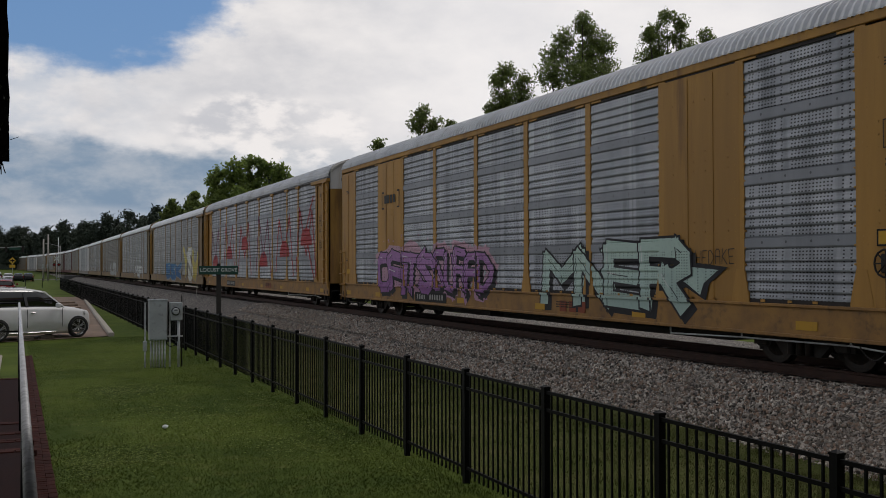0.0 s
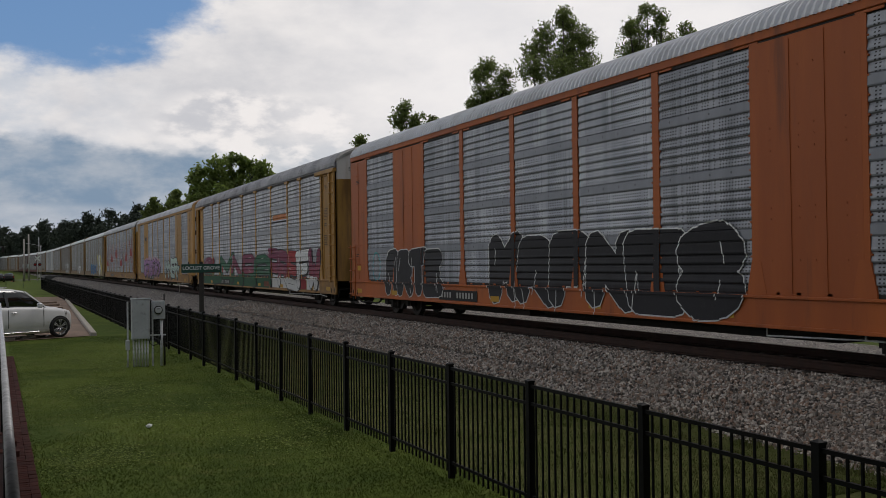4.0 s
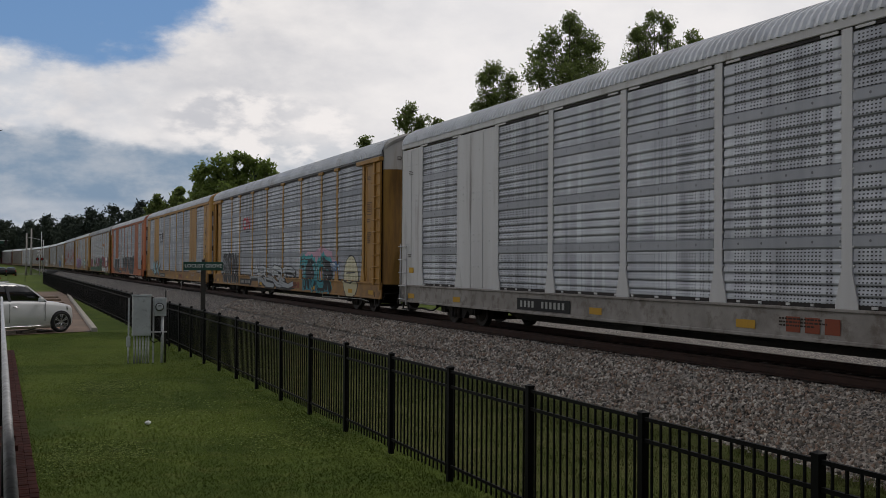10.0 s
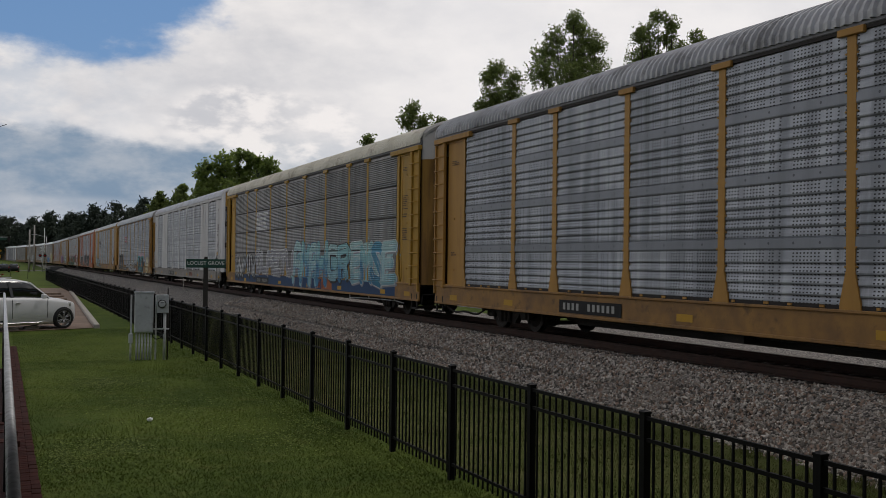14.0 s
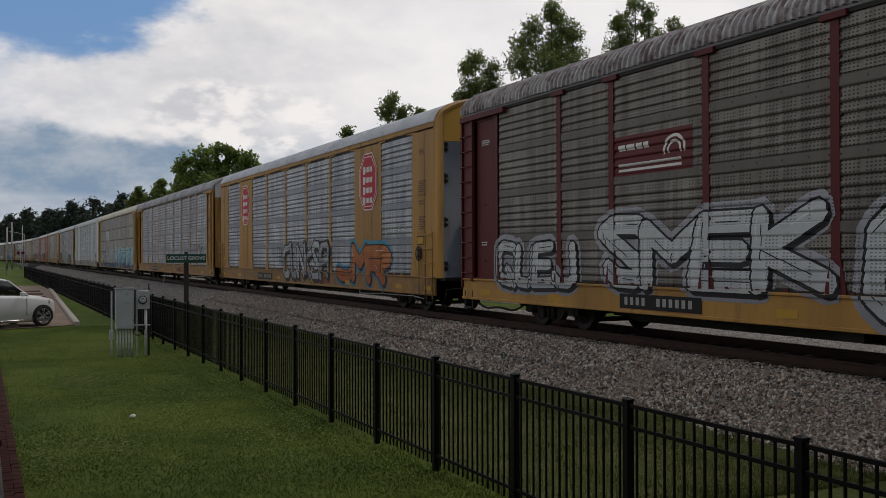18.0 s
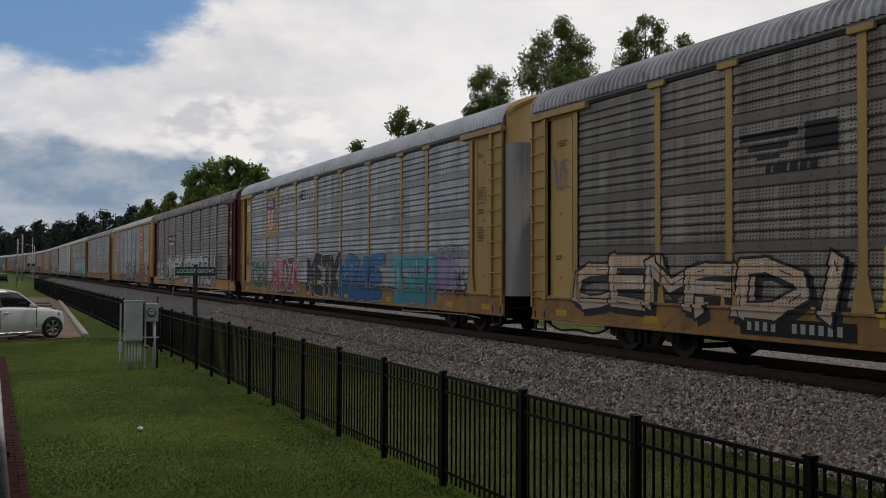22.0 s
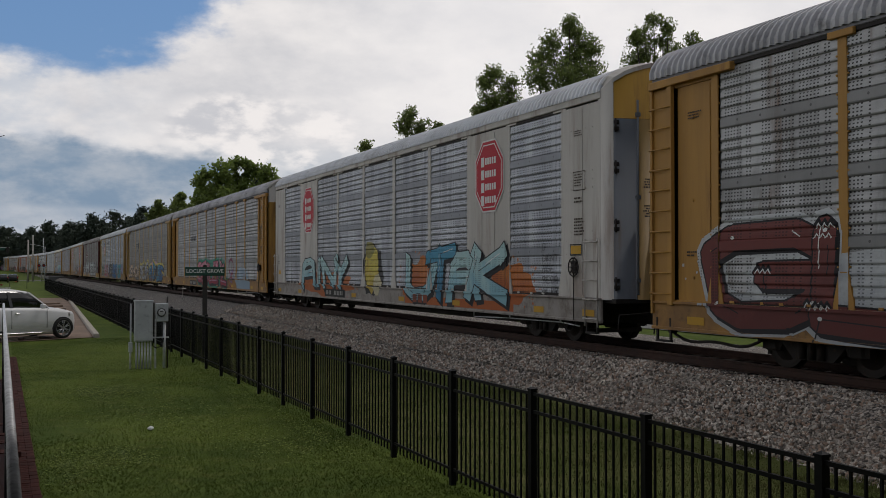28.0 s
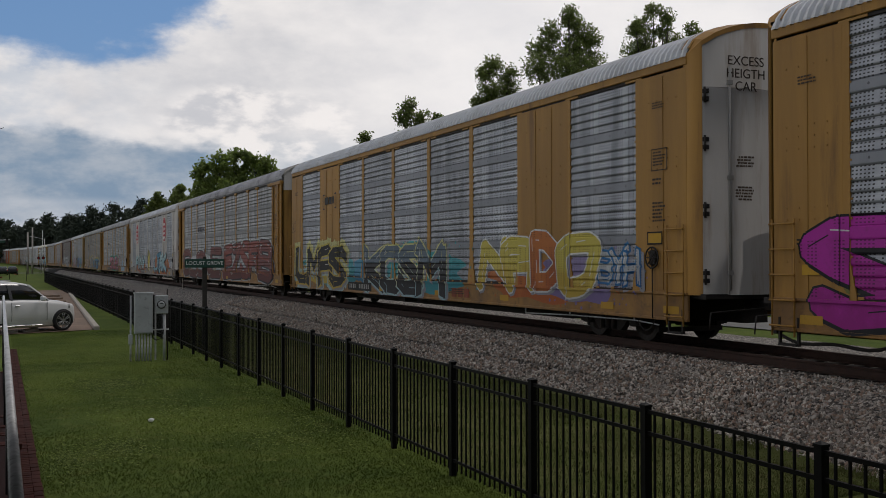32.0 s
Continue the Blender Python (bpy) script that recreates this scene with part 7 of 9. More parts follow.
def graffiti(k, text, s0, s1, z0, z1, fill, outline, halo=None, fat=0.075, edge=0.045, seed=0, jitter=1.0, label="sprayed graffiti letters", extra=(), wide=1.1, shine=None, foot=None, round_ends=None):
    """A sprayed piece: clouds and shadow, then letter over letter, each with its outline, fill and lights. extra: (triangles, material, coat); foot: (material, height) for two-tone letters."""
    sk = skin_of(k)
    rng = random.Random(seed * 17 + k)
    fills = list(fill) if isinstance(fill, (list, tuple)) else [fill]
    b, mats = Build(), []
    for tris, m, coat in extra:
        if m not in mats:
            mats.append(m)
        sk.drape(b, tris, mats.index(m), coat)
    if outline is None:      # a thin tag: single strokes
        mats.append(fills[0])
        w = max(0.018, min(0.05, (z1 - z0) * 0.045 + fat * 0.2))
        shapes = bubble_letters(text.replace(" ", ""), s0, s1, z0, z1, 0.02, rng, jitter * 1.3, 0.9)
        for i, lines in enumerate(shapes):
            for j, line in enumerate(lines):
                sk.drape(b, line_tris(line, w), len(mats) - 1, 0.012 + 0.0004 * i + 0.0001 * j)
        return part("graffiti", b.mesh("graffiti", *mats), CARS[k], label)
    soft = fills[0] is BLACKP and outline is WHITEP if round_ends is None else round_ends
    shape = (lambda lines, r, grow: swell(lines, r + grow)) if soft else chisel
    cell = (s0 - s1) / len(text)
    small = min(cell * 1.1, (z1 - z0) * 0.9)
    throw = soft and round_ends is None      # a quick two-colour bubble piece
    r = small * ((0.150 if throw else 0.108 if soft else 0.098) + max(-0.03, fat) * 0.36)
    rim = min(0.062, edge * 0.75 + 0.010) if not throw else min(0.04, edge * 0.55 + 0.010)
    shapes = bubble_letters(text, s0, s1, z0, z1, r + rim * 0.8, rng, jitter, wide * (1.10 if soft else 1.18))
    if not soft:       # spikes on some upper ends
        for lines in shapes:
            for line in list(lines):
                p = max(line, key=lambda q: q[1])
                if odd(p, 3) < 0.3:
                    lines.append([p, (p[0] + r * (odd(p, 4) - 0.5) * 2.2, p[1] + r * (0.2 + 0.4 * odd(p, 5)))])
    drop = 0.06 if soft else 0.11
    for coat, mat, grow, dy in ((0.0042, halo, rim * 3.0 + 0.03, 0.0), (0.0062, outline if outline is BLACKP else GREYP if not throw else None, rim, drop)):
        if mat is None:
            continue
        if mat not in mats:
            mats.append(mat)
        j = 0
        for lines in shapes:
            moved = [[(p[0] - dy, p[1] - dy * 0.8) for p in line] for line in lines]
            for tris in shape(moved if not dy else lines, r, grow):
                if dy:
                    tris = [tuple((p[0] - dy, p[1] - dy * 0.8) for p in t) for t in tris]
                sk.drape(b, tris, mats.index(mat), coat + 0.00004 * j)
                j += 1
    piece = part("graffiti", b.mesh("graffiti", *mats), CARS[k], label)
    for i, lines in enumerate(shapes):
        lb = Build()
        base = 0.0095 + 0.0034 * i
        body = fills[i % len(fills)]
        for j, tris in enumerate(shape(lines, r, rim)):
            sk.drape(lb, tris, 0, base + 0.00005 * j)
        for j, tris in enumerate(shape(lines, r, 0.0)):
            sk.drape(lb, tris, 1, base + 0.0014 + 0.00005 * j)
            if foot:
                low = below(tris, foot[1] + 0.12 * (odd((i, j)) - 0.5))
                if low:
                    sk.drape(lb, low, 4, base + 0.0020 + 0.00005 * j)
        # lights along the upper edges, inner lines
        top = base + 0.0028
        if shine is not None:
            for j, line in enumerate(lines):
                sk.drape(lb, line_tris([(p[0] + r * 0.25, p[1] + r * 0.3) for p in line], r * 0.45), 2, top - 0.0003 + 0.0001 * j)
        for line in lines[:2]:
            hi = max(range(len(line)), key=lambda q: line[q][1])
            p = line[hi]
            q = line[hi - 1] if hi else line[min(1, len(line) - 1)]
            f = rng.uniform(0.25, 0.5)
            if not throw:
                sk.drape(lb, line_tris([(p[0] + r * 0.45, p[1] + r * 0.2), (p[0] + (q[0] - p[0]) * f + r * 0.45, p[1] + (q[1] - p[1]) * f + r * 0.1)], 0.022), 3, top + 0.0003)
        for j, line in enumerate(lines):      # thin inner strokes that run along the bars
            for a, c in zip(line, line[1:]):
                g0, g1 = sorted((odd(a, 6), odd(c, 7)))
                if g1 - g0 > 0.25 and not throw:
                    off = r * (0.5 - odd(a, 8))
                    sk.drape(lb, line_tris([(a[0] + (c[0] - a[0]) * g0 + off, a[1] + (c[1] - a[1]) * g0), (a[0] + (c[0] - a[0]) * g1 + off, a[1] + (c[1] - a[1]) * g1)], 0.020), 0, top + 0.0006 + 0.0001 * j)
        for j in range(2 if throw else 1):
            p = rng.choice(rng.choice(lines))
            sk.drape(lb, line_tris([p, (p[0] - rng.uniform(-0.6, 0.6) * r, p[1] - rng.uniform(0.8, 2.2) * r)], 0.028), 0, top + 0.0013 + 0.0001 * j)
        if body in (BROWN, BRICKP):
            # black and white scale marks and pale spots
            for j in range(3):
                p = rng.choice(rng.choice(lines))
                zig = [(p[0] + r * (0.8 - 0.27 * q), p[1] + (0.05 if q % 2 else -0.02) + 0.1 * j) for q in range(7)]
                sk.drape(lb, line_tris(zig, 0.05), 0, top + 0.0016 + 0.0002 * j)
                sk.drape(lb, line_tris([(y, z - 0.05) for y, z in zig], 0.02), 3, top + 0.0024 + 0.0002 * j)
                q = rng.choice(rng.choice(lines))
                sk.drape(lb, fan([(q[0] + 0.05 * math.cos(0.9 * e), q[1] + 0.035 * math.sin(0.9 * e)) for e in range(7)]), 3, top + 0.0030)
        part("letter", lb.mesh("letter", outline, body, shine or body, WHITEP if body is not WHITEP else SILVERP, foot[0] if foot else body), piece)
    return piece


def decal(k, items, label, name="emblem"):
    """items: (triangles, material, coat) laid on a car's side; small bars of an emblem are a part under it."""
    sk = skin_of(k)

    def lay(chosen):
        b, mats = Build(), []
        for tris, m, coat in chosen:
            if m not in mats:
                mats.append(m)
            sk.drape(b, tris, mats.index(m), coat)
        return b.mesh(name, *mats)
    bars = [it for it in items if name == "emblem" and len(it[0]) > 8 and not (len(it[0]) == 44)]
    plain = [it for it in items if it not in bars]
    if not plain:
        return part(name, lay(items), CARS[k], label, kind="stuff")
    ob = part(name, lay(plain), CARS[k], label, kind="stuff" if name == "stencil" else "")
    if bars:
        part("bars", lay(bars), ob, kind="stuff")
    return ob


P = paint_material
BLACKP = P("black", (0.012, 0.012, 0.015), (0.02, 0.02, 0.024))
WHITEP = P("white", (0.62, 0.63, 0.62), (0.48, 0.49, 0.49))
PALE = P("pale_silver", (0.46, 0.48, 0.49), (0.36, 0.38, 0.40))
SILVERP = P("silver", (0.42, 0.44, 0.45), (0.30, 0.32, 0.34))
PURPLE = P("purple", (0.34, 0.17, 0.38), (0.24, 0.10, 0.28))
PINKHAZE = P("pink_haze", (0.45, 0.27, 0.34), (0.36, 0.20, 0.30))
MINT = P("mint", (0.40, 0.52, 0.47), (0.33, 0.44, 0.41))
GREENP = P("green", (0.012, 0.10, 0.045), (0.008, 0.07, 0.03))
REDP = P("red", (0.30, 0.02, 0.025), (0.22, 0.015, 0.02))
MAROONP = P("maroon", (0.16, 0.02, 0.06), (0.22, 0.03, 0.05))
TEAL = P("teal", (0.05, 0.30, 0.32), (0.03, 0.20, 0.24))
AQUA = P("aqua", (0.22, 0.44, 0.47), (0.05, 0.20, 0.36))
AQUALIGHT = P("pale_aqua", (0.33, 0.49, 0.50), (0.20, 0.38, 0.45))
BLUEP = P("blue", (0.018, 0.14, 0.33), (0.012, 0.09, 0.24))
NAVY = P("navy", (0.016, 0.065, 0.18), (0.012, 0.045, 0.12))
SKYP = P("sky_blue", (0.06, 0.24, 0.36), (0.03, 0.15, 0.26))
ORANGEP = P("orange", (0.42, 0.14, 0.035), (0.33, 0.09, 0.025))
PEACH = P("peach", (0.50, 0.36, 0.25), (0.42, 0.33, 0.27))
YELLOWP = P("yellow", (0.50, 0.42, 0.08), (0.42, 0.30, 0.05))
LEMON = P("lemon", (0.52, 0.50, 0.22), (0.25, 0.38, 0.42))
PINK = P("pink", (0.50, 0.13, 0.20), (0.34, 0.03, 0.07))
TURQ = P("jade", (0.02, 0.22, 0.15), (0.015, 0.16, 0.11))
BROWN = P("brown", (0.14, 0.04, 0.036), (0.10, 0.03, 0.028))
BRICKP = P("brick_red", (0.22, 0.055, 0.042), (0.13, 0.032, 0.03))
MAGENTA = P("magenta", (0.42, 0.03, 0.33), (0.30, 0.02, 0.22))
GREYP = P("grey", (0.30, 0.30, 0.33), (0.22, 0.22, 0.25))
LILAC = P("lilac", (0.24, 0.20, 0.34), (0.16, 0.12, 0.26))
CREAM = P("cream", (0.52, 0.48, 0.33), (0.44, 0.40, 0.26))
BOARD = P("board_black", (0.012, 0.012, 0.013), holes=False)
STENCIL = P("stencil_white", (0.62, 0.62, 0.60), holes=False)
STENCIL_GREY = P("stencil_grey", (0.42, 0.42, 0.40), holes=False)
STENCIL_DARK = P("stencil_dark", (0.05, 0.035, 0.025), holes=False)
REFLECT = P("reflector_yellow", (0.50, 0.29, 0.03), (0.42, 0.24, 0.03), holes=False)
EMBLEM_RED = P("emblem_red", (0.42, 0.02, 0.035), (0.38, 0.02, 0.03), holes=False)
EMBLEM_BLUE = P("emblem_blue", (0.03, 0.05, 0.17), (0.03, 0.05, 0.15), holes=False)


def haze(y, z, ry, rz, seed, m, coat=0.0018, rough=0.28):
    """A cloud of spray with an uneven rim and specks round it."""
    rng = random.Random(seed)
    n, p1, p2, p3 = 44, rng.uniform(0, 6), rng.uniform(0, 6), rng.uniform(0, 6)
    pts = []
    for i in range(n):
        a = 2 * math.pi * i / n
        g = 0.86 + rough * (0.30 * math.sin(2 * a + p1) + 0.30 * math.sin(5 * a + p2) + 0.22 * math.sin(9 * a + p3)) + rng.uniform(-0.04, 0.04)
        pts.append((y + ry * g * math.cos(a), max(SILL + 0.02, z + rz * g * math.sin(a))))
    tris = fan(pts)
    for i in range(36):
        a, g, r = rng.uniform(0, 6.28), rng.uniform(0.95, 1.22), rng.uniform(0.015, 0.05)
        c = (y + ry * g * math.cos(a), z + rz * g * math.sin(a))
        if c[1] > SILL + 0.1:
            tris += fan([(c[0] + r * math.cos(1.257 * q), c[1] + r * math.sin(1.257 * q)) for q in range(5)])
    return (tris, m, coat)


def spray_all():
    R = random.Random
    # the cars ahead, seen from afar
    graffiti(-1, "BSK", 3.5, -4.0, 0.7, 2.1, BLUEP, SKYP, None, 0.10, 0.03, 60, 1.0, "blue sprayed letters")
    graffiti(-1, "YSW", -5.5, -11.5, 0.7, 3.1, [YELLOWP, WHITEP], YELLOWP, None, 0.05, 0.03, 61, 1.2, "yellow and white sprayed letters")
    graffiti(-2, "MEA", -2.0, -8.0, 0.7, 1.9, WHITEP, GREYP, None, 0.08, 0.03, 62, 1.0, "white sprayed letters")
    graffiti(-3, "UUSS", -1.0, -9.0, 0.7, 2.3, SILVERP, WHITEP, None, 0.08, 0.03, 63, 1.0, "silver sprayed letters")
    # a car with thin red scrawl and red half discs
    items = []
    for i, (y, h) in enumerate(((10.5, 2.4), (6.2, 2.6), (2.0, 2.5), (-2.4, 2.7), (-6.6, 2.5), (-10.3, 2.6))):
        items.append((line_tris([(y + 1.6, 1.5), (y + 1.0, 3.9 + 0.3 * (i % 2)), (y, 2.2), (y - 0.9, 4.0), (y - 1.6, 1.3)], 0.14), REDP if i % 3 else MAROONP, 0.009 + 0.0006 * i))
        half = [(y + 0.9 * math.cos(a * math.pi / 9), 1.7 + (i % 3) * 0.45 + 0.75 * math.sin(a * math.pi / 9)) for a in range(10)]
        items.append((fan(half), REDP, 0.005 + 0.0006 * i))
    items.append((line_tris([(-11.4, 4.6), (-10.2, 3.2), (-11.5, 1.2)], 0.13), REDP, 0.0135))
    decal(0, items, "thin red and maroon sprayed scrawl with red half discs", "graffiti")
    # yellow car: purple letters, mint letters
    graffiti(1, "CATS", 9.1, 4.3, 0.78, 2.2, PURPLE, BLACKP, None, 0.07, 0.04, 1, 1.0, "purple sprayed letters with black outlines", [haze(6.6, 1.65, 2.9, 0.95, 1, PINKHAZE)])
    graffiti(1, "SURAD", 4.3, 0.5, 0.85, 2.2, PURPLE, BLACKP, PINKHAZE, 0.06, 0.05, 2, 1.1, "purple sprayed letters with black outlines")
    graffiti(1, "MNER", -2.5, -7.6, 0.72, 2.25, MINT, BLACKP, None, 0.055, 0.05, 3, 0.9, "pale mint sprayed letters with black outlines",
             [(fan([(-6.9, 1.45), (-7.7, 1.75), (-8.8, 1.65), (-8.3, 1.35), (-8.2, 1.05), (-7.6, 1.3)]), BLACKP, 0.0075), (fan([(-7.0, 1.45), (-7.7, 1.66), (-8.55, 1.6), (-8.15, 1.36), (-8.05, 1.15), (-7.6, 1.38)]), MINT, 0.0105)], wide=1.2)
    graffiti(1, "HEDAKE", -7.9, -9.0, 1.68, 1.98, STENCIL_DARK, None, None, -0.012, 0, 4, 0.4, "thin dark sprayed tag")
    # green and maroon, white and maroon
    graffiti(2, "AUMNRA", 11.5, -3.9, 0.58, 2.25, [MAROONP, REDP, GREENP, MAROONP, MAROONP, GREENP], BLACKP, None, 0.08, 0.03, 5, 1.0, "green and maroon sprayed block letters", [(rect(-3.9, 11.6, 0.60, 1.05), GREENP, 0.003)], wide=1.12, foot=(GREENP, 1.25), round_ends=True)
    graffiti(2, "PREFW", -4.1, -11.7, 0.58, 2.35, [MAROONP, MAROONP, REDP, WHITEP, MAROONP], BLACKP, None, 0.10, 0.035, 6, 0.9, "maroon and white sprayed block letters", [(rect(-7.5, -4.3, 0.64, 1.15), WHITEP, 0.003), (rect(-11.6, -9.9, 0.64, 1.2), WHITEP, 0.0033), (rect(-9.8, -7.8, 0.64, 1.2), REDP, 0.0036)], wide=1.15, foot=(WHITEP, 1.12), round_ends=True)
    # black bubble letters, white edges
    graffiti(3, "ARTE", 9.83, 5.66, 0.60, 2.15, BLACKP, WHITEP, None, 0.20, 0.035, 7, 0.8, "black bubble letters with white outlines", wide=1.15)
    graffiti(3, "MRPNES", 2.6, -6.5, 0.58, 2.40, BLACKP, WHITEP, None, 0.20, 0.035, 8, 0.7, "black bubble letters with white outlines", wide=1.15)
    decal(3, [(ring_tris(10.8, 1.55, 0.36, 0.48, 0.05), TEAL, 0.004)], "thin teal sprayed loop", "graffiti")
    graffiti(4, "AUNY", 9.6, 6.2, 0.74, 1.85, AQUALIGHT, BLACKP, None, 0.10, 0.05, 9, 1.0, "pale aqua sprayed letters with black outlines", wide=1.15)
    graffiti(4, "SHKE", -7.6, -11.7, 0.85, 2.0, GREYP, None, None, -0.02, 0, 10, 1.1, "thin pale sprayed outline letters")
    # a car with six small pieces
    graffiti(5, "GDSRMN", 11.0, 7.2, 0.60, 2.28, BLACKP, WHITEP, None, 0.16, 0.015, 11, 0.4, "black bubble letters with thin white outlines", wide=1.15)
    graffiti(5, "AKEGC", 4.3, -3.0, 0.55, 1.6, SILVERP, BLACKP, None, 0.03, 0.03, 12, 1.6, "silver pointed sprayed letters")
    graffiti(5, "TIL", -3.5, -4.3, 1.22, 1.75, WHITEP, None, None, 0.0, 0, 13, 0.5, "small white sprayed tag")
    graffiti(5, "TAXOR", -4.5, -8.3, 0.70, 1.9, [TEAL, BLACKP, TEAL, TEAL, BLACKP], BLACKP, TEAL, 0.06, 0.05, 14, 1.0, "teal and black sprayed letters on pink haze", [haze(-6.6, 1.7, 2.7, 0.62, 5, PINKHAZE), (rect(-8.4, -4.6, 0.62, 1.0), BLUEP, 0.0028)])
    graffiti(5, "ERAH", -8.1, -9.3, 1.42, 1.75, WHITEP, BLUEP, None, 0.0, 0.04, 15, 0.4, "small white sprayed tag")
    egg = [(-10.6 + 0.78 * math.cos(a * math.pi / 13) * (1 - 0.12 * math.sin(a * math.pi / 13)), 1.22 + 0.74 * math.sin(a * math.pi / 13)) for a in range(26)]
    decal(5, [(fan([(-10.6 + (y + 10.6) * 1.07, 1.22 + (z - 1.22) * 1.06) for y, z in egg]), BLACKP, 0.003), (fan(egg), CREAM, 0.006), (line_tris([(-10.1, 1.35), (-11.0, 1.38)], 0.05), BLACKP, 0.009), (line_tris([(-10.05, 1.05), (-10.6, 1.0), (-11.1, 1.08)], 0.05), BLACKP, 0.0093)], "cream egg shape with a black outline", "graffiti")
    # dark louvred car
    graffiti(7, "WVMIW", 11.5, 6.9, 0.8, 2.0, [SILVERP, WHITEP], BLACKP, None, 0.03, 0.05, 16, 1.2, "black and silver striped sprayed letters", [(rect(5.0, 11.6, 0.64, 1.0), NAVY, 0.003)])
    graffiti(7, "DUFETU", 6.9, 0.2, 1.0, 2.25, GREYP, WHITEP, None, 0.07, 0.035, 17, 0.9, "grey sprayed letters with white outlines", round_ends=True)
    graffiti(7, "AMAH", 0.1, -4.5, 0.62, 2.5, [AQUALIGHT, AQUA], BLUEP, None, 0.12, 0.02, 18, 0.9, "pale aqua sprayed letters on blue", [(rect(-11.7, 5.2, 0.61, 1.02), NAVY, 0.0033), haze(-9.4, 1.65, 2.3, 0.85, 7, AQUALIGHT), haze(-2.2, 1.6, 2.2, 0.8, 8, AQUA, 0.0022), haze(-5.9, 1.5, 1.5, 0.8, 9, AQUA, 0.0026), (rect(-5.2, -3.9, 0.62, 1.05), ORANGEP, 0.0037)], round_ends=True)
    graffiti(7, "CR", -4.7, -7.2, 0.85, 2.35, [AQUALIGHT, AQUA], BLACKP, None, 0.09, 0.03, 19, 0.9, "aqua sprayed letters", round_ends=True)
    graffiti(7, "EMSE", -7.4, -11.7, 0.85, 2.45, [AQUALIGHT, AQUA, SKYP], WHITEP, None, 0.11, 0.02, 20, 1.1, "aqua and blue sprayed letters", round_ends=True)
    graffiti(8, "SOS", -8.2, -11.0, 1.0, 2.2, BLACKP, None, None, -0.02, 0, 21, 1.2, "thin black sprayed scrawl")
    # yellow car with eight-sided emblems
    graffiti(9, "CUNKSA", 1.6, -4.1, 0.70, 2.2, [SILVERP, GREYP], BLACKP, None, 0.03, 0.07, 22, 1.1, "grey sprayed letters with heavy black outlines")
    graffiti(9, "JMR", -5.1, -9.6, 0.66, 2.15, ORANGEP, BLACKP, SKYP, 0.10, 0.045, 23, 0.9, "orange sprayed letters with a blue halo", wide=1.2, round_ends=True)
    graffiti(9, "GHK", 2.6, 1.7, 1.2, 2.0, BLACKP, None, None, -0.02, 0, 24, 0.7, "thin black sprayed tag")
    # maroon car
    graffiti(10, "QUEJ", 11.7, 8.4, 0.85, 2.0, PALE, BLACKP, GREYP, 0.06, 0.045, 25, 0.9, "white sprayed letters with black outlines", round_ends=True)
    graffiti(10, "SMEK", 7.3, 1.6, 0.92, 2.45, PALE, BLACKP, GREYP, 0.07, 0.045, 26, 0.7, "white sprayed letters with black outlines", wide=1.15, round_ends=True)
    graffiti(10, "CAZOR", 0.8, -5.2, 0.64, 2.5, PALE, BLACKP, GREYP, 0.08, 0.06, 27, 0.6, "white sprayed letters with heavy black outlines", wide=1.15, round_ends=True)
    graffiti(10, "ELH", -5.4, -8.6, 0.70, 2.45, [SILVERP, PALE], BLACKP, GREYP, 0.05, 0.06, 28, 0.7, "silver sprayed letters with heavy black outlines", wide=1.15, round_ends=True)
    graffiti(10, "EKO", -9.0, -10.3, 1.3, 2.5, BLACKP, None, None, -0.02, 0, 29, 1.0, "thin black sprayed tags")
    # shield car
    graffiti(11, "TSEK", 11.7, 8.7, 0.78, 2.05, GREENP, SILVERP, None, 0.09, 0.03, 30, 1.0, "green sprayed letters", round_ends=True)
    graffiti(11, "MEDZK", 7.9, 3.6, 0.70, 2.15, [MAROONP, PINK, MAROONP], WHITEP, None, 0.09, 0.035, 31, 0.9, "maroon sprayed letters with white outlines", round_ends=True)
    graffiti(11, "METK", 2.6, -1.4, 0.56, 2.28, BLACKP, WHITEP, None, 0.15, 0.03, 32, 0.8, "black bubble letters with white outlines", wide=1.15)
    graffiti(11, "KOLSE", -1.4, -5.5, 0.60, 2.2, BLUEP, NAVY, None, 0.17, 0.03, 33, 0.9, "blue sprayed bubble letters", [(rect(-5.3, -1.4, 0.58, 1.7), BLUEP, 0.003)], wide=1.2, round_ends=True)
    graffiti(11, "TESER", -6.3, -9.6, 0.66, 2.1, TEAL, SKYP, None, 0.11, 0.022, 34, 0.9, "teal sprayed letters on lilac haze", [(rect(-9.2, -6.5, 0.62, 1.4), TEAL, 0.003), haze(-9.9, 1.5, 1.3, 0.6, 12, LILAC)], wide=1.15, round_ends=True)
    graffiti(11, "GEVED", -9.8, -11.4, 1.95, 2.3, BLACKP, None, None, -0.02, 0, 35, 0.8, "thin black sprayed tag")
    graffiti(11, "XKW", -10.9, -11.7, 0.95, 1.75, BLACKP, None, None, 0.0, 0, 36, 1.2, "black scribbled tag")
    # weathered cars
    graffiti(12, "OEMADI", 11.7, 4.2, 0.85, 2.0, PEACH, BLACKP, None, 0.05, 0.05, 37, 1.2, "peach sprayed letters with dark outlines")
    graffiti(12, "GREUSA", 3.7, -1.6, 0.66, 2.15, [SILVERP, GREYP], BLACKP, YELLOWP, 0.05, 0.05, 38, 1.3, "silver sprayed letters with a yellow edge")
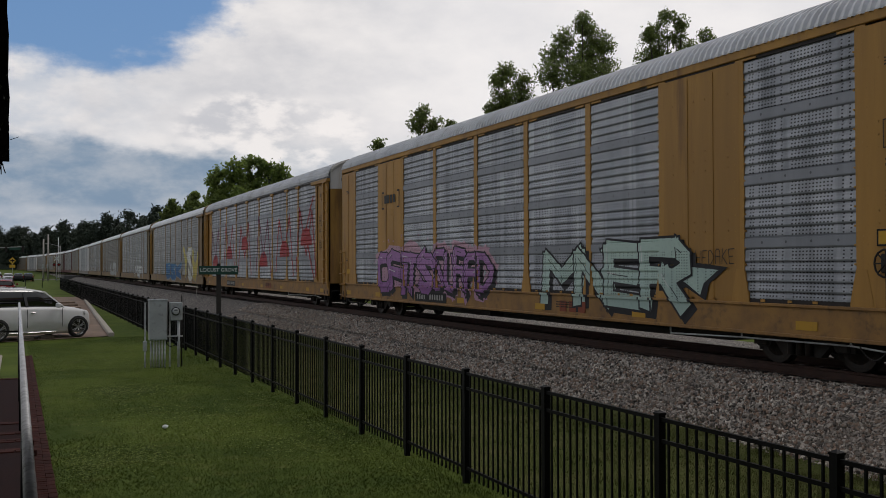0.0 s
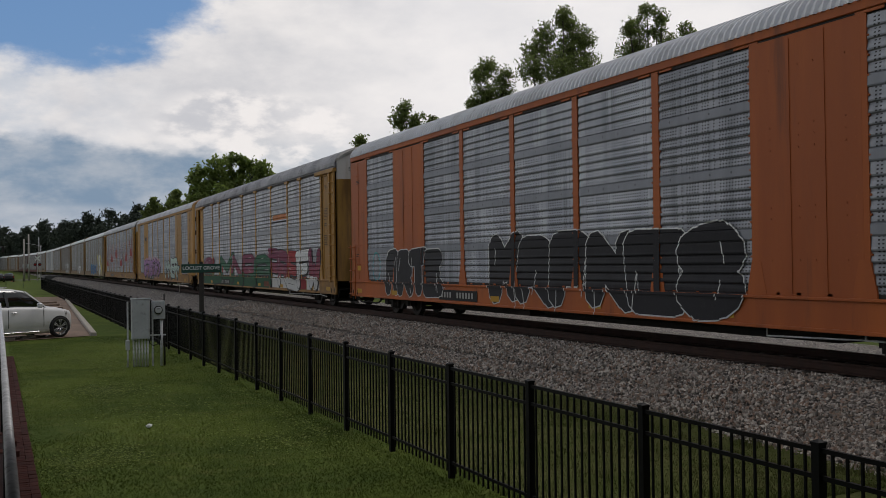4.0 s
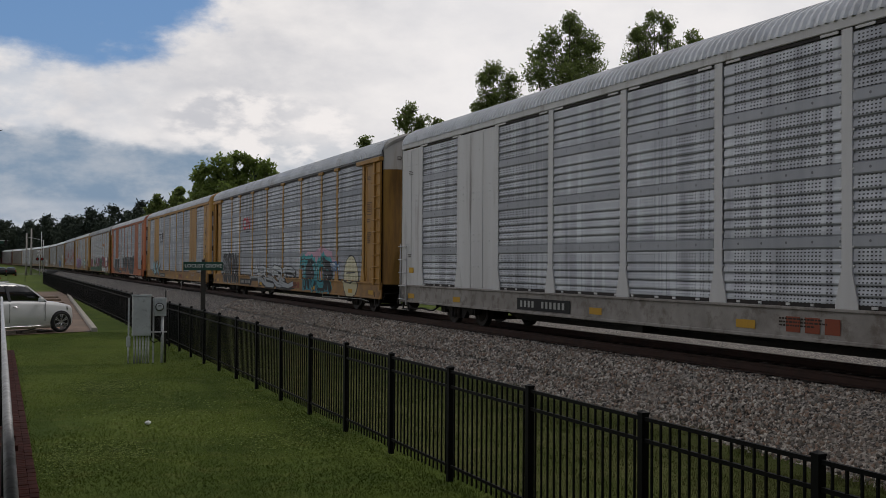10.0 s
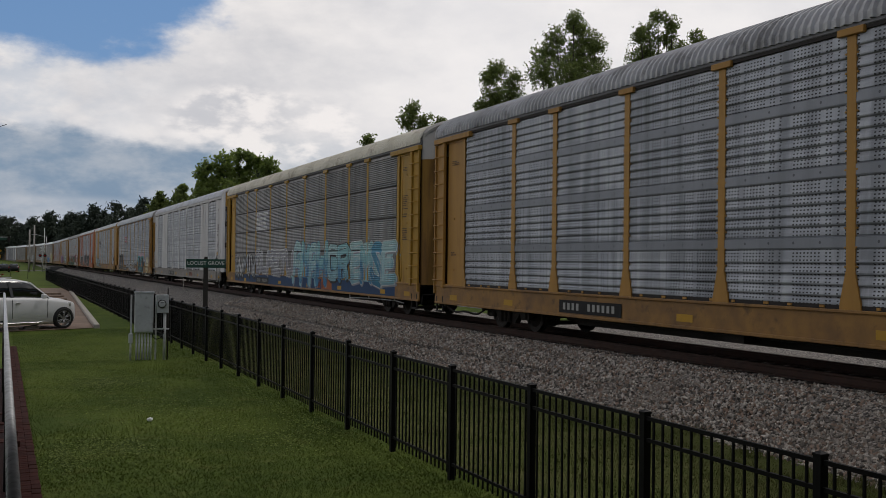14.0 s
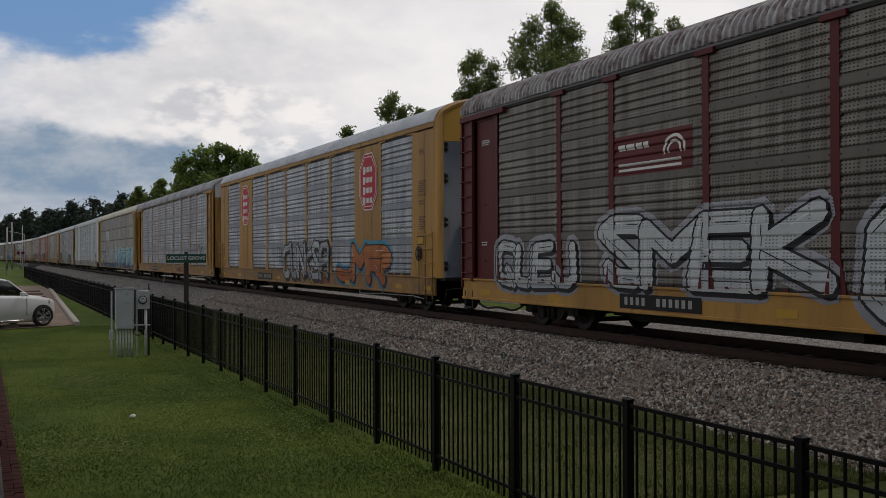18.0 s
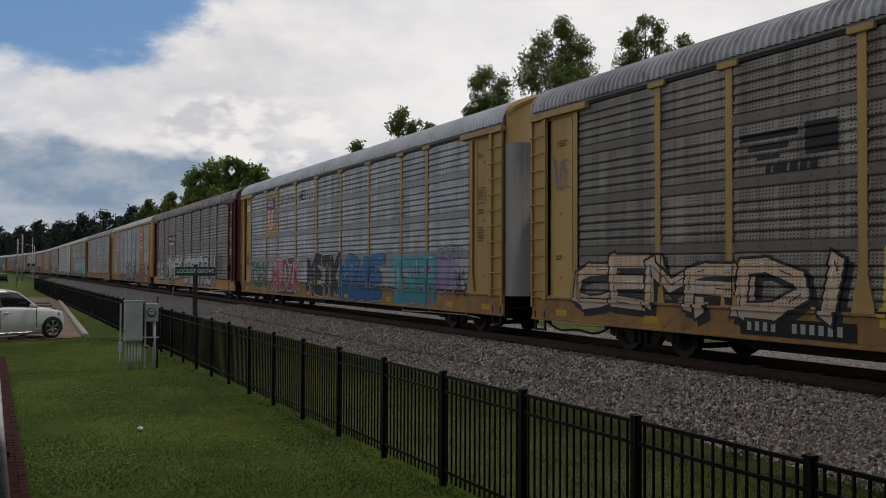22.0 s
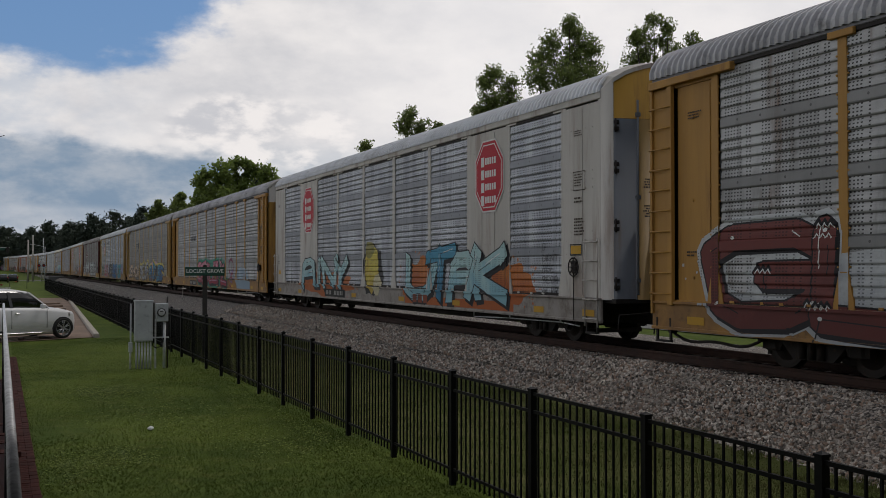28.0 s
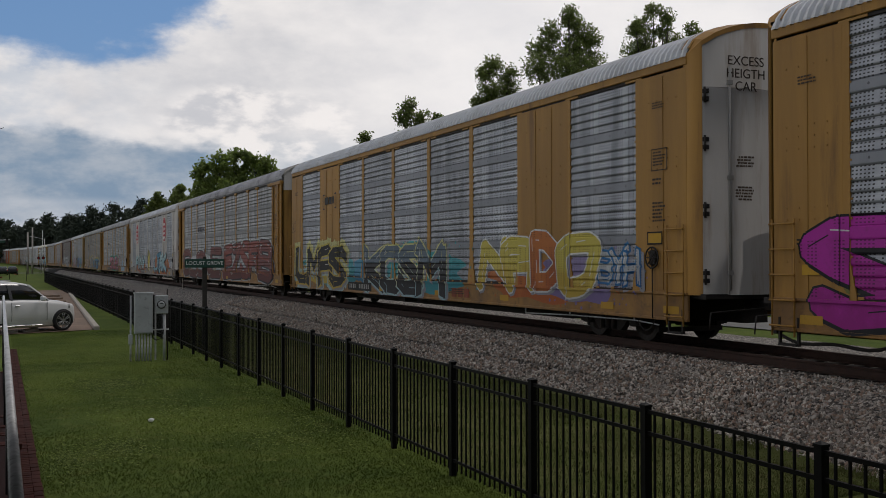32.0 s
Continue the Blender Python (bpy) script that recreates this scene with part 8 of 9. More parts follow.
    graffiti(12, "ANDRES", -2.4, -9.6, 0.62, 2.0, [SKYP, BLUEP, SKYP, BLACKP], BLACKP, YELLOWP, 0.09, 0.05, 39, 1.2, "blue and black sprayed letters with a yellow edge", [haze(-5.3, 1.9, 2.7, 0.4, 14, PINKHAZE), (rect(-9.4, -2.6, 0.62, 1.0), SKYP, 0.003)], wide=1.2)
    graffiti(13, "SGIUEML", 3.8, -4.6, 0.66, 2.1, PINK, BLACKP, TURQ, 0.05, 0.05, 40, 1.3, "pink sprayed letters with a jade halo", [haze(-0.2, 1.35, 4.4, 0.95, 15, TURQ, 0.0018, 0.12)], wide=1.25, shine=PINKHAZE, foot=(P("crimson", (0.30, 0.03, 0.06), (0.24, 0.02, 0.05)), 1.25))
    decal(13, [(ring_tris(-5.7, 1.75, 0.62, 0.48, 0.14), MAROONP, 0.004), (ring_tris(-5.9, 1.25, 0.42, 0.36, 0.10), LILAC, 0.0055), (ring_tris(-5.7, 0.95, 0.5, 0.3, 0.09), MAROONP, 0.007)], "maroon sprayed rings", "graffiti")
    decal(13, [(fan(blob_pts(-8.3, 1.2, 1.4, 0.55, R(3), 16, 0.2)), P("washed_blue", (0.26, 0.34, 0.41), (0.2, 0.28, 0.36)), 0.003), (rect(-10.2, -7.2, 0.62, 1.05), P("washed_blue", (0.26, 0.34, 0.41)), 0.0045)], "washed pale blue patch", "graffiti")
    # white car
    graffiti(14, "AINY", 8.6, 3.2, 0.85, 2.2, AQUALIGHT, BLACKP, None, 0.07, 0.035, 41, 1.1, "pale blue sprayed letters on orange haze", [haze(5.7, 1.1, 3.4, 0.55, 16, ORANGEP)])
    graffiti(14, "UTAK", -2.8, -8.8, 0.66, 2.25, [AQUALIGHT, SKYP, AQUALIGHT], BLACKP, None, 0.10, 0.03, 42, 1.1, "pale blue sprayed letters on orange haze", [haze(-3.6, 1.3, 1.5, 0.75, 17, ORANGEP), haze(-9.2, 1.3, 1.2, 0.62, 18, ORANGEP, 0.0022), (rect(-9.4, -2.4, 0.62, 0.85), ORANGEP, 0.0028)], wide=1.15)
    decal(14, [(fan(blob_pts(0.5, 1.6, 1.0, 0.95, R(7), 15, 0.22)), BLACKP, 0.003), (fan(blob_pts(0.6, 1.7, 0.78, 0.75, R(8), 15, 0.22)), YELLOWP, 0.006), (fan(blob_pts(0.1, 1.15, 0.4, 0.35, R(9), 13, 0.15)), CREAM, 0.009), (fan(blob_pts(0.8, 2.3, 0.4, 0.3, R(10), 13, 0.15)), P("olive", (0.22, 0.2, 0.06)), 0.0075)], "yellow sprayed figure shape with dark edges", "graffiti")
    for i, wd in enumerate(("G", "DKNT", "RGE", "BEOR", "HLVR")):
        graffiti(14, wd, -10.75, -10.75 - 0.18 * len(wd), 2.06 - i * 0.25, 2.26 - i * 0.25, BLACKP, None, None, 0.0, 0, 43 + i, 0.6, "small black sprayed tags")
    # brown blocks
    graffiti(15, "GLOWE", 11.9, -0.2, 0.58, 2.45, BROWN, BLACKP, SILVERP, 0.06, 0.03, 50, 0.7, "dark brown sprayed block letters", [haze(5.9, 1.4, 6.4, 0.75, 19, SILVERP, 0.0018, 0.1)], wide=1.1, round_ends=True)
    graffiti(15, "IDE", -0.3, -1.2, 1.1, 1.9, PEACH, None, None, 0.0, 0, 51, 0.7, "small peach sprayed tag")
    graffiti(15, "EZSRB", -1.4, -11.7, 0.62, 2.75, [BRICKP, BROWN, BRICKP], BLACKP, SILVERP, 0.09, 0.03, 52, 0.9, "brick red sprayed block letters with black scales", [], wide=1.12, shine=P("rust_red", (0.24, 0.06, 0.045), (0.16, 0.04, 0.03)), round_ends=True)
    # yellow car at the end
    graffiti(16, "UMAS", 12.3, 6.2, 0.60, 2.25, BLACKP, YELLOWP, LEMON, 0.065, 0.075, 53, 0.8, "black sprayed letters with broad yellow edges", [haze(9.4, 1.2, 2.6, 0.5, 19, YELLOWP, 0.0024), haze(8.0, 1.3, 4.3, 0.7, 20, TEAL), haze(4.2, 1.3, 1.1, 0.55, 21, SKYP, 0.0022)])
    graffiti(16, "KOSM", 3.9, -2.4, 0.55, 2.2, P("slate_blue", (0.10, 0.14, 0.18), (0.08, 0.11, 0.15)), LEMON, None, 0.15, 0.06, 54, 0.25, "slate and black sprayed letters with yellow edges", [haze(-0.5, 1.4, 3.9, 0.8, 22, TEAL)], wide=1.15, foot=(BLACKP, 1.6))
    graffiti(16, "NADO", -5.0, -10.1, 0.80, 2.4, [YELLOWP, YELLOWP, ORANGEP, YELLOWP], WHITEP, None, 0.11, 0.04, 55, 1.3, "yellow and orange sprayed bubble letters", [haze(-7.6, 1.15, 2.9, 0.5, 23, ORANGEP), haze(-9.6, 1.3, 2.1, 0.6, 24, LILAC, 0.0022)], wide=1.2, round_ends=True)
    graffiti(16, "BYH", -10.3, -11.7, 1.1, 1.9, SILVERP, BLUEP, None, 0.02, 0.05, 56, 1.1, "pale blue sprayed tag")
    graffiti(17, "SOUK", 12.3, 4.5, 0.60, 2.3, MAGENTA, BLACKP, None, 0.12, 0.04, 57, 1.2, "magenta sprayed letters with black outlines", [haze(10.2, 1.1, 1.6, 0.5, 25, P("olive", (0.22, 0.2, 0.06)))], wide=1.2, round_ends=True)


def oct_pts(y, z, ry, rz):
    return [(y + ry * sx * a, z + rz * sz * b) for sx, sz, a, b in ((1, 1, 1, 0.45), (1, 1, 0.45, 1), (-1, 1, 0.45, 1), (-1, 1, 1, 0.45), (-1, -1, 1, 0.45), (-1, -1, 0.45, 1), (1, -1, 0.45, 1), (1, -1, 1, 0.45))]


def bar_rows(y0, y1, z0, z1, rows, rng, fill=0.62):
    """Rows of small bars in place of lettering that is a maker's mark or too small to read."""
    out = []
    h = (z1 - z0) / rows
    for r in range(rows):
        y = y0
        end = y1 + (y0 - y1) * 0.35 * rng.random()
        while y > end:
            w = h * rng.uniform(0.5, 1.6)
            out += rect(max(end, y - w), y, z1 - (r + fill) * h, z1 - r * h)
            y -= w + h * 0.28
    return out


def mark_all():
    rng = random.Random(77)
    for k in range(0, 18):
        spec = SPECS[k]
        dark = spec.paint is MAROON
        st = STENCIL if dark else STENCIL_DARK
        for y in (12.6, 9.4, 2.6, -1.9, -5.9, -10.4, -12.5):
            decal(k, [(rect(y - 0.46, y, 0.66, 0.80), REFLECT, 0.012)], "yellow reflective patch", "reflector")
        by = 5.75 if spec.doors else 6.75
        nb = [(rect(by - 2.4, by, 0.62, 0.90), BOARD, 0.013)]
        digits = []
        for i in range(4):
            digits += rect(by - 0.16 - i * 0.18 - 0.10, by - 0.16 - i * 0.18, 0.69, 0.84)
        for i in range(6):
            digits += rect(by - 1.15 - i * 0.18 - 0.10, by - 1.15 - i * 0.18, 0.69, 0.84)
        nb.append((digits, STENCIL_GREY, 0.0155))
        red = []
        for q in (-3.35, -3.75, -4.15):
            red += rect(q, q + 0.30, 0.66, 0.90)
        decal(k, [(red, P("faded_red", (0.26, 0.045, 0.025), (0.20, 0.05, 0.025), holes=False), 0.0125)], "faded red maker's blocks", "maker_mark")
        decal(k, nb, "black board with white marks", "number_board")
        for y0, y1, z0, z1, rows, eps in ((12.62, 12.2, 4.35, 4.50, 3, 0.005), (12.66, 12.34, 1.86, 1.98, 2, 0.005), (-12.18, -12.55, 4.5, 4.64, 3, 0.005), (-12.18, -12.6, 2.35, 2.75, 6, 0.005), (-12.18, -12.55, 3.05, 3.2, 2, 0.005), (-2.9, -3.9, 0.72, 0.88, 3, 0.014)):
            decal(k, [(bar_rows(y0, y1, z0, z1, rows, rng, 0.5), st, eps)], "", "stencil")
        box = [(-12.15, 3.35), (-12.62, 3.35), (-12.62, 3.75), (-12.15, 3.75), (-12.15, 3.35)]
        decal(k, [(line_tris(box, 0.018), st, 0.006), (bar_rows(-12.2, -12.58, 3.41, 3.70, 5, rng, 0.45), st, 0.007)], "framed block of data bars", "stencil")
        if spec.doors:
            decal(k, [(rect(-12.45, -12.05, 1.98, 2.16), REFLECT, 0.006), (line_tris([(-12.03, 1.96), (-12.47, 1.96), (-12.47, 2.18), (-12.03, 2.18), (-12.03, 1.96)], 0.025), BOARD, 0.009)], "yellow warning plate", "warning_plate")
            decal(k, [(rect(12.2, 12.55, 1.42, 1.58), REFLECT, 0.006)], "yellow warning plate", "warning_plate")
    # railway emblems as plain shapes
    for k in (1, 16):
        decal(k, [(bar_rows(8.5, 7.35, 3.75, 4.05, 1, rng, 0.9), BOARD, 0.006), (line_tris([(8.55, 4.15), (8.72, 4.15), (8.72, 3.62), (8.55, 3.62)], 0.05), BOARD, 0.006), (line_tris([(7.3, 4.15), (7.13, 4.15), (7.13, 3.62), (7.3, 3.62)], 0.05), BOARD, 0.0066)], "dark bracketed emblem")
    for k, y0, y1 in ((4, 6.65, 4.5), (12, 6.8, 4.6)):
        decal(k, [(rect(y1 + 0.9, y0, 3.78, 3.9) + rect(y1 + 1.1, y0 - 0.2, 3.6, 3.7) + rect(y1 + 1.3, y0 - 0.4, 3.45, 3.52) + rect(y1 + 0.1, y1 + 0.75, 3.45, 3.95), BLACKP, 0.005), (bar_rows(y0 - 0.6, y1, 3.15, 3.36, 1, rng), BLACKP, 0.005)], "dark streaked emblem")
    decal(5, [(ring_tris(5.95, 3.68, 0.42, 0.3, 0.11), EMBLEM_RED, 0.005), (line_tris([(5.4, 3.4), (5.4, 3.95), (4.85, 3.42), (4.85, 3.97)], 0.12), EMBLEM_RED, 0.0055), (bar_rows(5.6, 4.6, 3.18, 3.3, 1, rng), BLACKP, 0.005)], "red line emblem")
    decal(2, [(rect(-6.85, -4.6, 3.62, 3.86), ORANGEP, 0.005), (rect(-6.85, -4.5, 3.5, 3.56), BLACKP, 0.0055)], "orange stripe emblem")
    decal(7, [(rect(4.55, 7.0, 3.05, 4.05), GREYP, 0.0045), (bar_rows(6.95, 4.6, 3.08, 4.0, 4, rng), WHITEP, 0.009)], "block of white lettering bars")
    for k in (9, 14):
        for y in (7.98, -8.12):
            items = [(fan(oct_pts(y, 4.02, 0.80, 0.92)), STENCIL, 0.005), (fan(oct_pts(y, 4.02, 0.76, 0.88)), EMBLEM_RED, 0.0075), (fan(oct_pts(y, 4.02, 0.70, 0.81)), STENCIL, 0.0095), (fan(oct_pts(y, 4.02, 0.67, 0.78)), EMBLEM_RED, 0.0115)]
            bars = []
            for i in range(4):
                z = 4.52 - i * 0.33
                bars += rect(y + 0.25, y + 0.43, z - 0.25, z)
                yy = y + 0.2
                while yy > y - 0.4:
                    bars += rect(yy - 0.09, yy, z - 0.2, z - 0.03)
                    yy -= 0.125
            items.append((bars, STENCIL, 0.014))
            decal(k, items, "red eight-sided emblem with white bars")
    decal(10, [(rect(4.6, 7.0, 3.18, 3.95), P("emblem_maroon", (0.10, 0.015, 0.017), holes=False), 0.005), (rect(4.9, 6.8, 3.26, 3.31) + rect(4.9, 6.8, 3.36, 3.41) + bar_rows(6.8, 5.6, 3.6, 3.78, 1, rng), STENCIL, 0.0085),
               ([t for t in ring_tris(5.1, 3.55, 0.32, 0.3, 0.06) if sum(p[1] for p in t) / 3 > 3.5], STENCIL, 0.009), ([t for t in ring_tris(5.1, 3.55, 0.2, 0.19, 0.05) if sum(p[1] for p in t) / 3 > 3.5], STENCIL, 0.0095)], "maroon panel emblem with white curves")
    shield = [(8.85, 4.80), (8.5, 4.72), (8.16, 4.86), (7.82, 4.72), (7.48, 4.80), (7.46, 4.3), (7.55, 3.75), (7.8, 3.45), (8.16, 3.3), (8.52, 3.45), (8.77, 3.75), (8.87, 4.3)]
    sk_plate = (rect(7.15, 8.92, 3.12, 5.0), YELLOW_OLD, 0.02)
    inner = [(8.16 + (y - 8.16) * 0.92, 4.1 + (z - 4.1) * 0.93) for y, z in shield]
    stripes = []
    for i in range(5):
        y = 7.62 + i * 0.245
        stripes += rect(y, y + 0.12, 3.62 if i in (0, 4) else 3.46, 4.25)
    decal(11, [sk_plate, (fan(shield), EMBLEM_BLUE, 0.0235), (fan(inner), STENCIL, 0.0265), (rect(7.5, 8.82, 4.27, 4.72), EMBLEM_BLUE, 0.0295), (stripes, EMBLEM_RED, 0.0295), (bar_rows(8.6, 7.6, 4.36, 4.66, 2, rng), STENCIL, 0.0325)], "shield emblem, blue above red and white stripes, on a yellow plate")
    for word, y0, y1 in (("BUILDING", 6.6, 4.55), ("AMERICA", 4.0, 1.9)):
        tr = []
        FIT[0] = 0.0
        for g in letters(word, y0, y1, 4.42, 4.80, 0.012, random.Random(1), 0.0, 0.86):
            tr += g
        decal(11, [(rect(y1 - 0.05, y0 + 0.1, 4.3, 4.98), P("pale_band", (0.46, 0.47, 0.48), (0.42, 0.43, 0.44)), 0.004), (tr, P("lettering_dark", (0.03, 0.035, 0.06), holes=False), 0.008)], "dark lettering on a pale band", "lettering")
    for k in (13, 15):
        decal(k, [(bar_rows(6.75, 4.5, 3.4, 3.72, 1, rng, 0.85), P("emblem_dark", (0.03, 0.03, 0.045), holes=False), 0.005)], "dark word emblem")
    decal(11, [(rect(12.15, 12.72, 4.42, 4.70), STENCIL, 0.006), (bar_rows(12.66, 12.22, 4.50, 4.62, 1, rng), GREYP, 0.009)], "white label plate", "label_plate")
    graffiti(11, "VNKE", 12.75, 12.1, 1.8, 2.5, BLACKP, None, None, -0.03, 0, 71, 1.3, "black scribbled tag")
    graffiti(16, "BET", 13.1, 12.5, 2.8, 3.3, BLACKP, None, None, -0.035, 0, 72, 1.2, "thin black sprayed tag")
    graffiti(12, "NOE", 12.75, 12.1, 3.4, 4.1, LILAC, None, None, -0.02, 0, 73, 1.2, "thin violet sprayed tag")
    graffiti(9, "DASKMEME", -9.5, -11.2, 2.28, 2.5, WHITEP, None, None, 0.0, 0, 74, 0.4, "small white sprayed tag")
    graffiti(9, "POKS", -9.7, -10.9, 1.2, 1.75, SILVERP, None, None, -0.02, 0, 75, 1.0, "thin pale sprayed tag")
    graffiti(2, "KU", 11.1, 10.4, 1.75, 2.2, AQUALIGHT, None, None, -0.03, 0, 76, 0.8, "thin pale sprayed tag")
    graffiti(3, "WOR", 5.9, 5.3, 0.72, 0.98, WHITEP, None, None, -0.02, 0, 77, 0.6, "small white sprayed tag")
    # black slots and small white lines of writing on two trailing ends
    for k, heights in ((10, (4.1, 2.6)), (7, (3.6,))):
        for z in heights:
            sb = Build()
            sb.box(-0.42, 0.42, -0.03, 0.01, -0.05, 0.05, bevel=0.012)
            part("door_slot", sb.mesh("door_slot", TRUCK), CARS[k], "black door-lock slot", m=on_end(False, -1, -0.72, z, 0.02))
    # what the trailing ends say
    for k in (0, 2, 5, 8, 12, 13, 15, 7):
        part("end_lettering", text_mesh("EXCESS", STENCIL_DARK, 0.12), CARS[k], m=on_end(False, -1, -0.82, 5.12, 0.014))
        part("end_lettering", text_mesh("HEIGHT", STENCIL_DARK, 0.12), CARS[k], m=on_end(False, -1, -0.22, 5.12, 0.008))
    for i, word in enumerate(("EXCESS", "HEIGTH", "CAR")):
        part("end_lettering", text_mesh(word, STENCIL_DARK, 0.17), CARS[16], m=on_end(True, -1, -0.52, 5.25 - i * 0.23, 0.012))
    part("lettering", text_mesh("EXCESS HEIGHT", STENCIL_DARK, 0.085), CARS[11], m=on_end(False, -1, -0.5, 5.05, 0.018))


spray_all()
mark_all()


# ---- the parked car and the street at the crossing ----
CAR_WHITE = material("pearl_white_paint", (0.66, 0.66, 0.67), 0.42, 0.0, 0.05, 1.5, 60, 0.0)
GLASS_DARK = material("tinted_glass", (0.012, 0.013, 0.015), 0.08, 0.0, 0.1, 2, 40, 0.0, spec=0.8)
TYRE = material("tyre_rubber", (0.014, 0.014, 0.014), 0.85, 0, 0.3, 8, 60, 0.3)
ALLOY = material("alloy_rim", (0.45, 0.45, 0.46), 0.3, 0.8, 0.1, 8, 60, 0.0)
LAMP_RED = material("red_lens", (0.35, 0.01, 0.012), 0.2, 0, 0.1, 5, 50, 0.0)
LAMP_CLEAR = material("clear_lens", (0.5, 0.5, 0.5), 0.15, 0.2, 0.1, 5, 50, 0.0)


def vehicle(m, paint, label, suv=True, group="", name="parked_car"):
    """A family car, nose towards +x; its right side faces -y. Ground at z = 0."""
    L, W, H = (5.1, 0.98, 1.78) if suv else (4.7, 0.9, 1.48)
    car = thing(name, label, "car", m, group)
    front, rear = (0.66, 3.68) if suv else (0.80, 3.55)
    stations = [  # x from the nose back, belt height, bottom, half width
        (0.02, 0.72, 0.34, 0.62), (0.07, 0.86, 0.24, 0.78), (0.20, 0.96, 0.20, 0.88), (0.50, 1.03, 0.18, 0.95), (0.95, 1.09, 0.17, 0.97), (1.45, 1.13, 0.17, 0.98), (2.2, 1.16, 0.17, 0.98), (3.2, 1.17, 0.17, 0.98),
        (4.1, 1.18, 0.19, 0.97), (4.7, 1.16, 0.26, 0.93), (5.0, 1.05, 0.40, 0.88), (5.09, 0.9, 0.5, 0.80)]
    kz, kx = (1.0 if suv else 0.88), L / 5.1
    b = Build()
    rings = []
    for x, top, bot, hw in stations:
        hw *= W / 0.98
        top *= kz
        mid = bot + (top - bot) * 0.5
        rings.append([(-x * kx, -hw * 0.86, bot), (-x * kx, -hw * 0.97, bot + 0.1), (-x * kx, -hw, mid), (-x * kx, -hw * 0.985, top - 0.14), (-x * kx, -hw * 0.93, top - 0.02), (-x * kx, -hw * 0.5, top + 0.03), (-x * kx, hw * 0.5, top + 0.03),
                      (-x * kx, hw * 0.93, top - 0.02), (-x * kx, hw * 0.985, top - 0.14), (-x * kx, hw, mid), (-x * kx, hw * 0.97, bot + 0.1), (-x * kx, hw * 0.86, bot)])
    b.loft(rings)
    part("body", b.mesh("body", paint), car)
    # cabin: dark glass under a painted roof
    fwd = 0.36 if suv else 0.0      # how far forward the windscreen stands
    cab = [(1.55 - fwd, 1.12, 0.90), (2.25 - fwd, H - 0.10, 0.76), (2.7 - fwd, H - 0.02, 0.74), (3.8, H, 0.74), (4.5, H - 0.06, 0.73), (4.78, H - 0.16, 0.72), (5.0, 1.14 * kz, 0.85)]
    g = Build()
    gr = []
    for x, top, hw in cab:
        hw *= W / 0.98
        base = 1.08 * kz
        gr.append([(-x * kx, -W * 0.93, base), (-x * kx, -hw, max(base + 0.02, top - 0.06)), (-x * kx, -hw * 0.85, top), (-x * kx, hw * 0.85, top), (-x * kx, hw, max(base + 0.02, top - 0.06)), (-x * kx, W * 0.93, base)])
    g.loft(gr, caps=False)
    part("glazing", g.mesh("glazing", GLASS_DARK), car, "dark tinted windows")
    r = Build()
    rr = []
    for x, top, hw in cab[1:-1]:
        hw *= W / 0.98
        rr.append([(-x * kx, -hw - 0.006, top - 0.07), (-x * kx, -hw * 0.86, top + 0.012), (-x * kx, 0, top + 0.03), (-x * kx, hw * 0.86, top + 0.012), (-x * kx, hw + 0.006, top - 0.07)])
    r.grid(rr, flip=True)
    part("roof", r.mesh("roof", paint), car)
    for s in (-1, 1):
        for (xa, za, xb, zb, w) in ((1.55 - fwd, 1.12 * kz, 2.25 - fwd, H - 0.10, 0.034), (2.95 - fwd, 1.14 * kz, 3.0 - fwd, H - 0.10, 0.055), (4.02, 1.14 * kz, 4.12, H - 0.05, 0.12), (4.95, 1.12 * kz, 4.72, H - 0.14, 0.10)):
            pb = Build()
            ya, yb = s * W * 0.935, s * 0.765 * W / 0.98
            pb.face([(-(xa - w) * kx, ya, za), (-(xa + w) * kx, ya, za), (-(xb + w) * kx, yb + s * 0.004, zb), (-(xb - w) * kx, yb + s * 0.004, zb)])
            pb.face([(-(xa - w) * kx, ya - s * 0.02, za), (-(xb - w) * kx, yb - s * 0.016, zb), (-(xb + w) * kx, yb - s * 0.016, zb), (-(xa + w) * kx, ya - s * 0.02, za)])
            part("pillar", pb.mesh("pillar", GLASS_DARK if w == 0.055 else paint), car)
        if suv:
            q = Build()
            q.tube((-2.5 * kx, s * 0.66, H + 0.05), (-4.5 * kx, s * 0.66, H + 0.04), 0.018, 6)
            part("roof_bar", q.mesh("roof_bar", ALLOY), car)
        mb = Build()
        mb.box(-1.95 + fwd, -1.80 + fwd, *sorted((s * (W + 0.02), s * (W + 0.2))), 1.10 * kz, 1.26 * kz, bevel=0.03)
        part("mirror", mb.mesh("mirror", paint), car)
        hb = Build()
        hb.loft([[(-0.25 + 0.1 * i - 0.3, s * (W * (0.87 + 0.045 * i)), 0.80 * kz + dz) for dz in (0, 0.14)] + [(-0.25 + 0.1 * i - 0.3, s * (W * (0.80 + 0.045 * i)), 0.80 * kz + dz) for dz in (0.14, 0)] for i in range(3)])
        part("headlight", hb.mesh("headlight", LAMP_CLEAR), car, "clear headlight")
        tb = Build()
        tb.box(-L + 0.03, -L + 0.28, *sorted((s * W * 0.80, s * W * 0.955)), 0.85 * kz, 1.12 * kz, bevel=0.02)
        part("tail_light", tb.mesh("tail_light", LAMP_RED), car, "red tail light")
        for xa in (1.65 - fwd, 2.98 - fwd, 4.1):
            lb = Build()
            lb.box(-xa * kx - 0.006, -xa * kx + 0.006, *sorted((s * W * 0.985, s * (W + 0.004))), 0.42, 1.06 * kz)
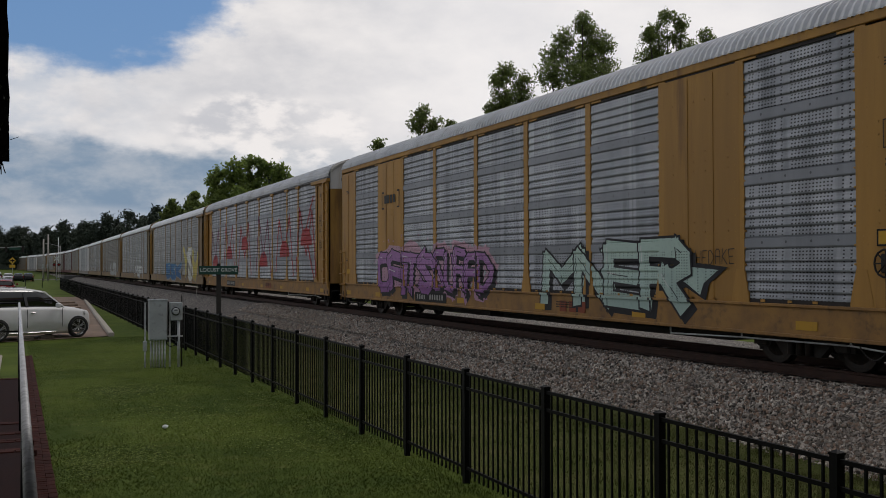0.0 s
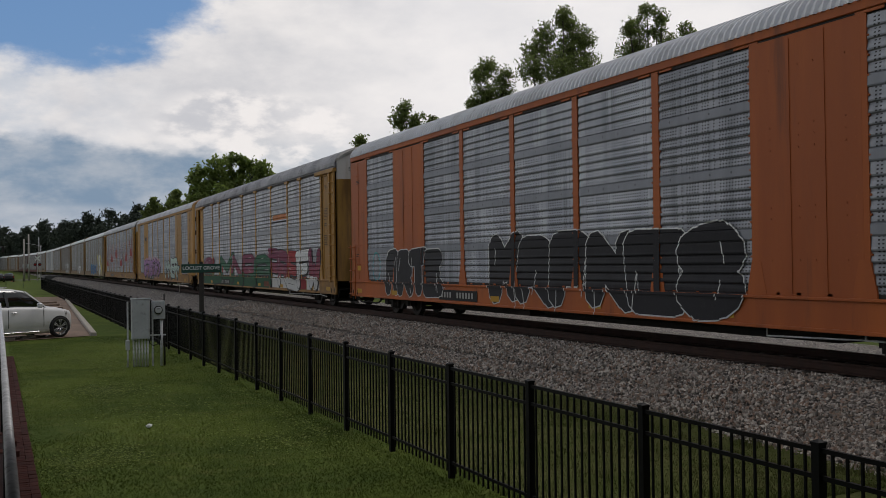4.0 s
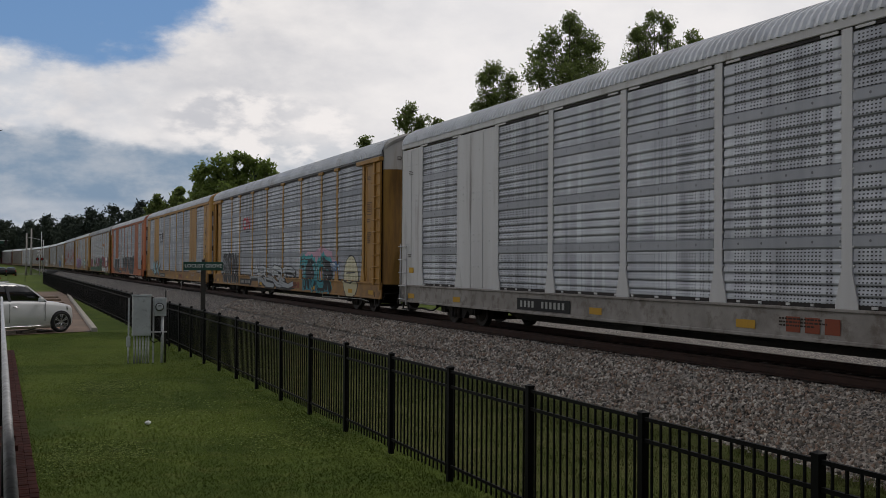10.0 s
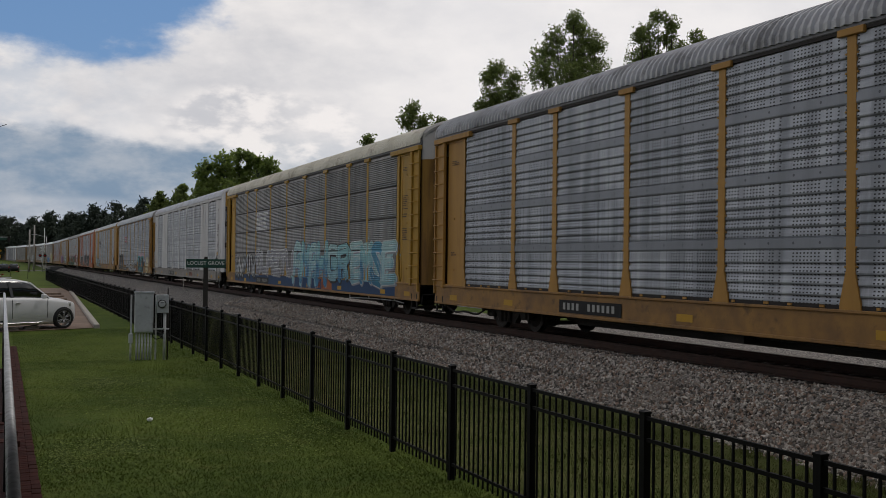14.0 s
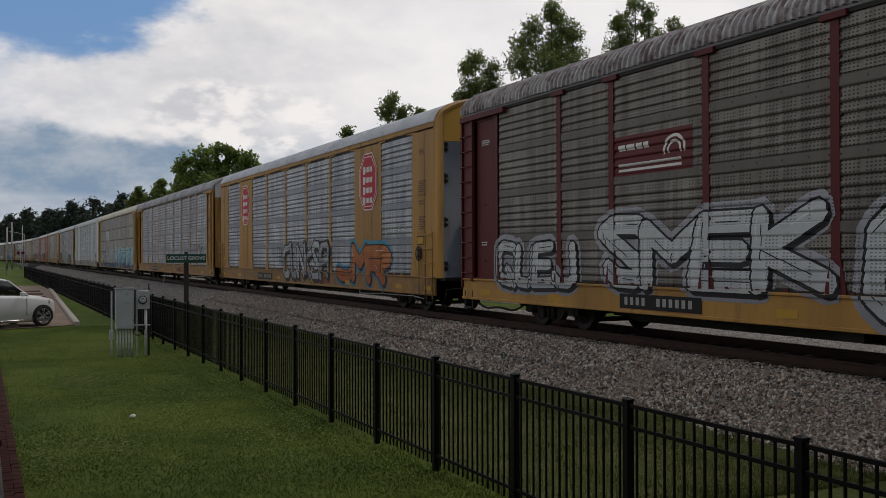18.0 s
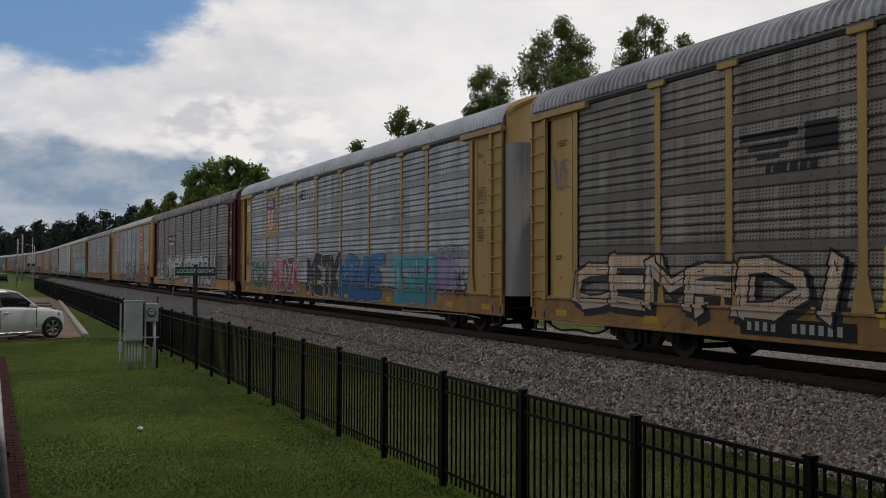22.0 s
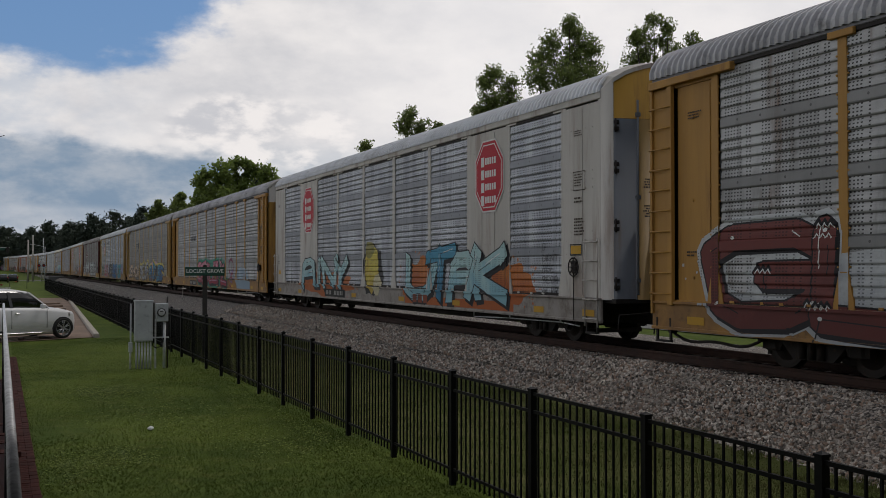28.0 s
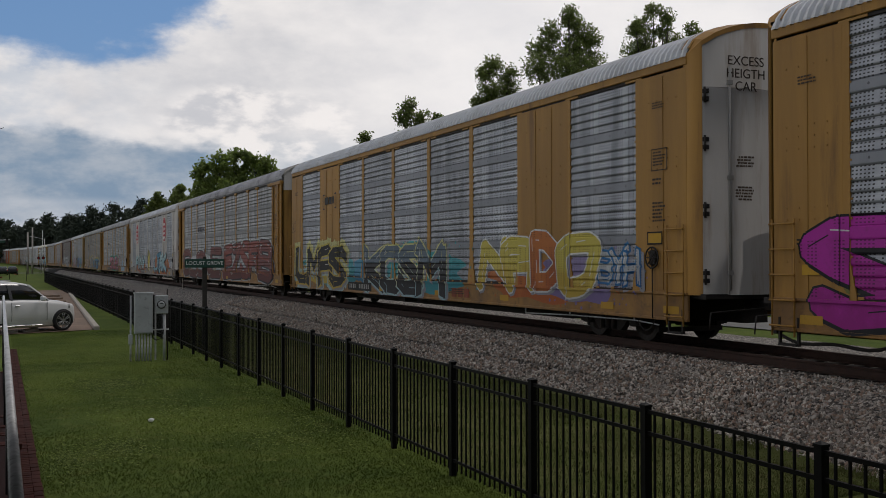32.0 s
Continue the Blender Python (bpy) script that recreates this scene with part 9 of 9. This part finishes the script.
            part("door_gap", lb.mesh("door_gap", GLASS_DARK), car)
        for xa in (2.75 - fwd, 3.9):
            db = Build()
            db.box(-xa * kx - 0.11, -xa * kx + 0.05, *sorted((s * W * 0.985, s * (W + 0.03))), 0.93 * kz, 0.965 * kz, bevel=0.008)
            part("door_handle", db.mesh("door_handle", ALLOY if suv else paint), car)
        sb = Build()
        sb.box(-4.0 * kx, -1.45 * kx, *sorted((s * W * 0.95, s * (W + 0.008))), 0.25, 0.272, bevel=0.008)
        part("side_trim", sb.mesh("side_trim", ALLOY), car)
        for xw in (front, rear):
            arch = Build()
            pts = [(-xw * kx + 0.405 * math.cos(a * math.pi / 10), 0.37 + 0.405 * math.sin(a * math.pi / 10)) for a in range(-1, 12)]
            arch.prism(pts, "y", *sorted((s * W * 0.80, s * (W + 0.004))))
            part("wheel_arch", arch.mesh("wheel_arch", TYRE), car, "dark wheel arch")
            w = part("wheel", shared(("tyre", suv), lambda: tyre_mesh(suv)), car, m=pose(-xw * kx, s * (W - 0.065), 0.37))
            part("rim", shared("rim", rim_mesh), w, "spoked alloy rim", m=pose(0, 0, 0, 0, 0, 0 if s < 0 else 180))
    gb = Build()
    gb.box(-0.12, -0.02, -0.45, 0.45, 0.58, 0.82, bevel=0.02)
    part("grille", gb.mesh("grille", TRUCK), car, "dark grille")
    return car


def tyre_mesh(suv):
    b = Build()
    prof = [(0.28, -0.10), (0.335, -0.115), (0.365, -0.09), (0.37, 0.0), (0.365, 0.09), (0.335, 0.115), (0.28, 0.10)]
    b.grid([[(r * math.sin(2 * math.pi * i / 24), o, r * math.cos(2 * math.pi * i / 24)) for r, o in prof] for i in range(25)])
    return b.mesh("tyre", TYRE)


def rim_mesh():
    b = Build()
    b.grid([[(r * math.sin(2 * math.pi * i / 24), o, r * math.cos(2 * math.pi * i / 24)) for r, o in ((0.285, 0.08), (0.29, -0.085), (0.265, -0.092), (0.255, 0.05))] for i in range(25)])
    for i in range(6):
        for d in (-0.14, 0.14):
            a = 2 * math.pi * i / 6 + d
            b.tube((0.05 * math.sin(a), -0.075, 0.05 * math.cos(a)), (0.265 * math.sin(a), -0.085, 0.265 * math.cos(a)), 0.017, 5)
    b.tube((0, -0.09, 0), (0, 0.0, 0), 0.06, 10)
    return b.mesh("rim", ALLOY)


# the white car's near front wheel stands at (2.05, 37.9); it is parked nose towards the track at a slant
a_head = 30.0
ca, sa = math.cos(radians(a_head)), math.sin(radians(a_head))
nose = (2.0 + 0.66 * ca - 0.88 * sa, 37.9 + 0.66 * sa + 0.88 * ca)
vehicle(pose(nose[0], nose[1], lawn_z(38) + 0.02, 0, 0, a_head), CAR_WHITE, "white family off-roader parked on the paved bay")
DARK_PAINT = material("dark_car_paint", (0.02, 0.022, 0.026), 0.25, 0.3, 0.1, 2, 50, 0.0)
GREY_PAINT = material("grey_car_paint", (0.22, 0.225, 0.23), 0.25, 0.4, 0.1, 2, 50, 0.0)
RED_PAINT = material("red_car_paint", (0.20, 0.014, 0.014), 0.25, 0.1, 0.1, 2, 50, 0.0)
for i, (x, y, paint, word) in enumerate(((-3.2, 190, CAR_WHITE, "white"), (-1.4, 193, CAR_WHITE, "white"), (0.3, 195, DARK_PAINT, "black"), (-5.2, 188, DARK_PAINT, "black"), (1.9, 198, DARK_PAINT, "black"), (-7.5, 186, GREY_PAINT, "grey"), (-9.8, 184, RED_PAINT, "red"))):
    vehicle(pose(x, y - 2.5, lawn_z(200) + 0.03, 0, 0, -90 if i % 2 else 90), paint, word + " car waiting near the level crossing", i % 3 == 0, "cars near the crossing")
vehicle(pose(-0.9, 98, lawn_z(98) + 0.02, 0, 0, 88), RED_PAINT, "dark red car parked beyond the bay", False)

CONC_POLE = material("pale_pole", (0.33, 0.31, 0.28), 0.8, 0, 0.15, 3, 30, 0.2)


def pole_things():
    for i, (x, y, h) in enumerate(((4.62, 200, 7.9), (5.6, 206, 9.0))):
        p = thing("utility_pole", "pale weathered utility pole near the crossing", "utility pole", pose(x, y, lawn_z(y)), "utility poles")
        b = Build()
        b.tube((0, 0, -0.2), (0, 0, h), 0.20, 10, r2=0.13)
        part("mast", b.mesh("mast", CONC_POLE), p)
        d = Build()
        d.box(-0.28, 0.02, -0.35, -0.2, 2.4, 3.2, bevel=0.03)
        part("meter_box", d.mesh("meter_box", GREY_BOX), p)
    sig = thing("crossing_signal", "railway crossing signal with crossed boards and red lamps", "crossing signal", pose(7.1, 205, lawn_z(205)))
    b = Build()
    b.tube((0, 0, -0.1), (0, 0, 4.9), 0.07, 8)
    part("mast", b.mesh("mast", GALV_PIPE), sig)
    for a in (45, -45):
        c = Build()
        c.box(-0.6, 0.6, -0.13, -0.11, -0.11, 0.11)
        part("crossed_board", c.mesh("crossed_board", SIGN_WHITE), sig, "white board", m=pose(0, 0, 4.3) @ Matrix.Rotation(radians(a), 4, "Y"))
    for s in (-1, 1):
        c = Build()
        c.tube((s * 0.42, -0.1, 3.1), (s * 0.42, -0.16, 3.1), 0.30, 16)
        part("backplate", c.mesh("backplate", TRUCK), sig)
        d = Build()
        d.tube((s * 0.42, -0.17, 3.1), (s * 0.42, -0.2, 3.1), 0.15, 14)
        part("lamp", d.mesh("lamp", LAMP_RED), sig, "dark red lamp")
    e = Build()
    e.box(-0.45, 0.45, -0.05, 0.02, 3.06, 3.14)
    part("lamp_arm", e.mesh("lamp_arm", GALV_PIPE), sig)
    f = Build()
    f.tube((0.3, 0, 1.2), (0.3, 0, 8.4), 0.05, 6)
    f.tube((0.3, 0, 1.2), (0.3, 0.5, 0.6), 0.08, 6)
    part("raised_gate_arm", f.mesh("raised_gate_arm", SIGN_WHITE), sig)
    tl = thing("traffic_signal", "dark traffic signals and a green street board on a mast arm", "traffic signal", pose(-6.5, 206, lawn_z(206)))
    b = Build()
    b.tube((0, 0, 0), (0, 0, 6.6), 0.13, 10, r2=0.1)
    b.tube((0, 0, 6.2), (8.0, 0, 6.6), 0.09, 8, r2=0.05)
    part("mast_arm", b.mesh("mast_arm", GALV_PIPE), tl)
    for x in (4.6, 7.6):
        c = Build()
        c.box(x - 0.2, x + 0.2, -0.25, 0.05, 5.55, 6.65, bevel=0.03)
        part("signal_head", c.mesh("signal_head", TRUCK), tl, "black three-lamp head")
    d = Build()
    d.box(5.1, 7.2, -0.12, -0.09, 6.0, 6.45)
    part("street_board", d.mesh("street_board", SIGN_GREEN), tl, "plain green board")
    ds = thing("warning_sign", "yellow diamond warning sign over a yellow plate", "sign", pose(-0.75, 200, lawn_z(200)))
    b = Build()
    b.tube((0, 0.03, 0), (0, 0.03, 4.4), 0.04, 6)
    part("post", b.mesh("post", GALV_PIPE), ds)
    yl = material("yellow_sheeting", (0.60, 0.36, 0.02), 0.45, 0, 0.06, 3, 30, 0.0)
    c = Build()
    c.prism([(0, 3.2), (0.65, 3.85), (0, 4.5), (-0.65, 3.85)], "y", -0.02, 0.0)
    part("diamond", c.mesh("diamond", yl), ds)
    e = Build()
    e.box(-0.1, 0.1, -0.032, -0.022, 3.5, 4.2)
    e.box(-0.38, 0.38, -0.034, -0.024, 3.75, 3.95)
    part("symbol", e.mesh("symbol", BOARD), ds, "black cross symbol")
    d = Build()
    d.box(-0.5, 0.5, -0.02, 0.0, 2.55, 3.1)
    part("plate", d.mesh("plate", yl), ds)
    br = thing("traffic_barrel", "orange traffic barrel by the street", "traffic barrel", pose(2.67, 200, lawn_z(200)))
    b = Build()
    b.loft([[(r * math.cos(a * math.pi / 6), r * math.sin(a * math.pi / 6), z) for a in range(12)] for z, r in ((0, 0.34), (0.06, 0.34), (0.07, 0.29), (0.5, 0.27), (1.0, 0.24), (1.04, 0.2))])
    part("drum", b.mesh("drum", material("orange_plastic", (0.52, 0.08, 0.015), 0.5, 0, 0.1, 3, 30, 0.0)), br)
    c = Build()
    c.tube((0, 0, 0.55), (0, 0, 0.68), 0.275, 12, caps=False)
    part("band", c.mesh("band", SIGN_WHITE), br, "white reflective band")
    lamp = thing("street_lamp", "grey street lamp on a curved arm", "street lamp", pose(8.9, 236, lawn_z(236)))
    b = Build()
    b.tube((0, 0, 0), (0, 0, 7.4), 0.1, 8, r2=0.07)
    b.tube((0, 0, 7.3), (-2.4, 0, 7.9), 0.04, 6)
    part("mast", b.mesh("mast", GALV_PIPE), lamp)
    c = Build()
    c.box(-3.1, -2.3, -0.15, 0.15, 7.82, 7.96, bevel=0.04)
    part("lantern", c.mesh("lantern", GREY_BOX), lamp)
    for i, (x, y) in enumerate(((-1.0, 156), (1.1, 146), (2.95, 133), (-3.4, 166))):
        b = Build()
        b.tube((0, 0, -0.1), (0, 0, 1.25), 0.035, 6)
        q = thing("wire_fence_post", "thin dark metal fence post on the grass", "fence post", pose(x, y, lawn_z(y)), "thin fence posts", data=b.mesh("wire_fence_post", BLACK_METAL))
    w = thing("overhead_wire", "thin dark overhead wires along the street", "wire")
    for z, x in ((8.3, 6.2), (8.3, 5.0), (7.1, 4.62)):
        b = Build()
        pts = [(-70 + 76 * g / 12 + 0.0, 206 + 6 * (1 - g / 12), z + 1.6 * ((g / 12 - 0.5) ** 2 * 4 - 1)) for g in range(13)]
        for p0, p1 in zip(pts, pts[1:]):
            b.tube(p0, p1, 0.018, 4, caps=False)
        part("strand", b.mesh("strand", BLACK_METAL), w)


pole_things()


# ---- what moves ----
SHIFT = {2: -0.03, 3: -0.04, 4: -0.06, 5: 0.01, 6: -0.015, 7: 0.015, 8: 0.14, 9: 0.12, 10: 0.17, 11: 0.11, 12: 0.02, 13: 0.09, 14: 0.30, 15: 0.31, 16: 0.48, 17: 0.55}


def car_centre(k, t):
    """How far along the track a car's middle is; the slack between the cars differs a little."""
    return 51.03 + SPEED * t - 28.612 * k + SHIFT.get(k, 0.0)


def motions():
    for k, car in CARS.items():
        rows, t = [], 0.0
        while True:
            d = car_centre(k, t)
            x, y, a = on_track(d)
            rows.append((t, pose(x, y, 0, 0, 0, a)))
            if t >= 32:
                break
            t = min(32.0, t + (1.0 if d > CURVE_Y - 40 else 4.0))
        walk(car, rows)
    # the wheels roll: one turn of an axle is keyed and serves all axles at the same place of their truck
    first = {}
    for w, s in WHEELSETS:
        if s not in first:
            rows = []
            for i in range(961):
                t = i / 30
                rows.append((t, pose(0, s * 0.89, 0.42, -math.degrees(SPEED * t / 0.42) % 360)))
            walk(w, rows)
            first[s] = w
        else:
            src = first[s].animation_data
            w.rotation_mode = "QUATERNION"
            w.animation_data_create()
            w.animation_data.action = src.action
            w.animation_data.action_slot = src.action_slot


motions()
